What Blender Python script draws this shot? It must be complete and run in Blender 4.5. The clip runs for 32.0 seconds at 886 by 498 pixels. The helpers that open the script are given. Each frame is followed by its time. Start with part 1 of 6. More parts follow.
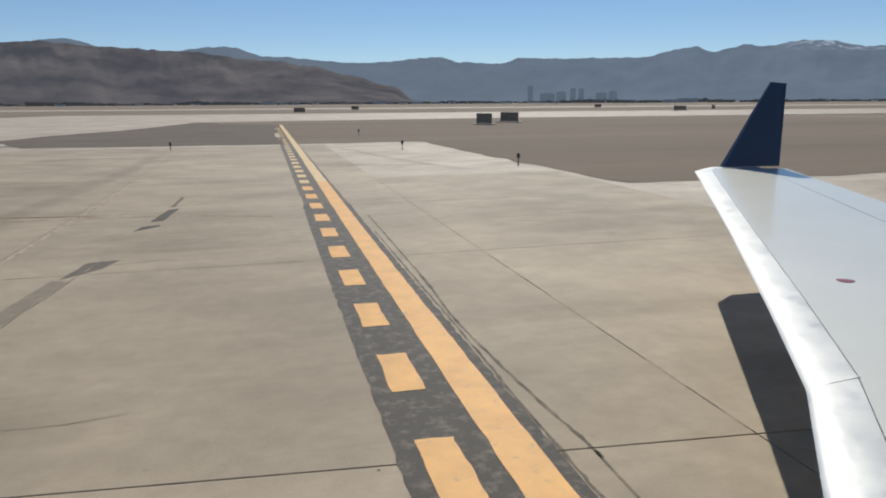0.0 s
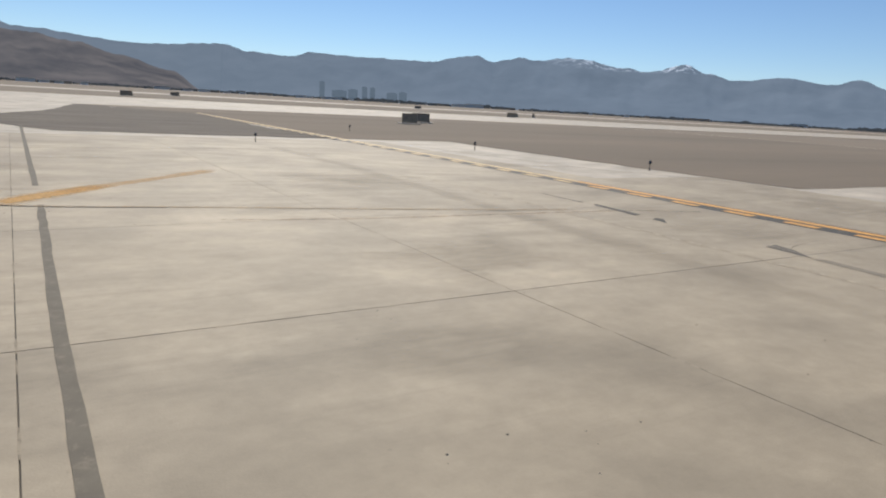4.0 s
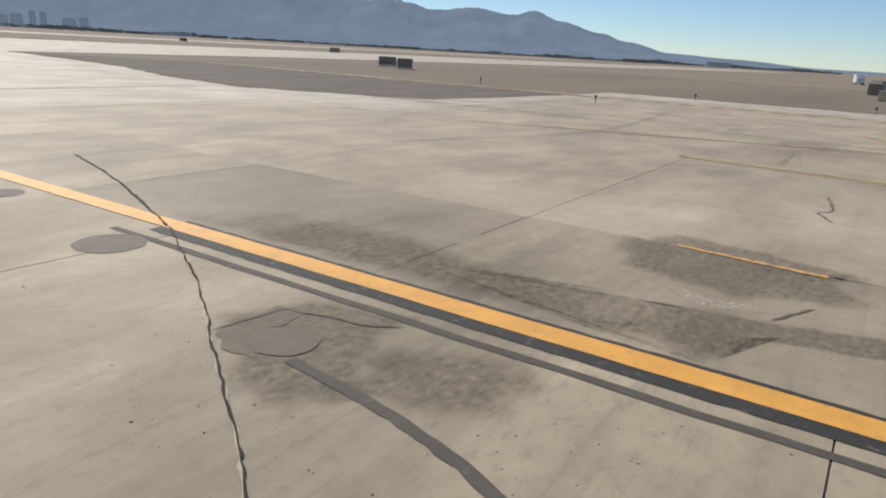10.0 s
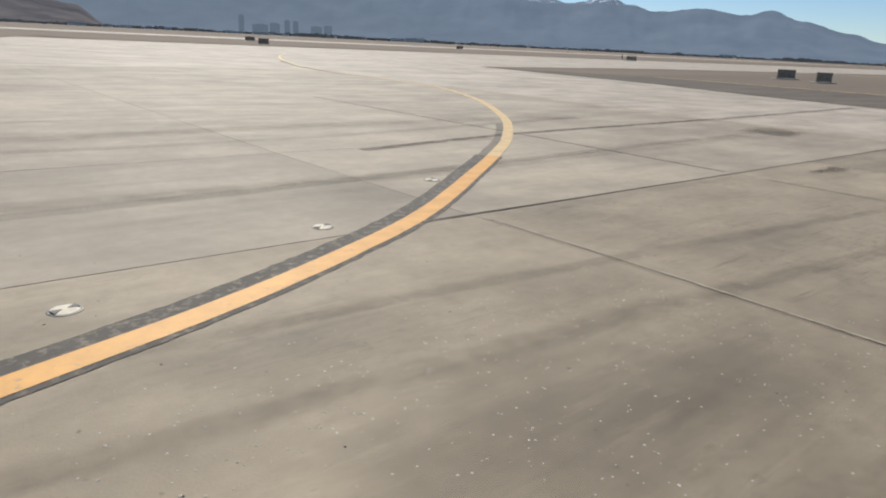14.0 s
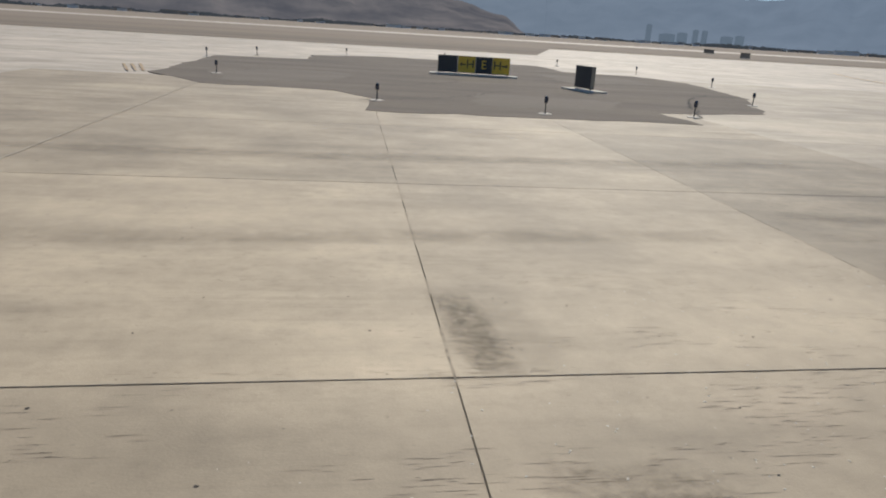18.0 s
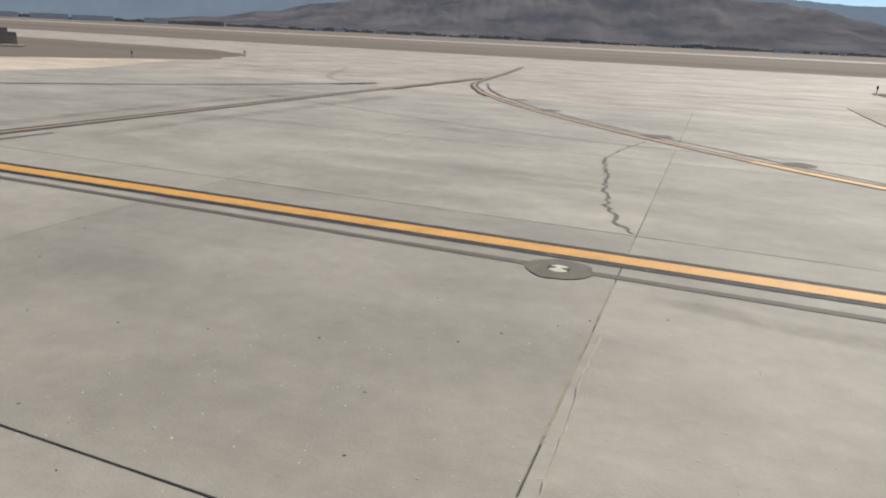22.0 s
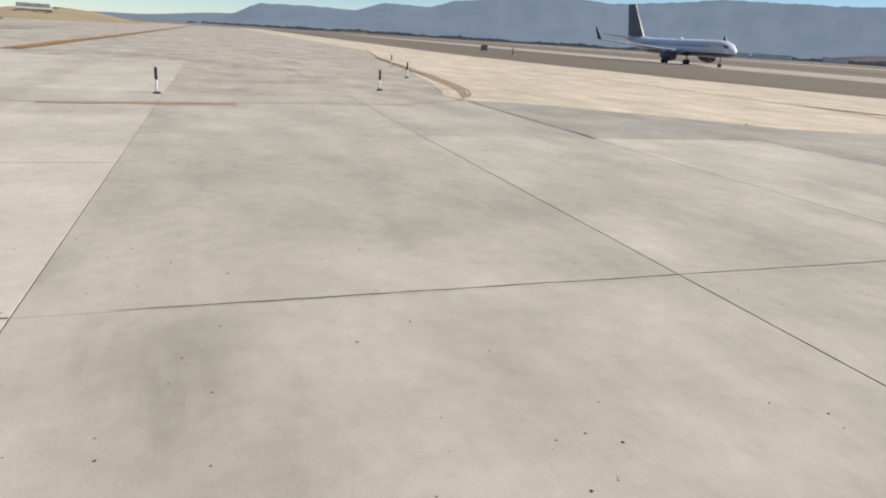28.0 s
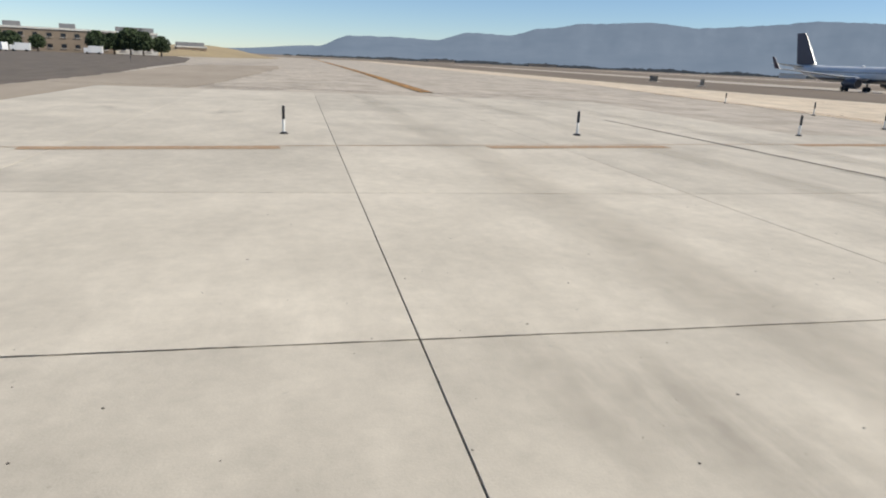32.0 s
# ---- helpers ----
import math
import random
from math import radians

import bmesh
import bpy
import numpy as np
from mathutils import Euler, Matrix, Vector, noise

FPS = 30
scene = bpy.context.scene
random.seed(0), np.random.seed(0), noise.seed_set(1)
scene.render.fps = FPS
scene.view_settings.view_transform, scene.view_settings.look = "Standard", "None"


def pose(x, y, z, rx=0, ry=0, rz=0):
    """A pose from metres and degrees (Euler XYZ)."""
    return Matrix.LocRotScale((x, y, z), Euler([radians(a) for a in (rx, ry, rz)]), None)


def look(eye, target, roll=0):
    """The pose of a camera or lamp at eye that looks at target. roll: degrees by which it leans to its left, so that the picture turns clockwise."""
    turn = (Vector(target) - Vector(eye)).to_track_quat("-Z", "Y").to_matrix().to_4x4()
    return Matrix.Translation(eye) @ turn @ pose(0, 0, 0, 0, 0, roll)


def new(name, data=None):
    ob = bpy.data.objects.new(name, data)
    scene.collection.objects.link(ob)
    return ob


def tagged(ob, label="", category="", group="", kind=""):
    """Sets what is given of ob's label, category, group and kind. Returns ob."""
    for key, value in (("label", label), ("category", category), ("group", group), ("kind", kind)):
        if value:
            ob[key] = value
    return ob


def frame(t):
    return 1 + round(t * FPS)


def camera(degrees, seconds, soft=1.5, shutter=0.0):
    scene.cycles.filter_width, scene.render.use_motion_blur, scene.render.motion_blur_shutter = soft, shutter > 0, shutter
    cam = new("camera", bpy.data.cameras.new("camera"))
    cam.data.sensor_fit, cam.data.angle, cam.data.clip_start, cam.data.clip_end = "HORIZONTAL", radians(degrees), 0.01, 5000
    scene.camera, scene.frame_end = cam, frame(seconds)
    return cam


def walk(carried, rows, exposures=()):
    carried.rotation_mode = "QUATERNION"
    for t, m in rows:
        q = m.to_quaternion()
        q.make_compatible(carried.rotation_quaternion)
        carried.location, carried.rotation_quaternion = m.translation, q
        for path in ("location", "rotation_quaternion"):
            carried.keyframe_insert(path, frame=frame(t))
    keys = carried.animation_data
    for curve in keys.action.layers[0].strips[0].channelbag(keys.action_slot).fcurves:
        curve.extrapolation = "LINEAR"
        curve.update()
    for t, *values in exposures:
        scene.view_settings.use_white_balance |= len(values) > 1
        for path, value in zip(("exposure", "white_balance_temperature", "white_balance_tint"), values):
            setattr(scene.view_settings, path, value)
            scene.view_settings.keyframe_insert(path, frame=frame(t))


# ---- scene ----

cam = camera(66.7, 32.0, soft=2.0)
PATH = [
    (0, (0.00, 0.00, 2.48), (2.463, 9.457, 0.356), -0.34),
    (0.5, (-1.69, 0.16, 2.48), (0.893, 9.566, 0.277), -1.36),
    (1, (-3.50, 0.44, 2.48), (-0.650, 9.772, 0.292), -0.96),
    (1.5, (-5.34, 0.76, 2.48), (-2.270, 10.047, 0.407), -1.89),
    (2, (-7.32, 1.23, 2.48), (-3.936, 10.396, 0.370), -3.36),
    (2.5, (-9.28, 1.64, 2.48), (-5.375, 10.555, 0.169), -0.50),
    (3.5, (-13.61, 2.86, 2.48), (-8.841, 11.372, 0.269), 2.04),
    (4.5, (-18.24, 4.66, 2.48), (-12.499, 12.571, 0.369), 4.59),
    (5, (-20.58, 5.78, 2.48), (-14.632, 13.427, 0.008), 4.44),
    (5.5, (-22.89, 7.13, 2.48), (-16.486, 14.312, -0.259), 3.34),
    (6, (-25.23, 8.50, 2.48), (-18.546, 15.400, -0.293), 3.65),
    (6.5, (-27.56, 10.09, 2.48), (-20.534, 16.658, -0.270), 3.03),
    (7, (-29.91, 11.89, 2.48), (-22.590, 18.150, -0.222), 2.89),
    (7.5, (-32.22, 13.83, 2.48), (-24.700, 19.817, -0.289), 2.50),
    (8, (-34.44, 15.89, 2.48), (-26.764, 21.639, -0.348), 2.83),
    (8.5, (-36.74, 17.96, 2.48), (-28.923, 23.521, -0.328), 3.18),
    (9, (-39.02, 20.15, 2.48), (-31.059, 25.493, -0.364), 3.02),
    (9.5, (-41.28, 22.39, 2.48), (-33.245, 27.637, -0.316), 3.02),
    (10, (-43.64, 24.71, 2.48), (-35.570, 29.892, -0.348), 3.29),
    (10.5, (-45.94, 27.05, 2.48), (-37.894, 32.247, -0.380), 3.96),
    (11, (-48.39, 29.28, 2.48), (-40.490, 34.668, -0.458), 3.81),
    (11.5, (-50.97, 31.50, 2.48), (-43.221, 37.078, -0.497), 4.18),
    (12, (-53.51, 33.39, 2.48), (-45.984, 39.274, -0.484), 4.22),
    (12.5, (-56.34, 35.29, 2.48), (-49.074, 41.517, -0.426), 3.93),
    (13, (-59.10, 37.00, 2.48), (-52.147, 43.534, -0.510), 3.75),
    (13.5, (-61.93, 38.49, 2.48), (-55.376, 45.423, -0.513), 2.96),
    (14, (-64.52, 39.77, 2.48), (-58.364, 47.089, -0.448), 2.89),
    (14.5, (-67.07, 40.76, 2.48), (-61.366, 48.435, -0.442), 2.89),
    (15.5, (-72.17, 42.21, 2.48), (-67.522, 50.534, -0.531), 3.06),
    (16.5, (-77.17, 42.85, 2.48), (-73.767, 51.727, -0.619), 3.23),
    (17, (-79.58, 42.85, 2.48), (-76.840, 51.944, -0.640), 3.18),
    (17.5, (-81.99, 42.71, 2.48), (-79.914, 51.985, -0.626), 3.33),
    (18, (-84.37, 42.36, 2.48), (-82.951, 51.763, -0.617), 3.53),
    (18.5, (-86.84, 41.84, 2.48), (-86.045, 51.311, -0.626), 3.55),
    (19, (-89.31, 41.19, 2.48), (-89.106, 50.694, -0.612), 3.60),
    (19.5, (-91.76, 40.34, 2.48), (-92.177, 49.853, -0.577), 3.62),
    (20, (-94.17, 39.37, 2.48), (-95.251, 48.827, -0.579), 3.11),
    (20.5, (-96.54, 38.17, 2.48), (-98.234, 47.541, -0.565), 3.07),
    (21, (-98.91, 36.92, 2.48), (-101.184, 46.162, -0.585), 2.60),
    (21.5, (-101.13, 35.53, 2.48), (-103.963, 44.630, -0.543), 2.67),
    (22, (-103.25, 34.03, 2.48), (-106.649, 42.938, -0.539), 2.71),
    (22.5, (-105.39, 32.26, 2.48), (-109.369, 40.953, -0.467), 2.85),
    (23, (-107.43, 30.37, 2.48), (-111.972, 38.775, -0.468), 2.82),
    (23.5, (-109.25, 28.36, 2.48), (-114.382, 36.411, -0.490), 2.56),
    (24, (-111.01, 26.23, 2.48), (-116.724, 33.893, -0.452), 2.35),
    (24.5, (-112.56, 23.81, 2.48), (-118.858, 31.032, -0.377), 2.62),
    (25, (-113.85, 21.39, 2.48), (-120.731, 28.079, -0.343), 3.60),
    (25.5, (-114.90, 18.82, 2.48), (-122.365, 24.818, -0.405), 3.40),
    (26, (-115.78, 16.14, 2.48), (-123.733, 21.471, -0.413), 3.78),
    (26.5, (-116.45, 13.34, 2.48), (-124.740, 18.120, -0.439), 4.34),
    (27.5, (-117.22, 8.35, 2.48), (-126.053, 11.996, -0.480), 3.91),
    (28.5, (-117.47, 3.31, 2.48), (-126.606, 6.051, -0.522), 3.48),
    (29, (-117.53, 0.44, 2.48), (-126.743, 2.966, -0.464), 3.47),
    (29.5, (-117.58, -2.48, 2.48), (-126.852, -0.071, -0.374), 3.22),
    (30, (-117.63, -5.44, 2.48), (-126.979, -3.091, -0.198), 3.15),
    (30.5, (-117.62, -8.36, 2.48), (-126.968, -6.131, -0.290), 2.63),
    (31, (-117.62, -11.38, 2.48), (-126.999, -9.201, -0.227), 2.48),
    (31.5, (-117.60, -14.40, 2.48), (-127.003, -12.274, -0.179), 2.67),
    (32, (-117.53, -17.49, 2.48), (-126.941, -15.411, -0.204), 2.58),
]
EXPOSURES = [(0, -0.14), (2, 0.1), (5, 0.12), (7, 0.06), (8, 0.08), (10, 0.2), (12, 0.12), (14, 0.1), (18, 0.12), (20, 0.11), (22, 0.16), (24, 0.28), (27, 0.34), (29, 0.36), (30, 0.3), (32, 0.33)]
walk(cam, [(t, look(eye, target, roll)) for t, eye, target, roll in PATH], EXPOSURES)

# ---- light: clear late-morning sky and one sun ----
SUN_AZ, SUN_EL = 69.4, 45.0
world = bpy.data.worlds.new("sky")
scene.world = world
world.use_nodes = True
wn = world.node_tree
sky = wn.nodes.new("ShaderNodeTexSky")
sky.sky_type, sky.sun_disc = "NISHITA", False
sky.sun_elevation, sky.sun_rotation = radians(SUN_EL), radians(90 - SUN_AZ)
sky.altitude, sky.air_density, sky.dust_density, sky.ozone_density = 1500, 1.0, 0.0, 3.4
wn.nodes["Background"].inputs[1].default_value = 0.084
air = wn.nodes.new("ShaderNodeMix")
air.data_type, air.blend_type = "RGBA", "MULTIPLY"
air.inputs["Factor"].default_value = 1.0
air.inputs["B"].default_value = (0.90, 0.965, 1.04, 1)
wn.links.new(sky.outputs[0], air.inputs["A"])
wn.links.new(air.outputs["Result"], wn.nodes["Background"].inputs[0])
sun = new("sun", bpy.data.lights.new("sun", "SUN"))
sun.data.energy, sun.data.angle, sun.data.color = 4.1, radians(0.53), (1.0, 0.94, 0.825)
sun.matrix_world = look((0, 0, 60), (-60 * math.cos(radians(SUN_AZ)) / math.tan(radians(SUN_EL)),
                                     -60 * math.sin(radians(SUN_AZ)) / math.tan(radians(SUN_EL)), 0))


# ---- materials ----
def base_material(name, rough=0.8, metal=0.0):
    m = bpy.data.materials.new(name)
    m.use_nodes = True
    b = m.node_tree.nodes["Principled BSDF"]
    b.inputs["Roughness"].default_value, b.inputs["Metallic"].default_value = rough, metal
    return m, m.node_tree.nodes, m.node_tree.links, b


def noise_of(n, l, coord, scale, detail=4.0, rough=0.55, stretch=(1, 1, 1), turn=0.0):
    mp = n.new("ShaderNodeMapping")
    mp.inputs["Scale"].default_value, mp.inputs["Rotation"].default_value = stretch, (0, 0, turn)
    l.new(coord, mp.inputs["Vector"])
    t = n.new("ShaderNodeTexNoise")
    t.inputs["Scale"].default_value, t.inputs["Detail"].default_value = scale, detail
    t.inputs["Roughness"].default_value = rough
    l.new(mp.outputs[0], t.inputs["Vector"])
    return t.outputs["Fac"]


def ramp_of(n, l, fac, lo, hi):
    r = n.new("ShaderNodeMapRange")
    r.inputs["From Min"].default_value, r.inputs["From Max"].default_value = lo, hi
    l.new(fac, r.inputs["Value"])
    return r.outputs[0]


def blend(n, l, fac, a, b, kind="MIX"):
    x = n.new("ShaderNodeMix")
    x.data_type, x.blend_type = "RGBA", kind
    for sock, v in ((x.inputs["Factor"], fac), (x.inputs["A"], a), (x.inputs["B"], b)):
        if isinstance(v, (int, float)):
            sock.default_value = v
        elif isinstance(v, tuple):
            sock.default_value = (*v, 1)
        else:
            l.new(v, sock)
    return x.outputs["Result"]


def relief(n, l, b, height, strength, distance=0.01):
    bp = n.new("ShaderNodeBump")
    bp.inputs["Strength"].default_value, bp.inputs["Distance"].default_value = strength, distance
    l.new(height, bp.inputs["Height"])
    l.new(bp.outputs[0], b.inputs["Normal"])


def concrete(name, light, dark, streak=0.35, streak_turn=0.0, spots=0.25, vary=0.12, rough=0.7, sheen=0.36, mottle=1.0):
    """Weathered pavement: broad blotches, streaks along the traffic that come and go, small spalls and grain."""
    m, n, l, b = base_material(name, rough)
    b.inputs["Specular IOR Level"].default_value = sheen
    p = n.new("ShaderNodeNewGeometry").outputs["Position"]

    def scaled(fac, k):
        f = n.new("ShaderNodeMath")
        f.operation = "MULTIPLY"
        l.new(fac, f.inputs[0])
        if isinstance(k, (int, float)):
            f.inputs[1].default_value = k
        else:
            l.new(k, f.inputs[1])
        return f.outputs[0]

    def toned(c, fac, lo, hi):
        r = n.new("ShaderNodeMapRange")
        r.inputs["To Min"].default_value, r.inputs["To Max"].default_value = lo, hi
        l.new(fac, r.inputs["Value"])
        return blend(n, l, 1.0, c, r.outputs[0], "MULTIPLY")

    c = blend(n, l, ramp_of(n, l, noise_of(n, l, p, 0.20, 4, 0.55), 0.34, 0.68), light, dark)
    broad = ramp_of(n, l, noise_of(n, l, p, 0.055, 2, 0.5, (1, 1.6, 1)), 0.38, 0.66)
    c = blend(n, l, scaled(broad, 0.34 * mottle), c, tuple(v * 0.76 for v in dark))
    worn = ramp_of(n, l, noise_of(n, l, p, 0.16, 3, 0.5), 0.40, 0.62)
    st = ramp_of(n, l, noise_of(n, l, p, 1.0, 4, 0.55, (0.12, 1.3, 1), streak_turn), 0.46, 0.70)
    c = blend(n, l, scaled(scaled(st, worn), streak * mottle), c, tuple(v * 0.58 for v in dark))
    bloom = ramp_of(n, l, noise_of(n, l, p, 0.75, 4, 0.55, (0.8, 1.3, 1), streak_turn), 0.42, 0.72)
    c = blend(n, l, scaled(bloom, 0.42), c, tuple(min(1, v * 1.22) for v in light))
    thin = ramp_of(n, l, noise_of(n, l, p, 1.0, 5, 0.65, (0.22, 8.0, 1), streak_turn), 0.55, 0.68)
    c = blend(n, l, scaled(scaled(thin, worn), streak * 0.35), c, tuple(v * 0.52 for v in dark))
    speck = ramp_of(n, l, noise_of(n, l, p, 9.0, 3, 0.5), 0.70, 0.77)
    c = blend(n, l, scaled(speck, spots), c, tuple(v * 0.5 for v in dark))
    grit = ramp_of(n, l, noise_of(n, l, p, 6.0, 6, 0.75, (0.7, 1.2, 1), streak_turn), 0.50, 0.68)
    c = blend(n, l, scaled(scaled(grit, worn), spots * 0.7), c, tuple(v * 0.66 for v in dark))
    fleck = ramp_of(n, l, noise_of(n, l, p, 15.0, 3, 0.6), 0.70, 0.76)
    c = blend(n, l, scaled(scaled(fleck, worn), spots), c, tuple(min(1, v * 1.35) for v in light))
    c = toned(c, ramp_of(n, l, noise_of(n, l, p, 3.4, 8, 0.68), 0.30, 0.72), 0.89, 1.09)
    c = toned(c, ramp_of(n, l, noise_of(n, l, p, 0.42, 3, 0.5, (0.8, 1.15, 1), streak_turn), 0.34, 0.66), 1 + 0.10 * mottle, 1 - 0.15 * mottle)
    grain = noise_of(n, l, p, 45.0, 3, 0.6)
    c = toned(c, grain, 0.94, 1.06)
    if vary:
        info = n.new("ShaderNodeObjectInfo")
        c = toned(c, info.outputs["Random"], 1 - vary * 0.7, 1 + vary * 0.4)
        c = blend(n, l, 1.0, c, info.outputs["Color"], "MULTIPLY")
    l.new(c, b.inputs["Base Color"])
    relief(n, l, b, grain, 0.25, 0.01)
    return m


def paint(name, color, under, wear=(0.56, 0.66), rough=0.6, gloss=0.2):
    """Pavement paint, worn through in flecks and drawn-out scuffs."""
    m, n, l, b = base_material(name, rough)
    b.inputs["Specular IOR Level"].default_value = gloss + 0.25
    p = n.new("ShaderNodeNewGeometry").outputs["Position"]
    fleck = ramp_of(n, l, noise_of(n, l, p, 7.0, 7, 0.72), *wear)
    tone = ramp_of(n, l, noise_of(n, l, p, 2.3, 4, 0.6), 0.3, 0.75)
    c = blend(n, l, tone, color, tuple(v * 0.74 for v in color))
    c = blend(n, l, fleck, c, under)
    l.new(c, b.inputs["Base Color"])
    relief(n, l, b, noise_of(n, l, p, 60, 2), 0.2, 0.005)
    return m


def plain(name, color, rough=0.6, metal=0.0, tone=0.15, scale=3.0, bump=0.1):
    m, n, l, b = base_material(name, rough, metal)
    p = n.new("ShaderNodeTexCoord").outputs["Object"]
    k = ramp_of(n, l, noise_of(n, l, p, scale, 5, 0.6), 0.3, 0.75)
    l.new(blend(n, l, k, color, tuple(v * (1 - 2 * tone) for v in color)), b.inputs["Base Color"])
    if bump:
        relief(n, l, b, noise_of(n, l, p, scale * 12, 3), bump, 0.01)
    return m


def soil(name, a, c2, scale=0.03, streak=(0.15, 1, 1), fine=1.2):
    m, n, l, b = base_material(name, 0.95)
    p = n.new("ShaderNodeNewGeometry").outputs["Position"]
    k = ramp_of(n, l, noise_of(n, l, p, scale, 6, 0.62, streak), 0.35, 0.68)
    f = ramp_of(n, l, noise_of(n, l, p, fine, 5, 0.7, (0.3, 1, 1)), 0.3, 0.8)
    c = blend(n, l, k, a, c2)
    c = blend(n, l, f, c, tuple(v * 0.72 for v in a))
    l.new(c, b.inputs["Base Color"])
    relief(n, l, b, f, 0.4, 0.05)
    return m


CONC_A = concrete("tan_concrete", (0.428, 0.355, 0.257), (0.317, 0.26, 0.184), 0.5, 0.5)
CONC_B = concrete("brown_streaked_concrete", (0.409, 0.338, 0.240), (0.291, 0.238, 0.167), 0.75, 0.02, 0.75)
CONC_C = concrete("grey_concrete", (0.416, 0.373, 0.3), (0.322, 0.288, 0.23), 0.28, -0.3, mottle=0.75)
CONC_D = concrete("pale_concrete", (0.54, 0.484, 0.392), (0.488, 0.437, 0.352), 0.2, 1.5, mottle=0.5)
CONC_FAR = concrete("sunlit_far_concrete", (0.50, 0.435, 0.35), (0.37, 0.315, 0.245), 0.45, 0.0, 0.1, 0.0)
CONC_NORTH = concrete("pale_tan_concrete", (0.43, 0.366, 0.276), (0.333, 0.28, 0.208), 0.45, 0.1, 0.2)
CONC_SAND = concrete("sandy_shoulder_concrete", (0.64, 0.535, 0.395), (0.56, 0.455, 0.325), 0.3, 0.0, 0.1, 0.0)
SEAL = plain("joint_sealant", (0.10, 0.086, 0.068), 0.9, 0, 0.2, 5.0)
DARK_TAR = paint("dark_tar_strip", (0.085, 0.073, 0.058), (0.16, 0.135, 0.105), (0.56, 0.76), 0.8)
BROWN_BAR = paint("dulled_brown_orange_paint", (0.40, 0.255, 0.14), (0.40, 0.34, 0.26), (0.50, 0.64), 0.75)
TAR = paint("tar_patch", (0.138, 0.115, 0.086), (0.20, 0.165, 0.123), (0.56, 0.76), 0.75)
GROUT = paint("grey_repair_mortar", (0.178, 0.154, 0.118), (0.25, 0.21, 0.16), (0.52, 0.75), 0.9)
BLACK = paint("black_marking_paint", (0.036, 0.032, 0.028), (0.20, 0.17, 0.135), (0.57, 0.70), 0.75)
WORN_BLACK = paint("greyed_black_paint", (0.105, 0.093, 0.078), (0.25, 0.21, 0.16), (0.50, 0.66), 0.8)
YELLOW = paint("yellow_marking_paint", (0.76, 0.375, 0.065), (0.36, 0.24, 0.12), (0.58, 0.72), 0.6, 0.3)
SCUFFED_YELLOW = paint("scuffed_yellow_paint", (0.74, 0.40, 0.11), (0.22, 0.16, 0.10), (0.50, 0.60), 0.65)
OLD_YELLOW = paint("worn_orange_paint", (0.55, 0.29, 0.09), (0.36, 0.29, 0.21), (0.45, 0.62), 0.7)


def grime_film(name, color, most, scale, stretch, low=0.25):
    """A stain whose inside is dense and whose rim breaks up; "body" is 0 along the rim and 1 within."""
    m, n, l, b = base_material(name, 0.85)
    b.inputs["Base Color"].default_value = (*color, 1)
    b.inputs["Specular IOR Level"].default_value = 0.2
    p = n.new("ShaderNodeNewGeometry").outputs["Position"]
    at = n.new("ShaderNodeAttribute")
    at.attribute_name = "body"
    broken = n.new("ShaderNodeMath")
    broken.operation = "MULTIPLY_ADD"
    broken.inputs[1].default_value = 1.5
    l.new(noise_of(n, l, p, scale * 0.4, 9, 0.7, stretch), broken.inputs[0])
    l.new(at.outputs["Fac"], broken.inputs[2])
    dense = ramp_of(n, l, broken.outputs[0], 0.85, 1.75)
    fine = n.new("ShaderNodeMapRange")
    fine.inputs["From Min"].default_value, fine.inputs["From Max"].default_value = 0.35, 0.65
    fine.inputs["To Min"].default_value, fine.inputs["To Max"].default_value = most * low, most
    l.new(noise_of(n, l, p, scale * 2.2, 6, 0.7, stretch), fine.inputs["Value"])
    out = n.new("ShaderNodeMath")
    out.operation = "MULTIPLY"
    l.new(dense, out.inputs[0])
    l.new(fine.outputs[0], out.inputs[1])
    l.new(out.outputs[0], b.inputs["Alpha"])
    return m


def film_of(name, color, lo, hi, most, scale=0.8, stretch=(1, 1, 1), rim=True):
    """A thin stain or dusting: the pavement shows through it in patches and at its rim."""
    m, n, l, b = base_material(name, 0.85)
    b.inputs["Base Color"].default_value = (*color, 1)
    p = n.new("ShaderNodeNewGeometry").outputs["Position"]
    k = ramp_of(n, l, noise_of(n, l, p, scale, 7, 0.68, stretch), lo, hi)
    out = n.new("ShaderNodeMath")
    out.operation = "MULTIPLY"
    out.inputs[1].default_value = most
    l.new(k, out.inputs[0])
    if rim:
        o = n.new("ShaderNodeTexCoord").outputs["Object"]
        ln = n.new("ShaderNodeVectorMath")
        ln.operation = "LENGTH"
        l.new(o, ln.inputs[0])
        edge = n.new("ShaderNodeMath")
        edge.operation = "MULTIPLY_ADD"
        edge.inputs[1].default_value = 2.3
        l.new(noise_of(n, l, p, 0.9, 8, 0.66, stretch), edge.inputs[0])
        l.new(ln.outputs["Value"], edge.inputs[2])
        fall = ramp_of(n, l, edge.outputs[0], 1.78, 1.45)
        q = n.new("ShaderNodeMath")
        q.operation = "MULTIPLY"
        l.new(out.outputs[0], q.inputs[0])
        l.new(fall, q.inputs[1])
        out = q
    l.new(out.outputs[0], b.inputs["Alpha"])
    return m


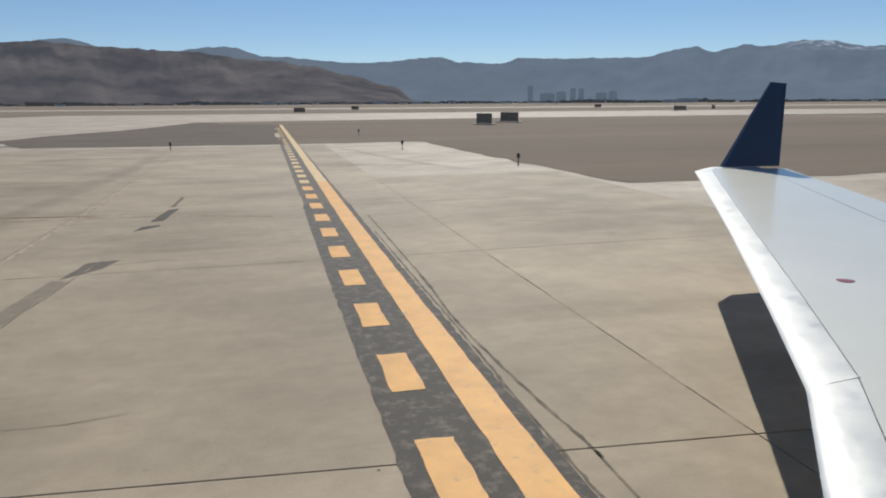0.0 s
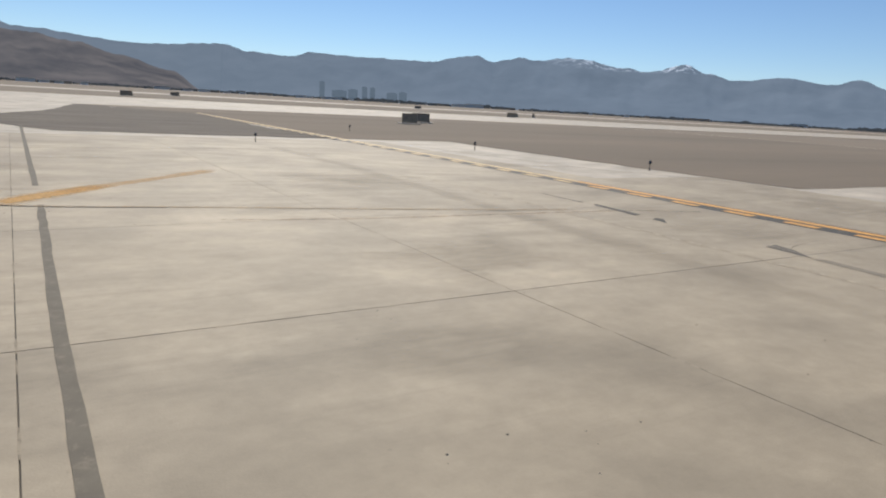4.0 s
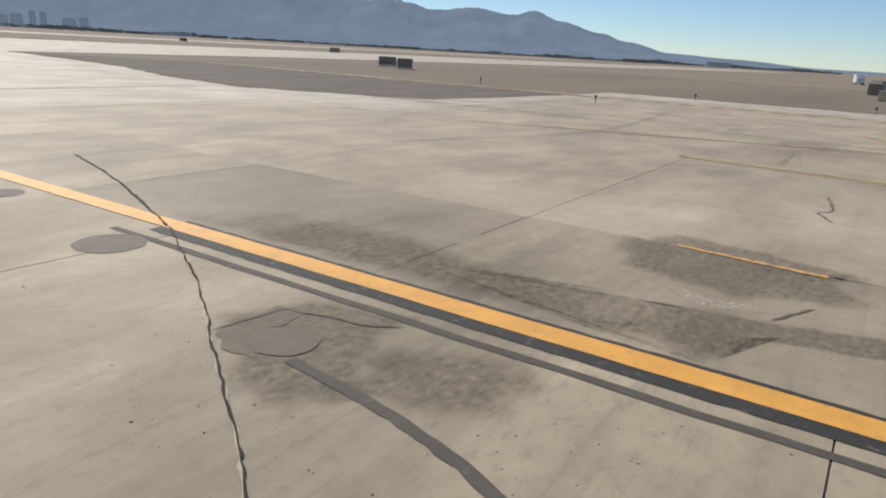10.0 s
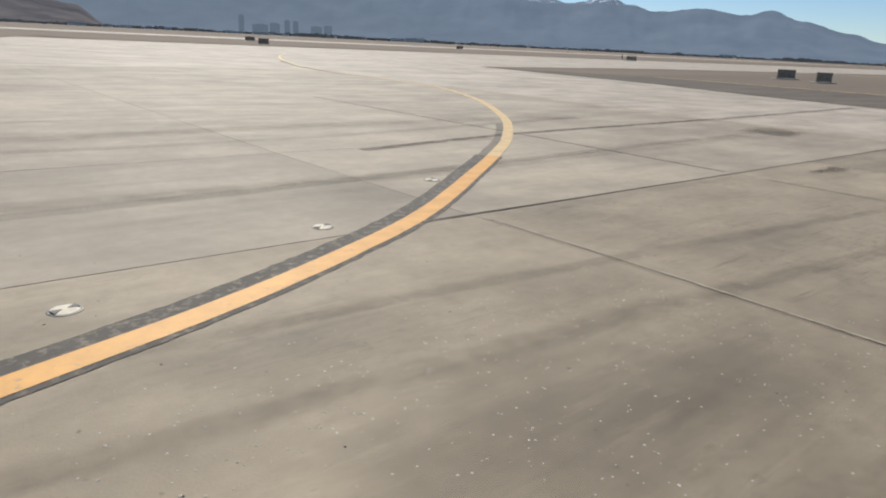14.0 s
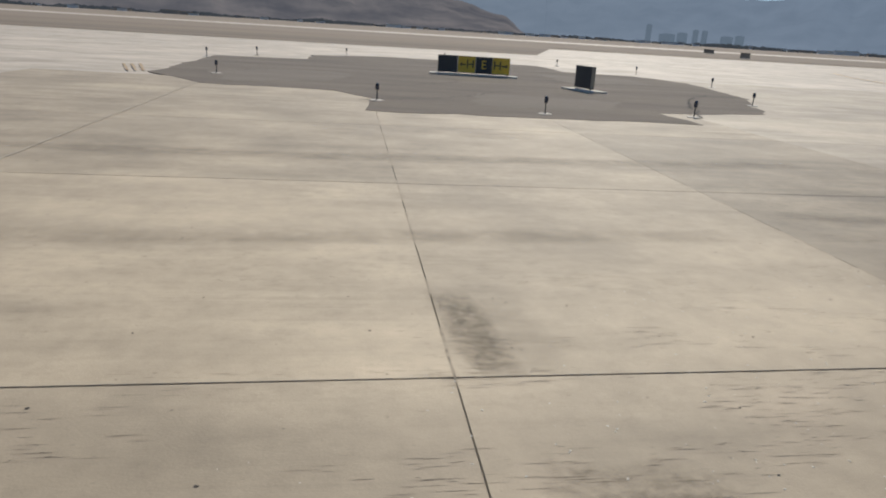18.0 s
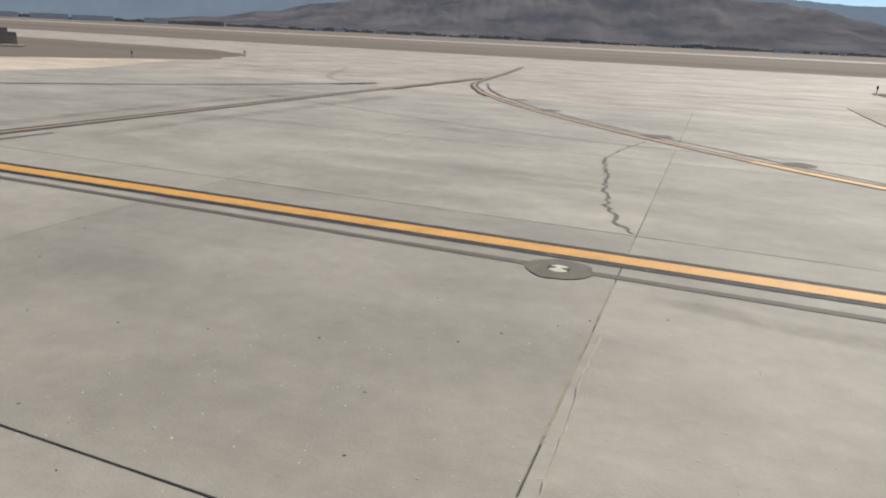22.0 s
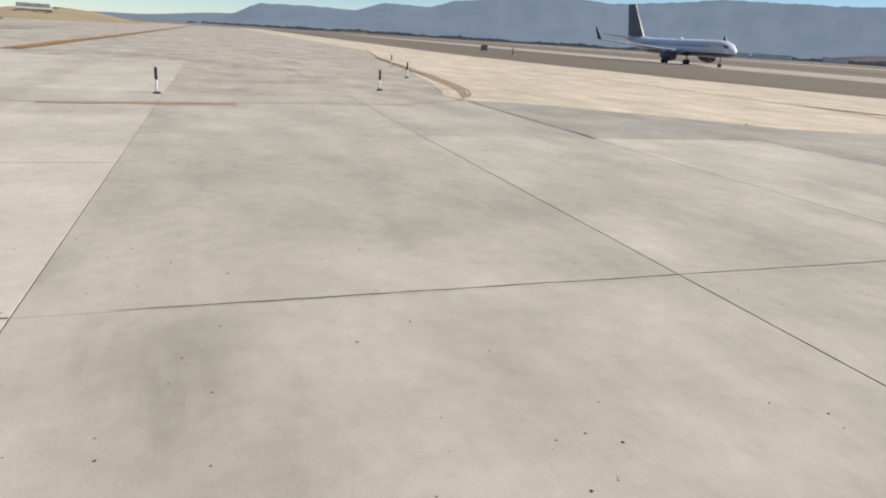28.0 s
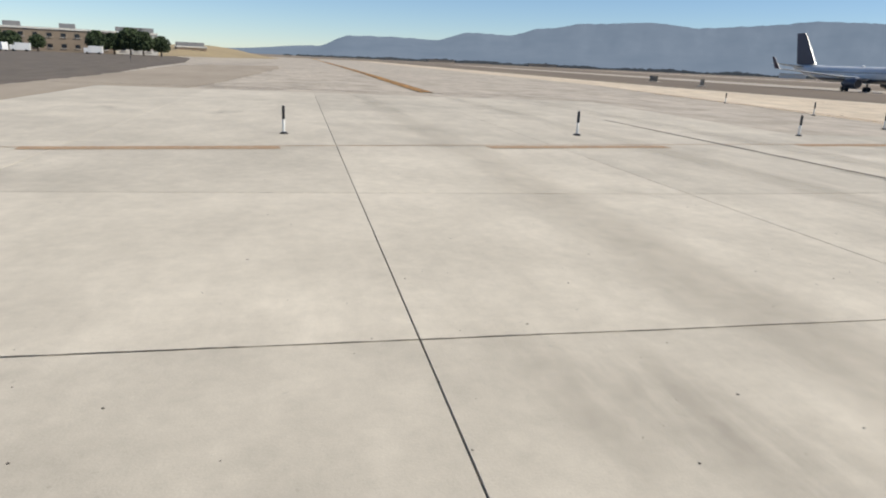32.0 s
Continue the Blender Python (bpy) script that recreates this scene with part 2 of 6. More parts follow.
GRIME = grime_film("gravelly_grime", (0.13, 0.108, 0.08), 0.5, 5.0, (0.8, 1.1, 1), 0.3)
STAIN_FILM = grime_film("even_brown_film", (0.16, 0.13, 0.095), 0.2, 3.0, (0.3, 1.4, 1))
LANE_FILM = grime_film("soft_tyre_lane_film", (0.15, 0.13, 0.105), 0.24, 0.7, (1, 1, 1), 0.15)
TAXI_FILM = grime_film("faint_tyre_lane_film", (0.22, 0.19, 0.15), 0.17, 0.35, (0.25, 1, 1), 0.3)
BLEACHED = grime_film("bleached_rim", (0.47, 0.41, 0.32), 1.0, 9.0, (1, 1, 1), 0.0)
ASPHALT_PALE = soil("paler_old_asphalt", (0.18, 0.15, 0.116), (0.12, 0.1, 0.077), 0.3, (0.3, 1, 1), 2.5)
STAIN_FLAT = film_of("brown_patch_film", (0.12, 0.095, 0.07), 0.25, 0.65, 0.5, 5.0, (1, 1, 1), False)
MORTAR_TAN = paint("brown_mortar", (0.255, 0.215, 0.162), (0.31, 0.262, 0.2), (0.5, 0.75), 0.85)
MORTAR_GREY = paint("grey_brown_mortar", (0.235, 0.203, 0.158), (0.3, 0.26, 0.2), (0.5, 0.75), 0.85)
MORTAR_PALE = paint("pale_mortar", (0.45, 0.385, 0.295), (0.40, 0.335, 0.25), (0.45, 0.7), 0.85)
FADED_BLACK = paint("scuffed_black_paint", (0.06, 0.054, 0.047), (0.17, 0.145, 0.115), (0.50, 0.68), 0.75)
DULL_YELLOW = paint("dull_brown_yellow_paint", (0.40, 0.25, 0.10), (0.34, 0.28, 0.205), (0.42, 0.60), 0.75)
ERASED_ORANGE = film_of("orange_paint_trace", (0.42, 0.26, 0.13), 0.35, 0.7, 0.55, 4.0, (1, 1, 1), False)
# paler yellow for worn bars; on far lines grazing glare is painted with it
PALE_YELLOW = paint("pale_worn_glare_yellow_paint", (0.70, 0.49, 0.22), (0.38, 0.31, 0.22), (0.56, 0.70), 0.6)
DEEP_YELLOW = paint("aged_deep_yellow_paint", (0.50, 0.25, 0.045), (0.30, 0.19, 0.09), (0.58, 0.72), 0.6)
SPRAY_THIN = grime_film("thin_sprayed_orange_paint", (0.62, 0.37, 0.14), 0.6, 5.0, (1, 1, 1), 0.4)
SPRAY = grime_film("sprayed_orange_paint", (0.62, 0.36, 0.12), 0.85, 5.0, (1, 1, 1), 0.55)
STAIN_DARK = film_of("dark_oily_stain", (0.11, 0.088, 0.062), 0.34, 0.62, 0.36, 10.0, (0.7, 1, 1))
STAIN_SOFT = film_of("soft_grey_stain", (0.15, 0.13, 0.105), 0.32, 0.74, 0.24, 1.8, (0.2, 1.6, 1))
ERASED = grime_film("ground_off_paint_film", (0.66, 0.57, 0.44), 0.62, 1.6, (1, 1, 1), 0.55)
DUSTY = film_of("pale_dust_in_joint", (0.56, 0.47, 0.35), 0.1, 0.6, 0.8, 4.0, (1, 1, 1), False)
RUBBER_DARK = film_of("dark_rubber_film", (0.075, 0.066, 0.055), 0.25, 0.62, 0.62, 3.0, (1, 1, 1), False)
RUBBER_FILM = film_of("thin_rubber_film", (0.12, 0.105, 0.085), 0.30, 0.72, 0.26, 16.0, (1, 1, 1), False)
SOIL = soil("dry_infield_soil", (0.225, 0.174, 0.121), (0.118, 0.09, 0.063), 0.045, (0.12, 1, 1), 0.8)
DESERT = soil("far_dry_grassland", (0.25, 0.195, 0.138), (0.17, 0.135, 0.095), 0.006, (0.2, 1, 1), 0.08)
ASPHALT = soil("aged_asphalt_shoulder", (0.168, 0.136, 0.102), (0.074, 0.061, 0.047), 0.34, (0.35, 1.5, 1), 2.5)

GRAVEL = soil("brown_gravel", (0.40, 0.335, 0.255), (0.25, 0.205, 0.155), 0.16, (0.35, 1, 1), 1.5)


# ---- geometry helpers ----
def finish(name, bm, material, parent=None, label="", smooth=False):
    me = bpy.data.meshes.new(name)
    bm.to_mesh(me)
    bm.free()
    if smooth:
        for f in me.polygons:
            f.use_smooth = True
        me.set_sharp_from_angle(angle=radians(35))
    me.materials.append(material)
    ob = new(name, me)
    if parent is not None:
        ob.parent = parent
    if label:
        ob["label"] = label
    return ob


def part(name, bm, material, parent, label="", smooth=False):
    return finish(name, bm, material, parent, label, smooth)


def empty(name, x, y, z=0.0, turn=0.0):
    e = new(name)
    e.matrix_world = pose(x, y, z, 0, 0, turn)
    return e


def add_box(bm, cx, cy, cz, sx, sy, sz, bevel=0.0, turn=None):
    r = bmesh.ops.create_cube(bm, size=1.0)
    vs = r["verts"]
    bmesh.ops.scale(bm, vec=(sx, sy, sz), verts=vs)
    if turn is not None:
        bmesh.ops.rotate(bm, cent=(0, 0, 0), matrix=turn, verts=vs)
    bmesh.ops.translate(bm, vec=(cx, cy, cz), verts=vs)
    if bevel:
        es = list({e for v in vs for e in v.link_edges})
        bmesh.ops.bevel(bm, geom=es, offset=bevel, segments=2, affect="EDGES", profile=0.6)
    return bm


def box(cx, cy, cz, sx, sy, sz, bevel=0.0):
    return add_box(bmesh.new(), cx, cy, cz, sx, sy, sz, bevel)


def lathe(profile, segs=20, axis="Z"):
    """A turned body from (radius, height) pairs."""
    bm = bmesh.new()
    rings = []
    for r, h in profile:
        rings.append([bm.verts.new((r * math.cos(2 * math.pi * k / segs), r * math.sin(2 * math.pi * k / segs), h)) for k in range(segs)])
    for a, c in zip(rings, rings[1:]):
        for k in range(segs):
            bm.faces.new((a[k], a[(k + 1) % segs], c[(k + 1) % segs], c[k]))
    bm.faces.new(list(reversed(rings[0])))
    bm.faces.new(rings[-1])
    if axis == "X":
        bmesh.ops.rotate(bm, cent=(0, 0, 0), matrix=Matrix.Rotation(radians(90), 3, "Y"), verts=bm.verts)
    if axis == "Y":
        bmesh.ops.rotate(bm, cent=(0, 0, 0), matrix=Matrix.Rotation(radians(-90), 3, "X"), verts=bm.verts)
    return bm


def flat(points, z, thick=0.0):
    """A flat sheet with the given outline; thick: its edge goes down by that much."""
    bm = bmesh.new()
    top = [bm.verts.new((x, y, z)) for x, y in points]
    f = bm.faces.new(top)
    if f.normal.z < 0:
        f.normal_update()
    bm.normal_update()
    if f.normal.z < 0:
        f.normal_flip()
    if thick:
        low = [bm.verts.new((x, y, z - thick)) for x, y in points]
        for k in range(len(top)):
            j = (k + 1) % len(top)
            bm.faces.new((top[k], low[k], low[j], top[j]))
    bmesh.ops.triangulate(bm, faces=[f])
    return bm


def curve_through(pts, step=0.5):
    """Catmull-Rom points along the given ones."""
    p = [Vector((*q, 0)) for q in pts]
    if len(p) == 2:
        out = [p[0], p[1]]
        k = max(2, int((p[1] - p[0]).length / max(step, 0.5)))
        return [p[0].lerp(p[1], i / k) for i in range(k + 1)]
    p = [p[0] * 2 - p[1], *p, p[-1] * 2 - p[-2]]
    out = []
    for a, b, c, d in zip(p, p[1:], p[2:], p[3:]):
        k = max(2, int((c - b).length / step))
        for i in range(k):
            t = i / k
            out.append(0.5 * (2 * b + (c - a) * t + (2 * a - 5 * b + 4 * c - d) * t * t + (3 * b - a - 3 * c + d) * t ** 3))
    out.append(p[-2])
    return out


def ribbon(pts, width, z, step=0.5, ragged=0.0, side=0.0, seed=1):
    """A painted or poured strip along a curve."""
    c = curve_through(pts, step)
    bm = bmesh.new()
    prev = None
    for i, q in enumerate(c):
        d = (c[min(i + 1, len(c) - 1)] - c[max(i - 1, 0)]).normalized()
        nrm = Vector((-d.y, d.x, 0))
        j1 = ragged * (0.7 * noise.noise(Vector((q.x * 9, q.y * 9, seed))) + 0.5 * noise.noise(Vector((q.x * 27, q.y * 27, seed + 3))))
        j2 = ragged * (0.7 * noise.noise(Vector((q.x * 9, q.y * 9, seed + 9))) + 0.5 * noise.noise(Vector((q.x * 27, q.y * 27, seed + 5))))
        a = bm.verts.new(q + nrm * (side + width / 2 + j1) + Vector((0, 0, z)))
        b = bm.verts.new(q + nrm * (side - width / 2 + j2) + Vector((0, 0, z)))
        if prev:
            bm.faces.new((prev[0], prev[1], b, a))
        prev = (a, b)
    return bm


def blob(x, y, rx, ry, z, turn=0.0, ragged=0.12, seed=1, n=36):
    pts = []
    for k in range(n):
        a = 2 * math.pi * k / n
        r = 1 + ragged * noise.noise(Vector((2 * math.cos(a), 2 * math.sin(a), seed * 3.1)))
        px, py = rx * r * math.cos(a), ry * r * math.sin(a)
        pts.append((x + px * math.cos(turn) - py * math.sin(turn), y + px * math.sin(turn) + py * math.cos(turn)))
    return flat(pts, z)


def rough_flat(points, z, jitter=0.05, step=0.07, seed=1):
    """A sheet whose outline is broken up as a hand-laid patch is."""
    out = []
    for k, (x, y) in enumerate(points):
        x2, y2 = points[(k + 1) % len(points)]
        d = math.hypot(x2 - x, y2 - y)
        m = max(1, int(d / step))
        for i in range(m):
            t = i / m
            px, py = x + (x2 - x) * t, y + (y2 - y) * t
            w = 1.5 * noise.fractal(Vector((px * 2.4, py * 2.4, seed)), 0.7, 2.0, 4)
            out.append((px - (y2 - y) / d * w * jitter, py + (x2 - x) / d * w * jitter))
    return flat(out, z)


def roughen(points, jitter=0.3, step=1.0, freq=0.5, seed=1):
    """The same outline with a crumbled edge."""
    out = []
    for k, (x, y) in enumerate(points):
        x2, y2 = points[(k + 1) % len(points)]
        d = math.hypot(x2 - x, y2 - y)
        m = max(1, min(60, int(d / step)))
        for i in range(m):
            px, py = x + (x2 - x) * i / m, y + (y2 - y) * i / m
            w = jitter * noise.fractal(Vector((px * freq, py * freq, seed)), 0.8, 2.0, 4)
            out.append((px - (y2 - y) / d * w, py + (x2 - x) / d * w))
    return out


def setting(name, bm, material, label, category):
    return tagged(finish(name, bm, material), label, category, kind="structure")


# ---- the ground: soil to the horizon, pavement sheets, infields ----
ground_pts = [(-71 + 4300 * math.cos(k * math.pi / 24), 22 + 4300 * math.sin(k * math.pi / 24)) for k in range(48)]
setting("ground", flat(ground_pts, -0.12), DESERT, "flat dry brown desert ground reaching the horizon", "ground")
setting("apron", flat([(90, -90), (90, 178), (-45, 178), (-60, 132), (-700, 132), (-700, -90)], -0.03), CONC_FAR,
        "wide sunlit light concrete apron and taxiways", "pavement")
setting("infield_east", flat(roughen([(1, 44), (10, 44), (10.4, 26), (11, 19), (89, 19), (89, 108), (36, 108), (-9, 101), (1.1, 83)], 0.4), -0.022), SOIL,
        "bare brown soil infield beside the apron", "infield")
setting("asphalt_shoulder_east", flat(roughen([(-14, 45), (1, 44), (1.1, 83), (-9, 101), (-13, 75), (-17, 63), (-18.5, 54)], 0.4), -0.018), ASPHALT,
        "dark weathered asphalt beside the apron edge", "pavement")
setting("infield_island", flat(roughen([(-93, 74), (-93, 89.6), (-87.2, 91), (-87.3, 97), (-82.2, 101), (-73.5, 100.4), (-68.8, 99.6), (-68.5, 92), (-63.6, 91), (-62, 86),
                               (-64.3, 75), (-68, 67.5), (-72.9, 66.3), (-72.9, 63.5), (-78.3, 63.2), (-83.7, 63.3), (-83.6, 67), (-85, 69.4), (-90, 69.7)], 0.35, 0.8), 0.012, 0.05), ASPHALT,
        "dark grey asphalt island between concrete taxiways", "infield")
setting("infield_west", flat(roughen([(-139, 76), (-143, 87), (-153, 94), (-190, 97), (-690, 104), (-690, 42), (-222, 43), (-177, 50), (-149, 58.7)], 0.8, 2.0, 0.2), -0.02), SOIL,
        "long bare brown soil strip between two taxiways", "infield")
setting("shoulder_west", flat(roughen([(-139, 74), (-149, 57), (-177, 48.5), (-222, 41.5), (-690, 40.5), (-690, 24), (-216, 26.5), (-169, 20), (-152, 17),
                              (-147, 15.9), (-145, 16.2), (-144, 18.4), (-143.3, 19.7), (-141.5, 21.9), (-139.4, 24.1), (-137.4, 26), (-136, 31), (-134.5, 38), (-134, 60)], 0.3, 2.0), -0.018), CONC_SAND, "sandy tan paved shoulder along the taxiway", "pavement")
setting("asphalt_shoulder_south", flat(roughen([(-146, -35), (-186, -34.6), (-226, -38), (-265, -39.6), (-347, -50), (-478, -82), (-478, -120), (-146, -120)], 0.5, 2.0, 0.3), -0.015), ASPHALT,
        "dark weathered asphalt area beside the taxiway", "pavement")
setting("gravel_edge", flat(roughen([(-146, -26), (-165, -24.7), (-176, -23.9), (-240, -20.6), (-273, -21.4), (-244, -36.5), (-186, -35), (-168, -35), (-146, -36)], 0.6, 1.5, 0.35), -0.008), GRAVEL,
        "brown gravelly edge beside the taxiway", "ground")
setting("runway_strip", flat([(700, 310), (700, 380), (-900, 380), (-900, 310)], -0.06), CONC_FAR, "distant pale runway strip", "runway")
setting("infield_north", flat([(-40, 134), (-30, 150), (-60, 205), (-900, 215), (-900, 134)], -0.05), SOIL, "dark bare soil strip beyond the far taxiway", "infield")
setting("infield_north_east", flat([(700, 182), (700, 202), (-40, 202), (-30, 182)], -0.05), SOIL, "narrow dark soil strip beyond the far taxiway", "infield")
setting("far_taxiway", flat([(89.9, 108), (700, 108), (700, 178), (89.9, 178)], -0.05), CONC_FAR, "distant pale taxiway strip", "pavement")
STRAW = soil("dry_straw_grass", (0.40, 0.31, 0.17), (0.28, 0.215, 0.125), 0.05, (0.4, 1, 1), 1.0)
mound = bmesh.new()
rows = []
for j in range(9):
    r = j / 8
    rows.append([mound.verts.new((-535 + 150 * r * math.cos(a), -72 + 48 * r * math.sin(a),
                                  -0.2 + 5.2 * (1 - r * r) ** 2 * (1 + 0.25 * noise.noise(Vector((3 * math.cos(a), 3 * math.sin(a), 2 * r)))))) for a in [k * math.pi / 24 for k in range(48)]])
for a, b in zip(rows, rows[1:]):
    for k in range(48):
        mound.faces.new((a[k], b[k], b[(k + 1) % 48], a[(k + 1) % 48]))
setting("grass_mound", mound, STRAW, "low mound of dry straw-coloured grass", "ground")

# ---- distance: mountain ranges, hills, city ----


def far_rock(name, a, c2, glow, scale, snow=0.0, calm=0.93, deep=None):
    """Distant rock behind kilometres of bright air: dim relief, with the haze painted on as an emissive glow."""
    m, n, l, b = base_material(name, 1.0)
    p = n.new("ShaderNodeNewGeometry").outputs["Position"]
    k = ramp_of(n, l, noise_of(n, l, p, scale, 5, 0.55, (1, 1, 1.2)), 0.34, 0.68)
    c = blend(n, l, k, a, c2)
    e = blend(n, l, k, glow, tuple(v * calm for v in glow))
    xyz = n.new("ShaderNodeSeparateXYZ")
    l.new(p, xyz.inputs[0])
    # deep: second haze tone, blended into the emission towards low x
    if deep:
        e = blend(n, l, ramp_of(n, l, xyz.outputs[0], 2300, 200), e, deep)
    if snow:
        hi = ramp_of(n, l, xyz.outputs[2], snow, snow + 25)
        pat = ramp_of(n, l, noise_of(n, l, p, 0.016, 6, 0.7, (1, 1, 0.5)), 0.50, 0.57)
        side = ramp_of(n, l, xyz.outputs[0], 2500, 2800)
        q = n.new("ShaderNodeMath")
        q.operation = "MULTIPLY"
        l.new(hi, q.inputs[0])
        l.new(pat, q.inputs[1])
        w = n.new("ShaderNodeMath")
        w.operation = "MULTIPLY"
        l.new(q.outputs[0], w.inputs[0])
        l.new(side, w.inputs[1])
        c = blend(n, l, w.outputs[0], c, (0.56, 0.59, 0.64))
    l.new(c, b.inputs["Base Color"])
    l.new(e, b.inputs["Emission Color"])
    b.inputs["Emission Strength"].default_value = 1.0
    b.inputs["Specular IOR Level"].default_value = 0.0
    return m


# mountain and hill haze is painted: emission tints them, no air is modelled
HAZE_ROCK = far_rock("painted_haze_mountain_rock", (0.05, 0.056, 0.066), (0.028, 0.034, 0.044), (0.128, 0.17, 0.228), 0.004, 232.0, 0.90, (0.122, 0.158, 0.205))
BROWN_HILL = far_rock("painted_haze_dry_hillside", (0.095, 0.078, 0.066), (0.022, 0.022, 0.027), (0.078, 0.083, 0.098), 0.005, 0.0, 0.76)
CENTRE = (-71.4, 22.2)


def height_at(profile, az):
    for (a, h), (b, k) in zip(profile, profile[1:]):
        if a <= az <= b:
            t = (az - a) / (b - a)
            t = t * t * (3 - 2 * t)
            return h + (k - h) * t
    return 0.0


def range_mesh(profile, r, depth, rough, seed, step=0.2, rows=16):
    bm = bmesh.new()
    az0, az1 = profile[0][0], profile[-1][0]
    cols = int((az1 - az0) / step)
    grid = []
    for i in range(cols + 1):
        az = az0 + (az1 - az0) * i / cols
        top = height_at(profile, az)
        col = []
        for j in range(rows + 1):
            s = j / rows
            p = Vector((az * 0.55, s * 3.2, seed))
            n1 = noise.fractal(p, 1.0, 2.0, 6)
            gully = noise.fractal(Vector((az * 0.45 + 0.3 * n1, s * 1.4, seed + 5)), 0.9, 2.0, 4)
            z = top * s ** 1.25 * (1 + rough * 0.5 * n1 * s * (1 - s) * 2) - 3
            if j == rows:
                z = top * (1 + 0.025 * noise.fractal(Vector((az * 1.1, seed, 0)), 0.9, 2.0, 5)) - 3
            rr = r - depth * (1 - s) + depth * 0.35 * rough * (gully - 0.3) * s * (1 - s * 0.6)
            a = radians(az)
            col.append(bm.verts.new((CENTRE[0] + rr * math.cos(a), CENTRE[1] + rr * math.sin(a), z)))
        grid.append(col)
    for a, b in zip(grid, grid[1:]):
        for j in range(rows):
            bm.faces.new((a[j + 1], a[j], b[j], b[j + 1]))
    return bm


RIDGE = [(-12, 6), (5, 19), (11, 43), (15.6, 56), (18.9, 103), (21.1, 141), (24.2, 192), (26.4, 240), (27.9, 215), (31.1, 239), (34.3, 217),
         (36.4, 246), (38.2, 290), (40.7, 245), (43, 262), (46, 295), (47.2, 302), (49.8, 275), (50.6, 290), (53.3, 260), (54.5, 289), (58.6, 240),
         (64.3, 244), (68, 250), (69.3, 220), (72.6, 229), (74.9, 256), (80.9, 228), (88.5, 262), (91.5, 312), (95.7, 285), (99.2, 277), (102.8, 334),
         (106.7, 300), (112, 285), (118, 294), (121.5, 313), (125.2, 266), (132.3, 262)]
RIDGE_WEST = [(132.3, 262), (136.8, 268), (141.3, 274), (145.7, 246), (149.2, 232), (152.9, 251), (157.6, 236), (161.1, 203), (163.8, 160), (166.9, 166),
              (169.6, 118), (172.8, 124), (176.4, 121), (179.1, 58), (186, 26), (200, 10), (214, 4)]
HILL = [(76, 8), (78.2, 80), (81.9, 130), (84.6, 165), (88.1, 190), (94.5, 222), (99.6, 236), (104.7, 250), (108, 236), (111.5, 205), (117, 160),
        (122, 112), (126, 70), (130, 38), (137, 5)]
RIDGE_NORTH = [q for q in RIDGE if q[0] > 72]
RIDGE = [q for q in RIDGE if q[0] < 76]
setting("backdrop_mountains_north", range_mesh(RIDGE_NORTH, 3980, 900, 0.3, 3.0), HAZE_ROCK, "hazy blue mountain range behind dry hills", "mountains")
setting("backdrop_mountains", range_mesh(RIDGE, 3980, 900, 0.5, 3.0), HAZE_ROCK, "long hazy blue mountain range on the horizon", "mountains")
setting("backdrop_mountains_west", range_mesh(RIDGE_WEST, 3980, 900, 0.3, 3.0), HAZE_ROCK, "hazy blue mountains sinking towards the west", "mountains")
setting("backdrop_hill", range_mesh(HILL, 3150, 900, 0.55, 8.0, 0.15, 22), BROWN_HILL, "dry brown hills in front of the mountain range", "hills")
for ob in bpy.data.objects:
    if ob.name.startswith("backdrop_"):
        ob.data.polygons.foreach_set("use_smooth", [True] * len(ob.data.polygons))

# ---- concrete slabs near the way, laid in the plan's joint lines ----
U_LINES = [17.2, 10.3, 3.5, -4.3, -10.1, -16.0, -21.95, -27.8, -30.2, -34.1, -38.35, -42.5, -49.95, -57.75, -65.0, -72.1, -78.16, -83.55, -90.05, -97.15,
           -103.95, -110.7, -117.55, -123.4, -130.4, -137.3, -144.2, -151.1, -158.5, -166.5]
V_EAST = [-8, -1.6, 4.45, 10.78, 16.83, 22.98, 29.27, 35.5, 42.0]
V_MID = [17.0, 24.6, 32.17, 39.65, 47.0, 53.35, 60.2, 66.4, 72.5, 80.0]
V_WEST = [-30.3, -23.4, -16.42, -9.4, -2.5, 4.2, 11.0, 16.4, 23.05, 29.84, 36.5, 43.2, 49.8, 56.5, 63.2]
slab_meshes = {}


def bend(u, v):
    """Where two joint lines meet: some of them run askew or bend."""
    du = dv = 0.0
    if v == 4.45:
        dv = -0.13 - 0.103 * max(u, -4.3)
    if v == 47.0:
        dv = 0.1 if u > -62 else 0.2 + 0.0185 * (u + 62)
    if u == -30.2:
        du = -0.095 * (min(max(v, 16.8), 29.3) - 20.9)
    if u == -57.75:
        du = 0.1 if v < 46 else -0.06 if v < 48 else -0.22
    if u in (-123.4, -130.4):
        du = -0.07 if v > -3 else 0.21
    if v == 23.05:
        dv = 0.078 * min(0.0, u + 121)
    if v == 29.84:
        dv = 0.065 * min(0.0, u + 118)
    if v == 16.4:
        dv = 0.02 * min(0.0, u + 118)
    return u + du, v + dv


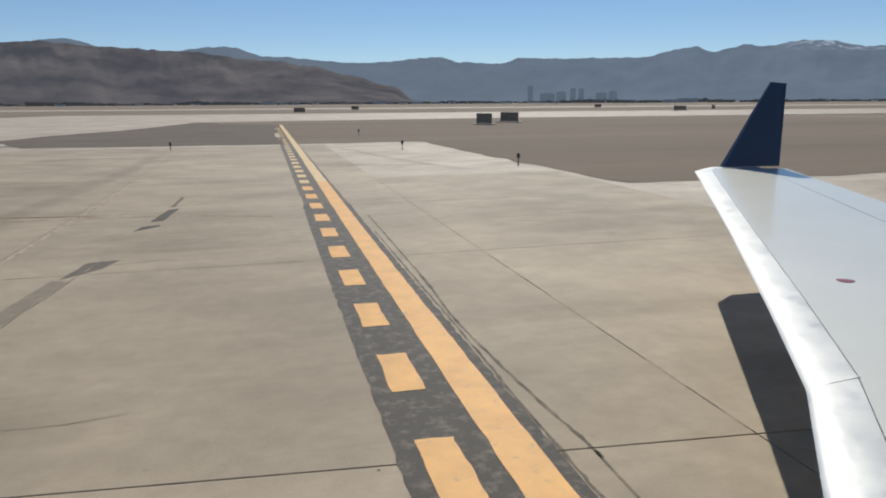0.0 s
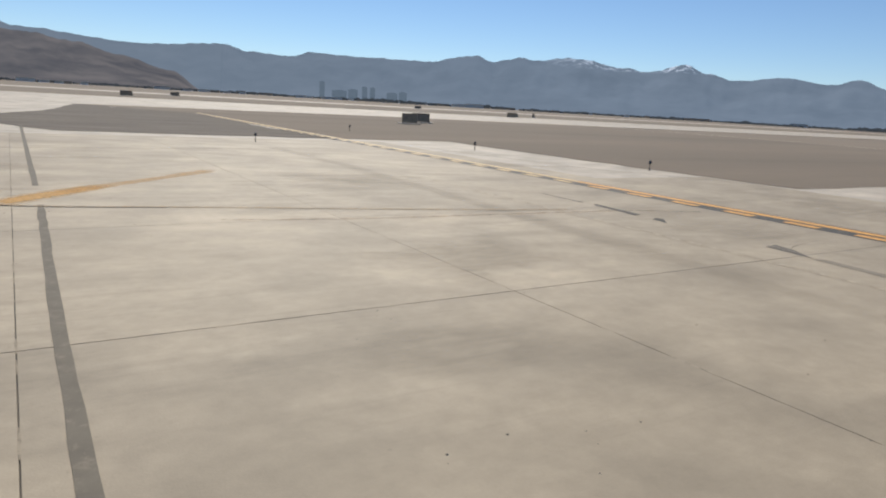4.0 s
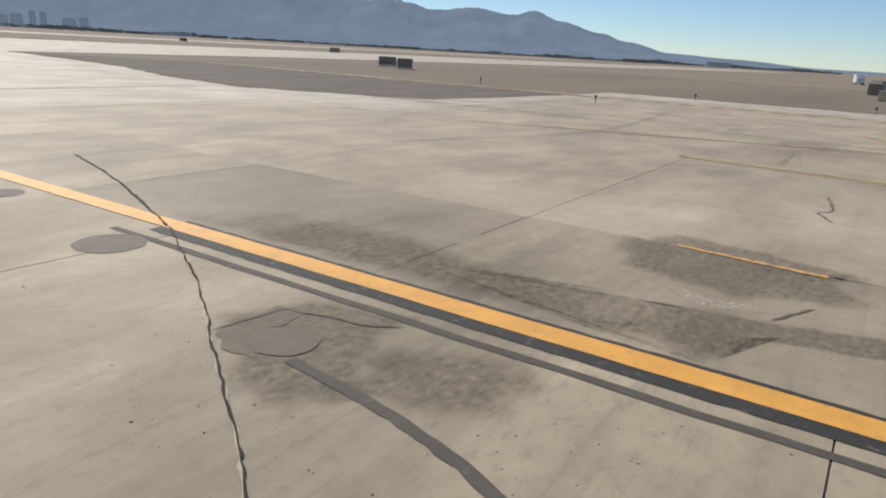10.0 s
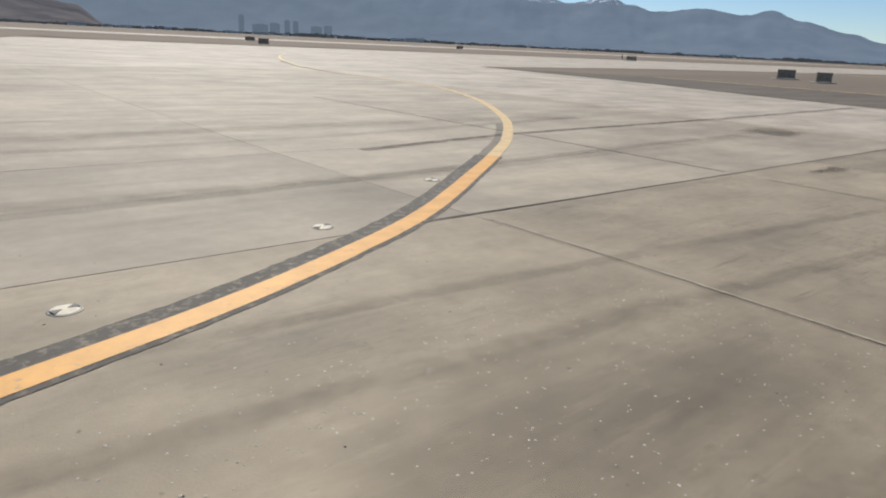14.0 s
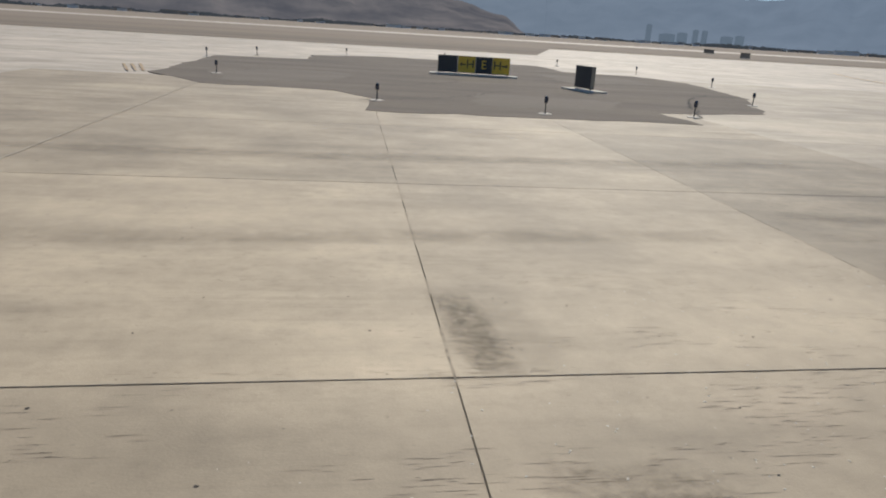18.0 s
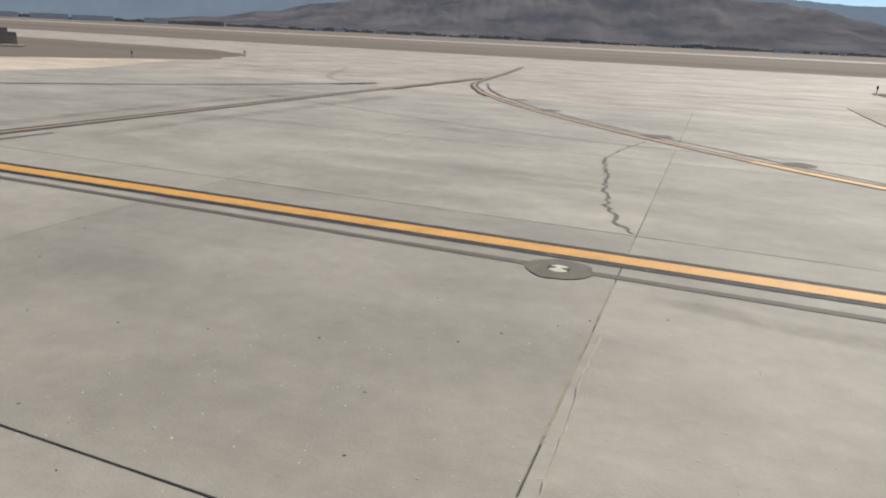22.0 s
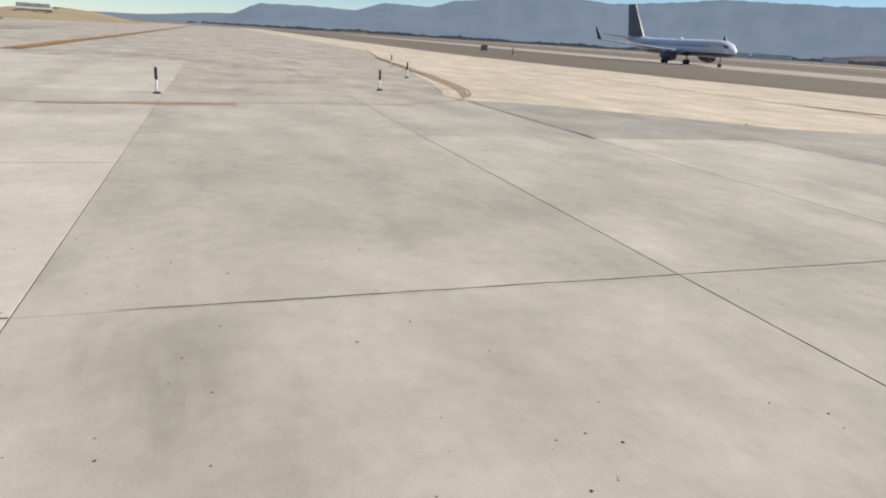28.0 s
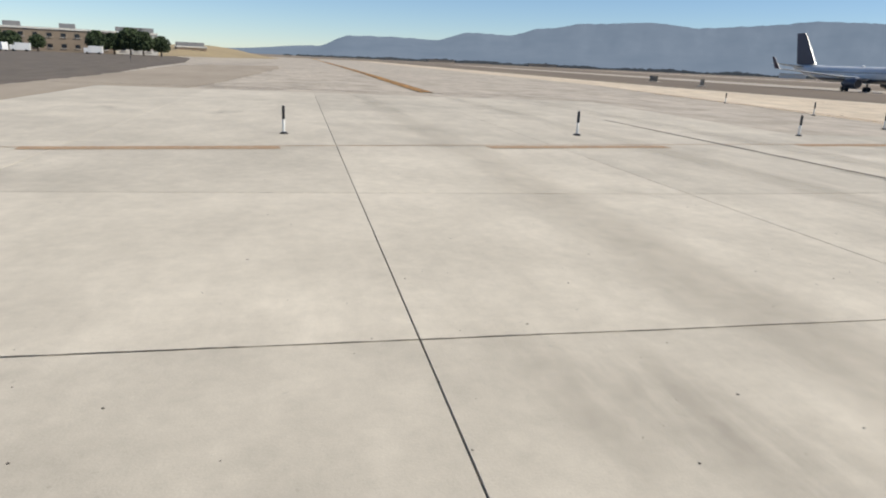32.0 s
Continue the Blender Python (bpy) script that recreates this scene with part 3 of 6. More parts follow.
def slab_mesh(corners, material, gx, gy):
    key = (tuple(round(c, 2) for q in corners for c in q), material.name)
    if key not in slab_meshes:
        c = 0.004
        bm = bmesh.new()
        rings = [[bm.verts.new((qx - sx * (gx + d), qy - sy * (gy + d), z)) for (qx, qy), (sx, sy) in zip(corners, ((-1, -1), (1, -1), (1, 1), (-1, 1)))]
                 for d, z in ((0, -0.05), (0, -c), (c, 0.0))]
        for a, b in zip(rings, rings[1:]):
            for k in range(4):
                bm.faces.new((a[k], a[(k + 1) % 4], b[(k + 1) % 4], b[k]))
        bm.faces.new(rings[2])
        me = bpy.data.meshes.new("slab")
        bm.to_mesh(me)
        bm.free()
        me.materials.append(material)
        slab_meshes[key] = me
    return slab_meshes[key]


# slabs poured at other times than their neighbours: a point in each and its tone
ODD_SLABS = [(-29, 20, 0.80), (-32, 20, 1.06), (-36, 26, 0.81), (-36, 33, 0.82), (-40, 28, 1.0), (-75, 50, 0.79), (-75, 57, 0.82), (-81, 50, 1.02), (-87, 50, 1.10), (-87, 43, 1.08),
             (-81, 43, 1.05), (-75, 43, 0.82), (-94, 50, 0.98), (-94, 43, 0.9), (-53, 43, 0.97), (-53, 36, 0.92), (-46, 36, 1.03), (-61, 43, 0.95), (-61, 50, 0.84), (-68, 50, 0.86), (-61, 57, 0.88), (-68, 57, 0.9), (-40, 43, 0.88),
             (-45, 50, 0.95), (-2, 8, 0.9), (-2, 14, 0.93), (-13, 14, 1.06), (-19, 14, 1.05), (-25, 14, 0.98), (-25, 20, 1.03), (-107, 39, 0.93), (-114, 26, 0.97), (-120, 7, 1.22), (-128, 7, 1.24), (-140, 7, 1.16), (-120, 14, 1.12), (-128, 14, 1.3), (-140, 14, 1.16), (-128, 19, 1.36), (-120, 19, 1.0), (-128, 26, 1.12), (-127, 0, 1.04),
             (-127, -6, 1.03), (-127, -13, 1.0), (-134, 0, 0.97)]


def lay(owner, us, vs, material, gx, gy):
    for a, b in zip(us, us[1:]):
        for c, d in zip(vs, vs[1:]):
            mx, my = (a + b) / 2, (c + d) / 2
            ob = new("slab", slab_mesh([(x - mx, y - my) for x, y in (bend(b, c), bend(a, c), bend(a, d), bend(b, d))], material, gx, gy))
            ob.parent = owner
            ob.location = (mx, my, 0)
            tone = 1.0
            for u, v, k in ODD_SLABS:
                if b < u < a and c < v < d:
                    tone = k
            ob.color = (tone, tone, tone, 1)


def floor_of_slabs(name, us, vs, material, label, gx=0.005, gy=0.006):
    rim = [bend(u, vs[0]) for u in us] + [bend(us[-1], v) for v in vs[1:]] + [bend(u, vs[-1]) for u in reversed(us[:-1])] + [bend(us[0], v) for v in reversed(vs[1:-1])]
    bed = setting(name, flat(rim, -0.012), SEAL, label, "pavement")
    lay(bed, us, vs, material, gx, gy)


def cut(lines, hi, lo):
    return [v for v in lines if lo - 0.01 <= v <= hi + 0.01]


floor_of_slabs("pavement_east", cut(U_LINES, 3.5, -34.1), V_EAST, CONC_A, "tan concrete slab pavement with dark sealed joints")
floor_of_slabs("pavement_east_strip", [-34.1, -38.35], V_EAST, CONC_B, "dark streaked concrete slab strip with dark sealed joints")
floor_of_slabs("pavement_east_edge", cut(U_LINES, 10.3, 3.5), V_EAST[:6], CONC_A, "tan concrete slab pavement with dark sealed joints")
floor_of_slabs("pavement_east_end", cut(U_LINES, -21.95, -38.35), [42.0, 47.9], CONC_A, "tan concrete slab pavement with dark sealed joints")
floor_of_slabs("pavement_middle", cut(U_LINES, -38.35, -72.1), V_MID[:4], CONC_B, "brown streaked concrete slab pavement", 0.005, 0.007)
floor_of_slabs("pavement_middle_edge", [-38.35, -46.1, -49.95, -57.75, -65.0, -72.1], V_MID[3:5], CONC_B, "brown streaked concrete slab pavement", 0.005, 0.007)
floor_of_slabs("pavement_middle_west", cut(U_LINES, -72.1, -97.15), V_MID[:9], CONC_B, "brown streaked concrete slab pavement", 0.005, 0.009)
floor_of_slabs("pavement_north", [-38.35, -49.95, -57.75, -65.0, -72.1], V_MID[4:] + [88.0], CONC_NORTH, "pale tan concrete slab pavement with worn joints", 0.006, 0.009)
setting("pavement_west_strip", flat(roughen([(-134.2, 16.2), (-144.5, 16.0), (-143.4, 19.7), (-141.5, 21.9), (-139.4, 24.1), (-137.4, 26), (-136, 31), (-134.2, 36)], 0.2), -0.008), CONC_C, "grey concrete strip meeting the sandy shoulder", "pavement")
floor_of_slabs("pavement_west", cut(U_LINES, -97.15, -123.4) + [-134.3], [v for v in V_WEST if v > 4], CONC_C, "grey concrete slab pavement with straight joints", 0.007, 0.008)
floor_of_slabs("pavement_west_edge", [-134.3, -144.2], [4.2, 11.0, 16.4], CONC_C, "grey concrete slab pavement with straight joints")
floor_of_slabs("pavement_taxiway", cut(U_LINES, -117.55, -166.5), [v for v in V_WEST if v < 5], CONC_D, "pale concrete slab pavement of the taxiway", 0.010, 0.008)

# ---- painted markings, tar and repairs on the pavement ----
Z1, Z2, Z3 = 0.004, 0.008, 0.012
CRACK = plain("open_crack", (0.045, 0.038, 0.030), 0.95, 0, 0.25, 6.0, 0)
PALE_SEAM = paint("pale_joint_filler", (0.45, 0.40, 0.315), (0.36, 0.31, 0.24), (0.50, 0.62), 0.85)


LAYER = []


def marking(name, bm, material, label, category="marking"):
    ob = tagged(finish(name, bm, material), label, category, kind="structure")
    LAYER.append(ob)
    ob.location.z = 0.000012 * len(LAYER)
    return ob


def crack_line(pts, width=0.022, z=Z1, material=None, label="thin wandering crack in the concrete", jag=0.035, seed=3):
    """A jagged crack: the line is thrown from side to side in short legs and opens and closes."""
    rg = random.Random(seed)
    c = curve_through(pts, 0.11)
    bm = bmesh.new()
    prev, slide = None, 0.0
    for i, q in enumerate(c):
        d = (c[min(i + 1, len(c) - 1)] - c[max(i - 1, 0)]).normalized()
        nrm = Vector((-d.y, d.x, 0))
        slide = 0.55 * slide + rg.uniform(-jag, jag)
        w = width * rg.uniform(0.3, 0.85) * (0.35 if i in (0, len(c) - 1) else 1.0)
        a = bm.verts.new(q + nrm * (slide + w) + Vector((0, 0, z)))
        b = bm.verts.new(q + nrm * (slide - w) + Vector((0, 0, z)))
        if prev:
            bm.faces.new((prev[0], prev[1], b, a))
        prev = (a, b)
    return marking("crack", bm, material or CRACK, label, "crack")


def taxi_line(pts, width=0.30, border=0.2, label="yellow taxiway centreline with black borders", mat=None, black=True, ragged=0.02, wide=None, ground=None):
    if black:
        b0 = border if wide is None else abs(wide)
        off = (b0 - border) / 2 * (-1 if wide is not None and wide < 0 else 1)
        marking("line_border", ribbon(pts, width + border + b0, Z1, 0.15, ragged, off), ground or BLACK, "worn black border of a taxiway line")
    marking("taxi_line", ribbon(pts, width, Z2, 0.4, 0.012), mat or YELLOW, label)


# boundary line: solid beside dashes on black
marking("line_border", ribbon([(1.34, -9), (1.36, 12), (1.4, 17)], 1.16, Z1, 0.12, 0.03), FADED_BLACK, "worn black ground of the boundary marking")
marking("line_border", ribbon([(1.4, 17), (1.44, 44)], 1.12, Z1, 0.2, 0.06), WORN_BLACK, "greyed black ground of the boundary marking")
marking("taxi_line", ribbon([(1.63, -9), (1.66, 12), (1.7, 22)], 0.34, Z2, 0.2, 0.02), YELLOW, "solid yellow boundary line on black")
# far end and far dashes: grazing sun glare put into a paler yellow
marking("taxi_line", ribbon([(1.7, 22), (1.78, 43), (1.9, 84)], 0.34, Z2, 0.3, 0.05), PALE_YELLOW, "end of a boundary line, painted pale for grazing sun glare")
for k in range(43):
    v = -3.64 + 1.815 * k
    d = 0.0045 * max(0, v - 10)
    marking("dash", rough_flat([(0.95 + d, v), (1.25 + d, v - 0.02), (1.25 + d, v + 0.9), (0.95 + d, v + 0.92)], Z2, 0.012, 0.06, k), YELLOW if v < 20 else PALE_YELLOW, "short yellow dash of the boundary line")
for pts, w in (([(2.2, -3), (2.18, 3.44), (2.19, 4.03), (2.08, 5.58), (2.03, 7.37), (2.1, 9.35), (2.16, 15)], 0.035), ([(1.99, -3), (1.95, 4.46), (1.97, 5.91), (1.98, 8.99), (2.0, 13)], 0.03)):
    marking("tyre_mark", ribbon(pts, w, Z1, 0.1, 0.025), RUBBER_DARK, "thin dark scuffed line beside the boundary marking", "tyre mark")
PATCHES = [([(-3.07, 7.6), (-2.85, 7.57), (-3.06, 4.62), (-3.4, 4.62)], "TAR"), ([(-3.21, 8.21), (-3.06, 8.21), (-3.43, 5.1), (-3.6, 5.12), (-3.54, 5.87), (-3.44, 5.91)], "TAR"),
           ([(-3.09, 10.48), (-2.83, 10.37), (-3.1, 8.25), (-3.34, 8.35)], "PALE"), ([(-2.86, 11.6), (-2.4, 11.67), (-2.55, 11.14), (-3.0, 10.53)], "TAR"),
           ([(-2.66, 14.3), (-2.2, 14.8), (-2.25, 15.0), (-2.55, 14.85)], "DARK"), ([(-2.35, 17.1), (-2.1, 17.3), (-2.25, 15.5), (-2.5, 15.45)], "DARK"), ([(-2.3, 19.4), (-2.2, 19.4), (-2.25, 17.6), (-2.35, 17.6)], "TAR"),
           ([(-3.6, 5.12), (-3.43, 5.1), (-3.47, 4.62), (-3.63, 4.66)], "PALE")]
for k, (pts, tone) in enumerate(PATCHES):
    marking("tar_patch", rough_flat(pts, Z1 + 0.0006 * (k % 3), 0.012, 0.05, k), {"TAR": TAR, "PALE": MORTAR_TAN, "DARK": DARK_TAR}[tone], "dark tar repair patch along a concrete joint", "repair patch")
crack_line([(-2.5, 11.3), (-2.1, 11.42), (-1.5, 11.5)], 0.012, Z1, None, "short crack running from a repair", 0.02, 41)
for pts in ([(-2.5, 5.66), (-1.9, 5.5), (-1.2, 5.62)], [(-2.69, 6.29), (-2.2, 6.2)]):
    crack_line(pts, 0.006, Z1, TAR, "fine shallow crack in a slab", 0.02, int(pts[0][1] * 50))
marking("old_line", ribbon([(-12.5, 17.1), (-9.44, 16.57), (-4.48, 16.31), (-2.07, 16.1), (0.07, 15.44)], 0.13, Z1, 0.3, 0.05), ERASED_ORANGE, "almost worn off orange line")
marking("tar_strip", ribbon([(-15.45, 49), (-15.5, 22.6)], 0.14, Z1, 1.0, 0.03), GROUT, "long dark tar strip on the concrete", "repair patch")
marking("tar_strip", ribbon([(-15.5, 19.6), (-15.62, 10.9), (-15.65, 3)], 0.14, Z1, 0.5, 0.03), GROUT, "long dark tar strip on the concrete", "repair patch")
marking("old_line", ribbon([(-22, 38), (-19.2, 30.5), (-18.2, 28.11), (-17.19, 22.93), (-16.72, 20.17)], 0.13, Z2, 0.3, 0.04), DULL_YELLOW, "faded orange line")
marking("old_line", ribbon([(-21.6, 38), (-18.9, 30.5), (-17.95, 27.7), (-16.9, 24.43), (-16.2, 21.6)], 0.1, Z2, 0.3, 0.04), DULL_YELLOW, "faded orange line")
marking("old_line", ribbon([(-16.9, 20.05), (-15.48, 19.42), (-13.21, 18.86), (-7.08, 17.31), (-3.8, 16.6)], 0.09, Z2, 0.3, 0.05), DULL_YELLOW, "thin faded orange line")
marking("tar_strip", ribbon([(-17.0, 19.95), (-15.48, 19.32), (-13.21, 18.77)], 0.05, Z1, 0.3, 0.03), DARK_TAR, "thin dark edge of a faded line", "repair patch")
marking("line_border", ribbon([(-25.33, 17.78), (-25.9, 12.5)], 0.78, Z1, 0.06, 0.025), BLACK, "black ground of a double yellow bar")
rng = random.Random(5)
for k in range(26):
    s = rng.random()
    marking("paint_flake", blob(-24.93 - 0.57 * s + rng.uniform(-0.02, 0.07 + 0.05 * s), 17.6 - 5.0 * s, rng.uniform(0.015, 0.045), rng.uniform(0.03, 0.11), Z1 + 0.001, rng.uniform(-0.4, 0.4), 0.5, k, 9), BLACK, "frayed flake of black paint")
for a, b in ((-25.2, -25.72), (-25.53, -26.08)):
    marking("taxi_bar", ribbon([(a, 17.6), (b, 12.75)], 0.17, Z2, 0.05, 0.02), SCUFFED_YELLOW, "yellow bar, one of a worn pair")
for a, b in ((-24.0, -24.45), (-24.3, -24.8)):
    marking("line_border", ribbon([(a, 29.5), (b, 24.0)], 0.22, Z1, 0.1, 0.03), WORN_BLACK, "worn dark ground of a yellow bar")
    marking("taxi_bar", ribbon([(a, 29.4), (b, 24.1)], 0.12, Z2, 0.1, 0.03), PALE_YELLOW, "worn yellow bar, one of a pair")
marking("tar_patch", rough_flat([(-27.88, 19.66), (-27.74, 19.53), (-28.46, 19.14), (-29.5, 18.71), (-29.83, 18.68), (-29.75, 18.87), (-29.12, 19.09)], Z1, 0.012, 0.06), TAR, "narrow dark tar patch across a slab", "repair patch")
marking("tar_patch", rough_flat([(-27.74, 19.51), (-27.72, 19.17), (-28.02, 19.09), (-28.44, 19.13)], Z1, 0.012, 0.06), MORTAR_TAN, "brown mortar at the end of a tar patch", "repair patch")
marking("tar_patch", rough_flat([(-29.77, 18.87), (-29.85, 18.68), (-29.93, 18.66), (-29.96, 18.94)], Z1, 0.012, 0.06), MORTAR_TAN, "brown mortar at the end of a tar patch", "repair patch")
marking("taxi_bar", ribbon([(-34.05, 26.9), (-34.12, 26), (-34.2, 25.0)], 0.1, Z2, 0.04, 0.03), SCUFFED_YELLOW, "short remnant of a yellow line")
for k, (pts, mat, text) in enumerate((
        ([(-34.13, 22.95), (-34.21, 21.37), (-34.5, 21.37), (-34.87, 21.58), (-35.3, 21.59), (-35.32, 21.85), (-35.55, 22.38), (-35.58, 22.63), (-35.42, 22.95)], MORTAR_PALE, "broken corner of a slab recast in pale mortar"),
        ([(-34.2, 21.37), (-34.16, 21.22), (-34.72, 21.18), (-34.96, 21.23), (-35.23, 21.28), (-35.29, 21.58), (-35.12, 21.61), (-34.86, 21.54), (-34.59, 21.41)], MORTAR_GREY, "grey mortar repair beside a joint"),
        ([(-35.77, 22.23), (-35.41, 21.56), (-35.35, 21.25), (-35.69, 21.27), (-36.02, 21.69), (-35.98, 21.86), (-35.89, 22.05)], TAR, "dark broken-edged repair patch"),
        ([(-35.43, 22.96), (-35.55, 22.76), (-35.66, 22.84)], TAR, "small dark triangular patch"),
        ([(-35.59, 22.64), (-35.55, 22.38), (-35.31, 21.84), (-35.36, 21.61), (-35.43, 21.59), (-35.76, 22.24)], MORTAR_TAN, "brown mortar strip beside a dark repair"))):
    marking("tar_patch", rough_flat(pts, Z1 - 0.001 + 0.0005 * k, 0.014, 0.04, k), mat, text, "repair patch")
for pts, w in (([(-35.42, 22.98), (-35.58, 22.66), (-35.62, 22.6)], 0.016), ([(-35.66, 22.45), (-35.75, 22.3), (-35.78, 22.22)], 0.02), ([(-35.95, 22.45), (-36.0, 22.3)], 0.016), ([(-34.78, 21.2), (-34.95, 21.3)], 0.014),
               ([(-34.82, 21.52), (-35.02, 21.78)], 0.01), ([(-34.6, 22.05), (-34.66, 21.97)], 0.022), ([(-34.72, 22.2), (-34.68, 22.16)], 0.018), ([(-35.42, 21.56), (-35.33, 21.24)], 0.012), ([(-34.13, 22.98), (-34.2, 21.3)], 0.022)):
    crack_line(pts, w, Z3, None, "dark ragged edge of a repair", 0.02, int(pts[0][1] * 100))
crack_line([(-30.5, 25.25), (-29.8, 25.5), (-29.3, 25.3), (-27.8, 25.5)], 0.045, Z1, TAR, "tar-filled crack across a slab", 0.03)
crack_line([(-27.8, 14.94), (-27.93, 14.95), (-28.1, 14.89), (-28.5, 14.6), (-28.9, 14.3)], 0.02)
# straight line along the change of pavement
taxi_line([(-38.2, 8), (-38.2, 20), (-38.2, 32.6)], 0.34, 0.08, wide=0.2, ragged=0.03)
marking("taxi_line", ribbon([(-38.2, 32.6), (-38.2, 39.5)], 0.32, Z2, 0.4, 0.02), YELLOW, "yellow taxiway centreline, its border worn off")
marking("old_line", ribbon([(-38.09, 39.5), (-38.09, 60), (-37.9, 78), (-36, 96), (-31, 108)], 0.12, Z2, 0.6, 0.03), DULL_YELLOW, "thin worn orange line")
marking("old_line", ribbon([(-38.33, 39.5), (-38.33, 60), (-38.14, 78)], 0.1, Z2, 0.6, 0.03), DULL_YELLOW, "thin worn orange line")
marking("tar_strip", ribbon([(-59, 47.16), (-50, 47.1), (-40, 47.1)], 0.045, Z1, 0.3, 0.02), SEAL, "dark sealed joint", "joint")
crack_line([(-50.0, 46.4), (-49.98, 44.6), (-50.0, 42.4)], 0.03, Z1, TAR, "tar-filled joint crack", 0.01, 21)
marking("tar_strip", ribbon([(-38.82, 33), (-38.82, 10)], 0.12, Z1, 0.1, 0.04), DARK_TAR, "narrow tar strip beside a taxiway line", "repair patch")
crack_line([(-36.2, 38.67), (-36.56, 37.47), (-37.13, 35.6), (-37.87, 33.65), (-38.31, 32.52)], 0.03, Z3, None, "long dark crack in the concrete", 0.016, 4)
crack_line([(-38.31, 32.52), (-38.81, 31.6), (-39.33, 30.62), (-39.78, 29.88), (-40.17, 29.3), (-40.54, 28.72), (-40.89, 28.18), (-41.16, 27.74), (-41.5, 27.3), (-42.4, 26.1)], 0.017, Z3, None, "long open crack in the concrete", 0.013, 5)
crack_line([(-39.4, 30.46), (-39.83, 29.84), (-40.21, 29.26), (-40.58, 28.68), (-40.93, 28.14), (-41.2, 27.70), (-41.54, 27.26), (-42.4, 26.05)], 0.026, Z2, PALE_SEAM, "pale crumbled edge of a long crack", 0.012, 6)
marking("tar_patch", rough_flat([(-39.75, 29.3), (-39.33, 29.33), (-39.34, 29.05), (-39.64, 28.97), (-39.73, 29.12), (-40.26, 28.63), (-40.35, 28.98), (-40.15, 29.28)], Z1 - 0.001), GROUT, "angular grey repair beside a round one", "repair patch")
marking("tar_patch", blob(-39.25, 32.35, 0.42, 0.42, Z1, 0, 0.06), TAR, "round dark core patch", "repair patch")
marking("tar_patch", blob(-39.87, 28.68, 0.30, 0.29, Z1 + 0.002, 0, 0.06, 3), TAR, "rounded dark repair patch", "repair patch")
marking("tar_strip", ribbon([(-40.1, 28.4), (-40.3, 27.1), (-40.7, 26.0), (-41.6, 24.6)], 0.115, Z1, 0.1, 0.03), DARK_TAR, "bent tar strip", "repair patch")
crack_line([(-40.12, 29.34), (-39.81, 29.3), (-39.35, 29.27), (-39.31, 29.08), (-39.24, 28.78), (-39.16, 28.43), (-38.96, 28.09)], 0.03, Z2, TAR, "tar-filled crack", 0.02, 7)
marking("tar_patch", blob(-38.85, 35.9, 0.3, 0.3, Z1, 0, 0.1, 7), TAR, "round dark core patch", "repair patch")
# curve swinging in from the middle pavement
taxi_line([(-72, 42.6), (-68, 43.7), (-64.2, 44.95), (-62.3, 45.6), (-60.5, 46.4), (-58.3, 47.6), (-55.3, 49.8), (-53.6, 51.1)], 0.31, 0.08, wide=0.27, ground=WORN_BLACK, ragged=0.035)
# the curve's far stretches are paler: glare off the paint, put into colour
taxi_line([(-53.6, 51.1), (-51.0, 53.3), (-47.3, 57.2), (-43.4, 62.6), (-41.6, 65.8)], 0.31, 0.05, mat=PALE_YELLOW, black=False)
marking("line_border", ribbon([(-54.4, 50.6), (-53.6, 51.25), (-51.0, 53.45), (-48.6, 55.9)], 0.5, Z1 - 0.0005, 0.15, 0.06), MORTAR_GREY, "worn grey end of a line's black border")
taxi_line([(-41.6, 65.8), (-41, 67), (-39.2, 71.3), (-38.2, 77.6), (-38.0, 83.5), (-37.6, 87.9), (-36.0, 94.5), (-31.5, 106.5), (-26.3, 117.6), (-21.1, 126.4)], 0.26, 0.05, mat=PALE_YELLOW, black=False)
# two lines running west out of the middle pavement
taxi_line([(-86, 43.4), (-90, 44.4), (-92.2, 45.18), (-92.75, 45.39)], 0.2, 0.3, wide=-0.38, ragged=0.03)
marking("line_border", ribbon([(-92.5, 45.36), (-93.4, 45.78), (-94.4, 46.28)], 0.66, Z1 - 0.0006, 0.12, 0.08), WORN_BLACK, "fraying end of a black line border")
taxi_line([(-92.2, 45.18), (-92.8, 45.4), (-95.6, 46.8), (-97.2, 47.6), (-100.2, 49.6), (-102.2, 51.2)], 0.27, 0.10, wide=-0.15, ground=WORN_BLACK)
taxi_line([(-102.2, 51.2), (-103.6, 52.5), (-107, 56), (-110.6, 60.4), (-113.6, 65.2)], 0.2, 0.1, wide=-0.12, mat=OLD_YELLOW, ground=FADED_BLACK)
taxi_line([(-113.6, 65.2), (-116, 71.5), (-118, 84), (-120.5, 98)], 0.18, 0.1, wide=-0.12, mat=DULL_YELLOW, ground=FADED_BLACK)
taxi_line([(-78, 42.3), (-90, 42.1), (-104, 42.0), (-119, 41.8)], 0.3, 0.14)
taxi_line([(-118.1, 41.95), (-122.6, 41.9), (-128.1, 41.0), (-133, 40.3), (-138.7, 39.8), (-143.5, 38.8), (-148.3, 37.6)], 0.26, 0.1, mat=OLD_YELLOW, ground=WORN_BLACK, ragged=0.05)
marking("tar_strip", ribbon([(-137.5, 46.0), (-135.5, 47.2), (-130.9, 50.1), (-126.3, 54.8), (-122.3, 60.4), (-119.5, 66)], 0.5, Z1, 0.4, 0.12), TAR, "dark sealed crack across the far slabs", "joint")
crack_line([(-138.1, 24.8), (-138.35, 25.2), (-138.7, 25.35)], 0.05, Z1, None, "short dark crack at the edge of the slabs", 0.04, 91)
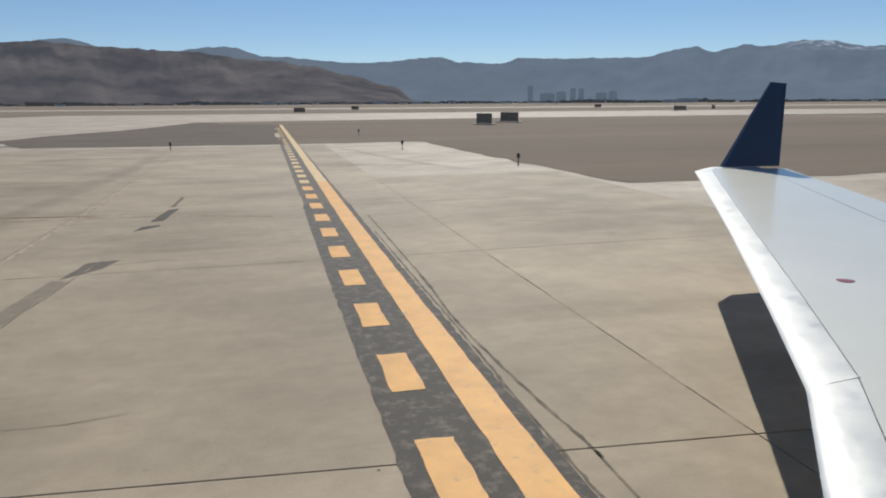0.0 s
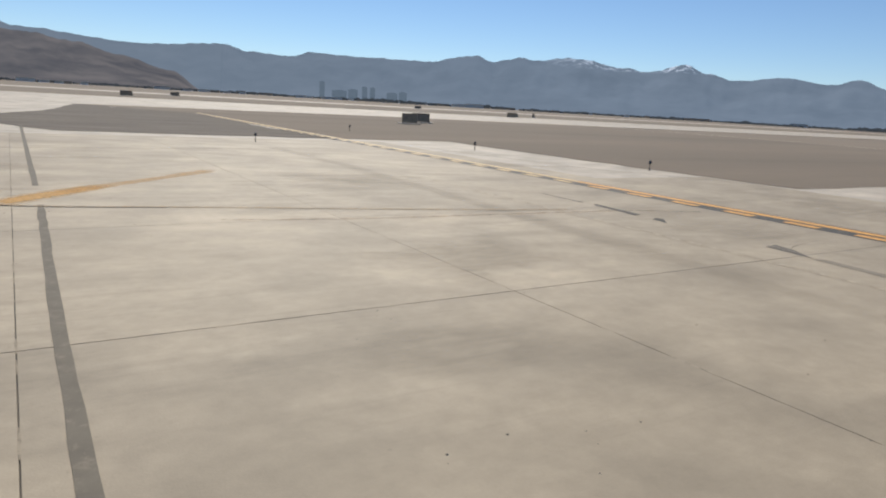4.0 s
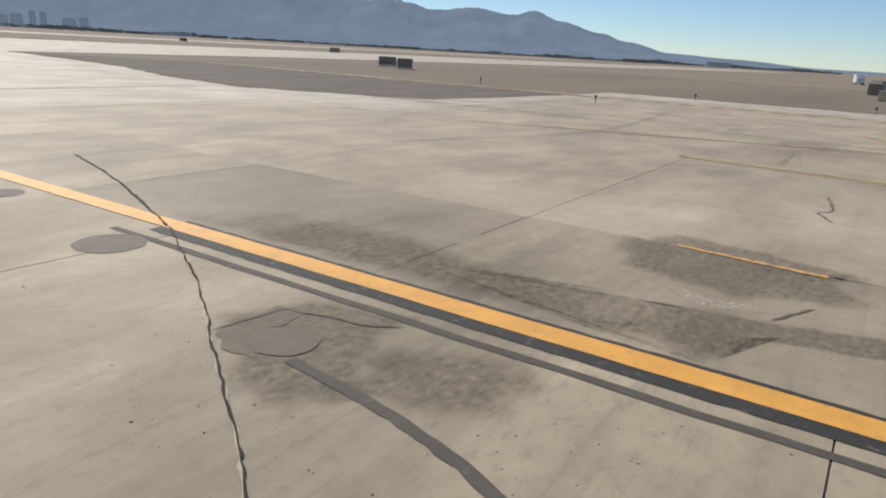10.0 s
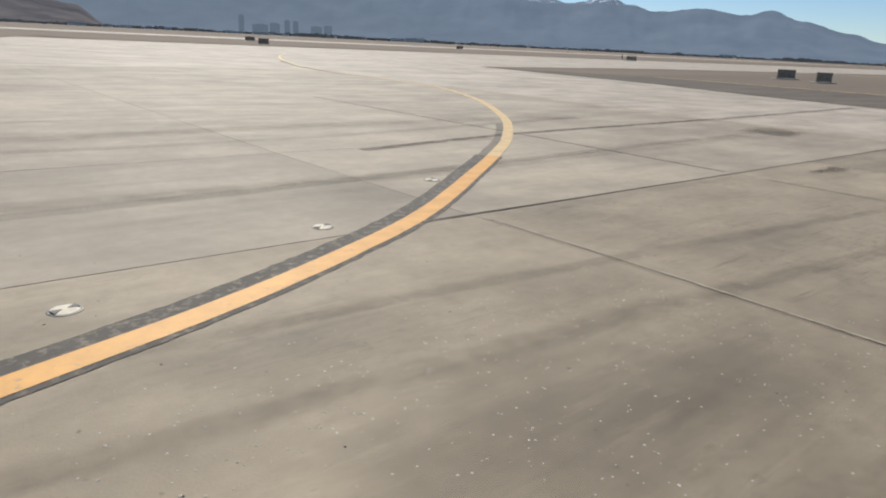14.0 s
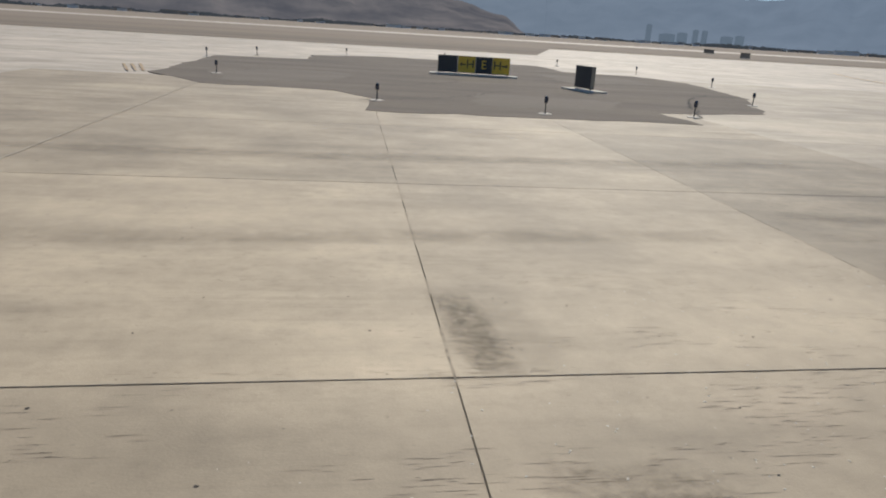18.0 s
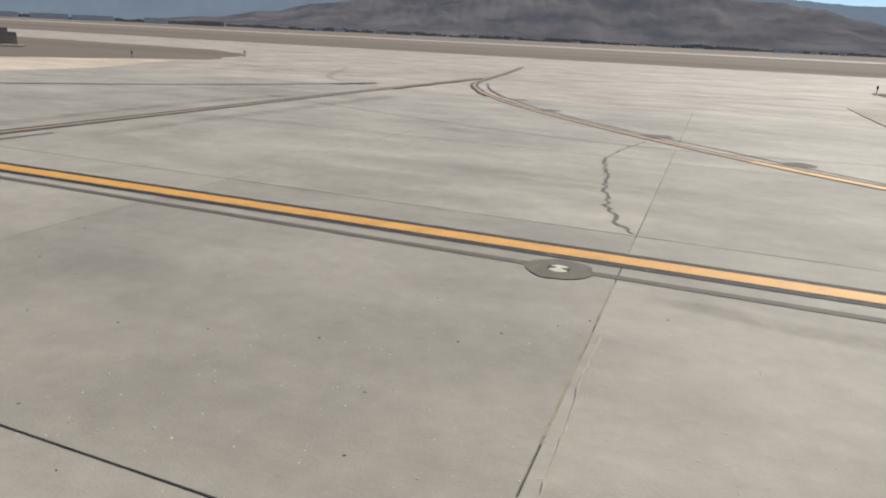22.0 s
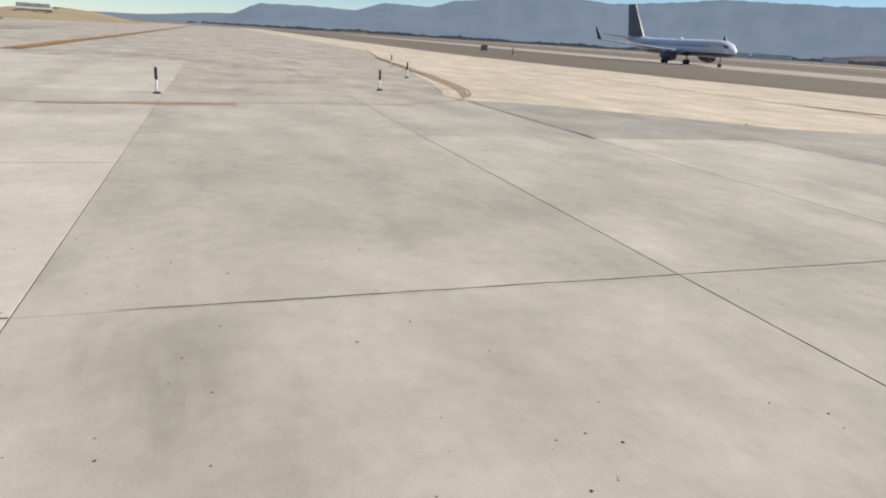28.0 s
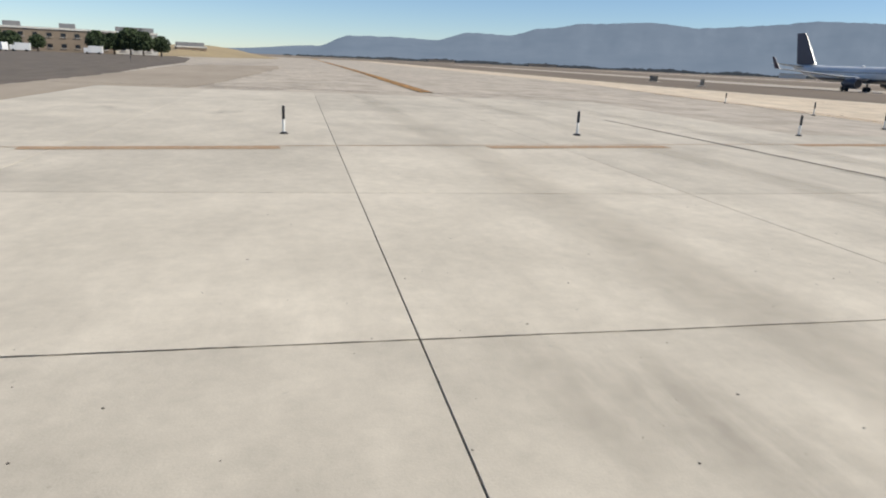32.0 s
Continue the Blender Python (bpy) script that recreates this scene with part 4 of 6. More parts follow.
crack_line([(-138.35, 25.2), (-138.3, 25.6)], 0.035, Z1, None, "short dark crack at the edge of the slabs", 0.03, 92)
marking("tar_strip", ribbon([(-92, 41.4), (-100, 41.35), (-116.5, 41.3)], 0.13, Z1, 0.8, 0.02), TAR, "narrow tar strip beside a taxiway line", "repair patch")
taxi_line([(-117.3, 8), (-117.3, 20), (-117.5, 29), (-117.75, 34), (-117.8, 43)], 0.34, 0.19, ragged=0.02)
taxi_line([(-117.8, 43), (-117.6, 60), (-117.2, 76)], 0.2, 0.2, mat=DULL_YELLOW, ground=FADED_BLACK)
marking("tar_strip", ribbon([(-116.85, 14), (-116.85, 24), (-117.0, 29), (-116.95, 45)], 0.15, Z1, 0.6, 0.03), TAR, "narrow tar strip beside a taxiway line", "repair patch")
taxi_line([(-117.9, 8), (-119.25, 13.8), (-119.8, 15.95), (-120.7, 18.5), (-121.7, 20.4), (-123.2, 22.8), (-125.6, 25.7), (-128.5, 29.0), (-131.6, 31.6)], 0.31, 0.08)
taxi_line([(-131.6, 31.6), (-135.2, 34.2), (-138.5, 35.7)], 0.26, 0.06, mat=PALE_YELLOW, ground=WORN_BLACK, ragged=0.04)
for o in (-0.09, 0.12):
    marking("old_line", ribbon([(-138.5, 35.7 + o), (-145.1, 37.5 + o), (-152.8, 36.8 + o), (-164.4, 36.1 + o), (-182, 35.3 + o)], 0.1, Z2, 0.4, 0.03), DULL_YELLOW, "thin dull double line running on over the shoulder")
marking("tar_patch", blob(-116.05, 28.45, 0.42, 0.40, Z2, 0.5, 0.06, 2), GROUT, "round grey core repair", "repair patch")
marking("tar_patch", blob(-116.6, 32.15, 0.42, 0.40, Z2, 0.5, 0.06, 5), GROUT, "round grey core repair", "repair patch")
for pts in ([(-116.55, 31.9), (-116.02, 28.6)], [(-115.9, 28.1), (-115.5, 26.4), (-114.8, 24)], [(-116.2, 32.35), (-113.5, 32.1), (-109, 31.7)]):
    marking("tar_strip", ribbon(pts, 0.16, Z1, 0.4, 0.03), GROUT, "grey repair strip between core patches", "repair patch")
for pts in ([(-116.13, 32.13), (-115.37, 31.85), (-114.74, 31.72), (-114.18, 31.5), (-113.63, 31.2), (-113.18, 30.99), (-112.5, 30.7)], [(-115.5, 28.6), (-114.9, 29.2), (-114.4, 29.4)],
            [(-117.0, 28.0), (-116.6, 28.3), (-116.3, 28.4)], [(-124.2, 63.4), (-125.0, 65.3), (-125.3, 67.4), (-126.0, 68.6)]):
    crack_line(pts, 0.006, Z1, None, "wandering crack in a slab", 0.06, int(-pts[0][0] * 10))
marking("tar_patch", rough_flat([(-114.48, 29.33), (-114.56, 29.62), (-114.48, 29.75), (-114.2, 29.74), (-114.22, 29.36)], Z1), GROUT, "small grey mortar patch at a joint", "repair patch")
crack_line([(-103.99, 43.28), (-104.34, 43.81), (-104.6, 44.8), (-104.72, 45.7), (-104.97, 46.85), (-105.16, 48.16), (-105.35, 49.5)], 0.05, Z1, TAR, "broad zigzag crack filled with tar", 0.07, 12)
crack_line([(-105.35, 49.5), (-105.13, 51.23), (-104.8, 52.96)], 0.035, Z1, TAR, "tar-filled crack", 0.02, 13)
for pts, w in (([(-103.86, 40.02), (-103.87, 39.02), (-103.85, 38.27), (-103.83, 37.63), (-103.8, 36.7)], 0.022), ([(-90.16, 70), (-90.12, 58), (-90.06, 49), (-90.02, 44.0)], 0.03),
               ([(-57.72, 46.9), (-57.65, 43.3), (-57.65, 39.7)], 0.034), ([(-2.62, 12.2), (-2.67, 11.77), (-2.95, 9.19), (-3.22, 6.66), (-3.45, 4.6)], 0.018)):
    crack_line(pts, w * 0.6, Z3, PALE_SEAM, "pale crumbling joint filler", 0.008, int(-pts[0][0] * 7))
marking("tar_patch", rough_flat([(-57.63, 40.55), (-57.46, 40.52), (-57.42, 40.24), (-57.63, 40.22)], Z1), GROUT, "small square grey patch at a joint", "repair patch")
marking("tar_patch", rough_flat([(-49.62, 37.13), (-49.16, 37.08), (-49.13, 36.61), (-49.61, 36.65)], Z1 - 0.001), STAIN_FLAT, "rough brown square patch", "repair patch")
crack_line([(-42.59, 35.67), (-43.36, 35.23), (-43.9, 34.77), (-44.5, 34.01), (-44.93, 33.38), (-45.12, 32.83), (-45.26, 32.45)], 0.011, Z1, None, "wandering crack across a brown slab", 0.05, 97)
marking("tar_patch", blob(-43.96, 30.54, 0.07, 0.05, Z1, 0.3, 0.3, 8), MORTAR_PALE, "small pale chip of mortar", "repair patch")
crack_line([(-49.46, 35.59), (-49.46, 35.41)], 0.012, Z1)
crack_line([(-49.73, 34.57), (-49.66, 34.46)], 0.012, Z1)
marking("joint_filler", ribbon([(-4.08, 23), (-4.1, 20.3), (-4.16, 14.6), (-4.22, 10.3), (-4.29, 7.5), (-4.31, 5.9), (-4.33, 4.3)], 0.075, Z1, 0.12, 0.018), DUSTY, "broad pale dusty filler along a joint", "joint")
for k in range(22):
    v = 17.3 - 0.19 * k - 0.06 * math.sin(k * 2.7)
    u = -25.0 - 0.115 * (17.65 - v) + 0.05 * math.sin(k * 1.9)
    w = 0.03 + 0.03 * abs(math.sin(k * 3.1))
    marking("paint_fleck", rough_flat([(u, v), (u + w, v - 0.03), (u + w * 0.6, v - 0.16), (u - 0.02, v - 0.12)], Z1 - 0.0015), BLACK, "fleck of torn black paint")
# hold position and taxiway end markings in the west
for o in (0.0, 0.33, 0.66):
    marking("old_line", ribbon([(-190, 22.1 + o), (-184.3, 21.5 + o), (-166.7, 19.7 + o), (-157.5, 18.6 + o), (-151.5, 17.8 + o * 0.9), (-148.4, 17.1 + o * 0.7), (-146.4, 16.5 + o * 0.4)], 0.14, Z1, 0.5, 0.04), BROWN_BAR, "faded orange line swinging round a taxiway corner")
marking("old_line", ribbon([(-184, 21.6), (-200, 24.3), (-222, 28)], 0.16, Z1, 0.8, 0.04), BROWN_BAR, "faded orange line running on along the shoulder")
marking("old_line", ribbon([(-146.6, 16.6), (-144.5, 15.6), (-142.0, 12.5)], 0.14, Z1, 0.5, 0.03), BROWN_BAR, "faded orange line across the taxiway")
for pts in ([(-158.5, 19.6), (-161.2, 22.1), (-161.3, 25.0), (-163.5, 33)], [(-152.5, 19.9), (-150.6, 20.7), (-146.2, 21.2)]):
    crack_line(pts, 0.05, 0.0, SEAL, "long thin crack in the sandy shoulder", 0.08, int(-pts[0][0]))
marking("old_line", ribbon([(-142.0, 12.5), (-139.0, -6), (-135.3, -28)], 0.09, Z1, 0.5, 0.03), BROWN_BAR, "thin faded orange line over the taxiway")
for a, b in (((-139.8, 1.0), (-140.6, 6.6)), ((-137.5, -11.8), (-138.5, -5.2)), ((-135.7, -24.2), (-136.6, -18.0))):
    marking("taxi_bar", ribbon([a, b], 0.55, Z2, 0.2, 0.04), BROWN_BAR, "faded brown-orange bar across the taxiway")
marking("tar_strip", ribbon([(-132.1, -2.25), (-149.3, -2.5)], 0.15, Z1, 0.2, 0.04), TAR, "dark tar strip along a taxiway joint", "repair patch")
marking("tar_strip", ribbon([(-132.1, -2.62), (-132.1, -1.98)], 0.16, Z2, 0.3, 0.03), TAR, "short dark tar strip across a joint", "repair patch")
marking("line_border", ribbon([(-172.8, -7.29), (-300, -6.29), (-680, -5.89)], 1.3, Z1, 3.0, 0.02), BLACK, "black ground of the double line")
for o in (0.0, 0.62):
    marking("taxi_line", ribbon([(-172.5 - o, -7.6 + o), (-300, -6.6 + o), (-680, -6.2 + o)], 0.42, Z2, 3.0, 0.02), DEEP_YELLOW, "yellow double line running down the taxiway")
marking("tar_strip", ribbon([(-169.4, -34), (-170.1, -24), (-170.6, -14.4), (-171.4, -6), (-171.4, 2)], 0.2, 0.002, 0.3, 0.03), DARK_TAR, "dark transverse joint of the taxiway", "joint")
marking("tar_strip", ribbon([(-246, -45), (-249, -40), (-253, -36), (-275, -31), (-314, -24.6)], 0.5, Z1, 0.8, 0.1), DARK_TAR, "dark kerb line along an asphalt edge", "joint")

# ---- fixtures set into the pavement ----
CAP = plain("painted_light_cap", (0.70, 0.63, 0.48), 0.6, 0.0, 0.15, 6.0)
STEEL = plain("weathered_steel", (0.27, 0.255, 0.225), 0.65, 0.35, 0.2, 4.0)
LENS = plain("dark_lens_slot", (0.035, 0.03, 0.026), 0.5, 0, 0.1, 4.0, 0)


def pavement_light(x, y, turn, ring=0.0, cap=CAP, r=0.125):
    e = tagged(empty("pavement_light", x, y, 0.0, turn), "round flush light set into the concrete pavement", "runway light", group="pavement lights")
    part("base_ring", lathe([(r * 1.22, -0.005), (r * 1.22, 0.006), (r * 1.08, 0.009), (r * 0.98, 0.009)], 28), STEEL, e)
    part("cover", lathe([(r, 0.002), (r, 0.010), (r * 0.8, 0.016), (r * 0.3, 0.018)], 28), cap, e, "pale painted cover")
    for s in (-1, 1):
        part("lens_slot", flat([(s * r * 0.18, 0.0), (s * r * 0.98, s * r * 0.42), (s * r * 1.02, 0.0), (s * r * 0.94, -s * r * 0.4)], 0.021, 0.008), LENS, e)
    if ring:
        marking("tar_patch", blob(x, y, ring, ring * 0.92, Z1 + 0.003, 0.4, 0.08, x), GROUT, "round grey mortar collar round a pavement light", "repair patch")
    return e


for x, y, tn in ((-60.1, 47.6, 20), (-63.5, 46.25, 20), (-56.7, 49.5, 35), (-53.2, 77.0, 0), (-67.0, 45.0, 15), (-91.6, 45.65, 20), (-88.19, 44.55, 15), (-94.8, 47.1, 30), (-38.75, 38.6, 0)):
    pavement_light(x, y, tn)
pavement_light(-104.6, 41.3, 0, 0.38, CAP, 0.125)
for x, y, tn in ((-120.2, 14.9, 60), (-121.65, 18.05, 60), (-123.3, 21.1, 55), (-125.55, 24.3, 50), (-127.9, 27.3, 45), (-130.4, 29.95, 40)):
    pavement_light(x, y, tn, 0.38, STEEL, 0.125)
marking("tar_strip", ribbon([(-120.4, 15.1), (-120.8, 15.94), (-121.0, 16.39), (-121.22, 16.95), (-121.55, 17.68), (-122.02, 18.66), (-122.31, 19.14), (-122.53, 19.98), (-122.93, 20.98)], 0.2, Z1, 0.07, 0.12), MORTAR_TAN, "ragged damp trench repair between pavement lights", "repair patch")
for a, b in (((-119.7, 12.0), (-120.03, 14.5)), ((-123.5, 21.4), (-125.4, 24.0)), ((-125.7, 24.6), (-127.8, 27.0)), ((-128.1, 27.6), (-130.3, 29.9)), ((-130.5, 30.1), (-136.8, 33.9))):
    marking("tar_strip", ribbon([a, b], 0.1, Z1, 0.12, 0.05), TAR, "grey cable trench repair between pavement lights", "repair patch")

# ---- tyre marks, popouts and pebbles ----
for pts, w in (([(4.0, 39), (6.4, 27.5), (8.5, 23.1), (12.5, 17.4)], 0.35), ([(-118.0, 23.1), (-119.4, 25.0), (-121.2, 27.4), (-126.5, 32.4)], 0.24),
               ([(-149.7, 40.6), (-137.6, 42.4)], 0.25), ([(-100, 66), (-112, 63), (-122, 66), (-128, 78)], 0.4), ([(-95, 53.5), (-106, 52), (-119, 56)], 0.35),
               ([(-70, 56), (-58, 55.2), (-44, 56.6)], 0.45),
               ([(-76, 51.2), (-64, 50.0), (-45, 51.0)], 0.4), ([(-29, 36), (-20, 33.5), (-8, 34.5)], 0.4)):
    marking("tyre_mark", ribbon(pts, w, Z1 - 0.001, 0.2, 0.04), RUBBER_FILM, "faint dark rubber tyre mark on the concrete", "tyre mark")
marking("tyre_mark", ribbon([(-56, 53.0), (-50, 53.9), (-38.7, 54.4), (-20.6, 55.5)], 0.34, Z1, 0.3, 0.06), RUBBER_DARK, "dark band of rubber beside a joint", "tyre mark")
marking("tar_strip", ribbon([(-50.0, 47.3), (-50.0, 54.5), (-50.1, 66)], 0.12, Z1, 0.4, 0.04), RUBBER_DARK, "dark dirty joint", "joint")
for u in (-123.19, -130.19):
    crack_line([(u, -30), (u, -20), (u, -9.4), (u - 0.14, -5.9), (u - 0.28, -2.5), (u - 0.28, 0.8), (u - 0.28, 4.2)], 0.016 if u > -125 else 0.01, 0.002, SEAL, "dark broken joint across the taxiway", 0.006, 31)

for pts, w in (([(-123.49, 5), (-123.54, 11), (-123.6, 17), (-123.65, 22.7)], 0.014), ([(-134.2, 22.02), (-129.15, 22.4), (-123.9, 22.85)], 0.018), ([(-134.3, 16.5), (-134.35, 19), (-134.4, 22)], 0.016)):
    crack_line(pts, w, 0.002, SEAL, "dark worn joint between grey slabs", 0.006, int(-pts[0][0]))
crack_line([(-123.5, 14.2), (-123.0, 14.12), (-122.39, 14.17), (-121.53, 14.33), (-120.96, 14.5), (-120.6, 14.68)], 0.018, Z1, None, "crumbling crack running up to a pavement light", 0.03, 95)
crack_line([(-120.08, 15.15), (-119.9, 15.0), (-119.72, 14.98), (-119.4, 15.1)], 0.006, Z3, PALE_SEAM, "pale hairline crack through a painted line", 0.02, 96)


def grime(points, material=None, jitter=0.16, core=0.5, name="stain", label="gravelly dark stain with a broken edge"):
    """A stain of the given outline, dense within and broken up along its rim."""
    rim = roughen(points, jitter, 0.2, 1.6, points[0][0])
    z = STAIN_Z.pop(0)
    cx, cy = sum(p[0] for p in rim) / len(rim), sum(p[1] for p in rim) / len(rim)
    n = len(rim)
    verts = [(x, y, z) for x, y in rim] + [(cx + (x - cx) * core, cy + (y - cy) * core, z) for x, y in rim] + [(cx, cy, z)]
    faces = [(k, (k + 1) % n, n + (k + 1) % n, n + k) for k in range(n)] + [(n + k, n + (k + 1) % n, 2 * n) for k in range(n)]
    me = bpy.data.meshes.new("stain")
    me.from_pydata(verts, [], faces)
    body = me.attributes.new("body", "FLOAT", "POINT")
    for k in range(2 * n + 1):
        body.data[k].value = 0.0 if k < n else 1.0
    me.materials.append(material or GRIME)
    return tagged(new(name, me), label, name.replace("_", " "), kind="structure")


def lane(pts, width, material, name="tyre_lane", label="soft dark lane left by tyres"):
    """A long soft band: dense along its middle, gone at its sides and ends."""
    c = curve_through(pts, 0.6)
    z = STAIN_Z.pop(0)
    verts, faces, body = [], [], []
    for i, q in enumerate(c):
        d = (c[min(i + 1, len(c) - 1)] - c[max(i - 1, 0)]).normalized()
        for k, w in enumerate((-0.5, -0.17, 0.17, 0.5)):
            o = w * width * (1 + 0.5 * noise.noise(Vector((q.x * 0.5, q.y * 0.5, k))))
            verts.append((q.x - d.y * o, q.y + d.x * o, z))
            body.append(0.0 if k in (0, 3) or i in (0, len(c) - 1) else 1.0)
        if i:
            faces += [(4 * i - 4 + k, 4 * i - 3 + k, 4 * i + 1 + k, 4 * i + k) for k in range(3)]
    me = bpy.data.meshes.new(name)
    me.from_pydata(verts, [], faces)
    at = me.attributes.new("body", "FLOAT", "POINT")
    for k, b in enumerate(body):
        at.data[k].value = b
    me.materials.append(material)
    return tagged(new(name, me), label, "tyre mark", kind="structure")


STAIN_Z = [0.0012 + 0.00001 * k for k in range(240)]
for pts, w in (([(-24.4, 24.4), (-24.75, 22), (-25.35, 18.6), (-25.6, 17.6)], 0.85), ([(-27.7, 19.7), (-27.6, 17.8), (-27.68, 16.6)], 0.45)):
    lane(pts, w, ERASED, "erased_line", "pale ground-off trace of an old marking")
grime([(-33.98, 27.48), (-33.29, 27.19), (-33.36, 26.24), (-33.62, 25.09), (-33.78, 24.51), (-34.05, 24.38), (-34.14, 24.73), (-34.72, 24.58), (-35.01, 24.34), (-35.3, 24.47), (-35.49, 24.75), (-35.55, 25.09),
       (-35.77, 25.46), (-35.97, 25.75), (-35.85, 26.28), (-35.72, 26.95), (-35.59, 27.27), (-35.21, 27.36), (-34.64, 27.77), (-34.01, 27.76)], None, 0.1, 0.8)
grime([(-35.86, 26.76), (-36.03, 26.03), (-35.98, 25.43), (-36.11, 25.33), (-36.34, 25.71), (-36.44, 26.15), (-36.16, 26.46)], BLEACHED, 0.1, 0.7)
grime([(-37.6, 26.8), (-36.59, 26.52), (-36.5, 25.9), (-36.38, 25.4), (-36.28, 24.95), (-36.15, 24.48), (-36.02, 23.98), (-35.87, 23.56), (-35.73, 23.22), (-35.93, 23.11), (-36.3, 23.18), (-36.54, 23.43),
       (-36.67, 23.77), (-36.75, 24.27), (-36.85, 24.73), (-36.94, 25.11), (-37.03, 25.51), (-37.8, 25.6)], None, 0.1, 0.75)
for u, lo, hi in ((-19.4, 10.5, 19.6), (-18.5, 10.9, 20.4), (-17.65, 10.2, 19.5), (-20.4, 11.2, 20)):
    lane([(u, lo), (u + 0.08, (lo + hi) / 2), (u, hi)], 0.45, TAXI_FILM)
lane([(-5.2, 36), (-5.2, 26), (-5.7, 17), (-5.95, 11), (-6.1, 4)], 1.0, TAXI_FILM)
for pts, w in (([(-113.3, 33.3), (-112.9, 35), (-112.5, 36.2)], 0.4), ([(-128.7, 32.4), (-125, 32.9), (-122.9, 33.0)], 0.9), ([(-122.5, 27), (-123.6, 31), (-123.9, 35)], 1.2), ([(-119, 44), (-119.2, 52), (-118.5, 57)], 0.9),
               ([(-116.2, 45), (-115.9, 52), (-115.6, 60)], 1.0), ([(-118.9, 31), (-119.0, 36), (-118.9, 41)], 0.8),
               ([(-114.4, 35.6), (-113.6, 37), (-112.6, 38.4)], 1.1), ([(-122.3, 37), (-121.0, 33.5), (-119.8, 30.2)], 1.4), ([(-103.8, 40.9), (-101, 40.6), (-98.6, 40.6)], 0.4)):
    lane(pts, w, LANE_FILM)
for v, w in ((-0.2, 2.2), (-5.9, 1.8), (-12.6, 2.0)):
    lane([(-166, v - 0.8), (-150, v - 0.4), (-135, v), (-119, v)], w, TAXI_FILM)
for pts, w in (([(-72, 44.2), (-60, 43.4), (-46, 41.8)], 0.45), ([(-49.8, 39.4), (-48.1, 38.3), (-45.2, 35.6)], 0.3), ([(-49.4, 38.2), (-47.9, 37.4), (-46.6, 36.3)], 0.22), ([(-70, 45.6), (-58, 44.6), (-48, 43.4)], 0.35), ([(-97, 50.5), (-88, 50.2), (-79, 50.6)], 0.8), ([(-97, 56), (-86, 55.6), (-74, 56.2)], 1.0), ([(-78, 49.5), (-75, 49.3), (-72, 49.4)], 0.6),
               ([(-78, 51.8), (-75, 51.6), (-72, 51.9)], 0.5), ([(-90, 44.9), (-86, 44.8), (-82, 45.0)], 0.7), ([(-78, 47.6), (-75, 47.9), (-72, 47.7)], 0.5), ([(-65, 50.6), (-55, 50.2), (-42, 50.9)], 1.0), ([(-64, 57), (-52, 57.4), (-42, 56.6)], 1.3)):
    lane(pts, w, LANE_FILM)
crack_line([(-36.3, 25.36), (-36.01, 25.21), (-35.79, 25.09), (-35.66, 25.01)], 0.03, Z1, TAR, "low ragged ridge of broken surface", 0.03, 55)
crack_line([(-34.11, 24.61), (-34.13, 24.23)], 0.02, Z2, PALE_SEAM, "white remnant of a line", 0.01, 56)
crack_line([(-34.13, 24.98), (-34.12, 24.8)], 0.04, Z2, CRACK, "dark end of a line remnant", 0.01, 57)
grime([(-39.93, 29.62), (-38.85, 29.31), (-38.57, 28.07), (-39.72, 27.9), (-40.17, 27.58), (-40.9, 27.74), (-40.66, 28.43)], None, 0.15, 0.7)
grime([(-37.9, 33.3), (-37.9, 25.0), (-36.47, 25.67), (-36.78, 28.17), (-36.2, 30.2), (-36.6, 32.8)])
grime([(-40.6, 27.9), (-39.7, 28.2), (-38.95, 27.7), (-38.95, 26.6), (-39.8, 26.5), (-40.2, 26.9)], None, 0.3)
grime([(-49.95, 40.2), (-48.2, 40.4), (-47.6, 39.7), (-48.6, 39.2), (-49.95, 39.4)])
lane([(-83.3, 48.6), (-83.28, 47.5), (-83.22, 46.7)], 0.55, GRIME, "stain", "gravelly dark stain beside a joint")
for pts, w in (([(-52.0, 35.8), (-50.9, 36.15), (-49.9, 36.6)], 1.1), ([(-51.6, 35.3), (-50.8, 35.5), (-50.1, 35.9)], 0.8)):
    lane(pts, w, STAIN_FILM, "stain", "gravelly dark stain with a broken edge")
grime([(-48.1, 46.3), (-46.1, 46.5), (-46.0, 46.0), (-47.2, 45.9)])
grime([(-41.5, 51.8), (-38.8, 52.4), (-38.2, 51.2), (-38.8, 50.1), (-41.4, 49.8)])
grime([(-46.05, 46.6), (-38.4, 46.9), (-38.4, 39.8), (-46.0, 39.75)], STAIN_FILM)
grime([(-25, 27), (-20, 29.5), (-14, 28), (-15, 25.5), (-21, 25)], STAIN_FILM, 0.5)
grime([(-26.5, 16.5), (-27.5, 13.2), (-25.9, 11.2), (-24.5, 12.4), (-24.6, 15.0)], STAIN_FILM, 0.4)
grime([(-30.5, 14.5), (-27.9, 15.2), (-27.9, 12.5), (-30.0, 11.8)], STAIN_FILM, 0.4)
grime([(-9, 26), (-5, 25), (-5.4, 21.5), (-9.3, 22.5)], STAIN_FILM, 0.4)
grime([(-11.5, 13.6), (-8, 14.5), (-7.4, 12), (-10.6, 11.2)], STAIN_FILM, 0.4)
grime([(-122.5, 31.9), (-121.3, 35.6), (-119.8, 36.3), (-119.3, 33.8), (-119.4, 31.5), (-120.3, 30.2)], STAIN_FILM, 0.4)
grime([(-115.4, 29.7), (-115.4, 30.6), (-115.2, 31.1), (-114.8, 30.2), (-114.85, 29.8)], BLEACHED, 0.15)
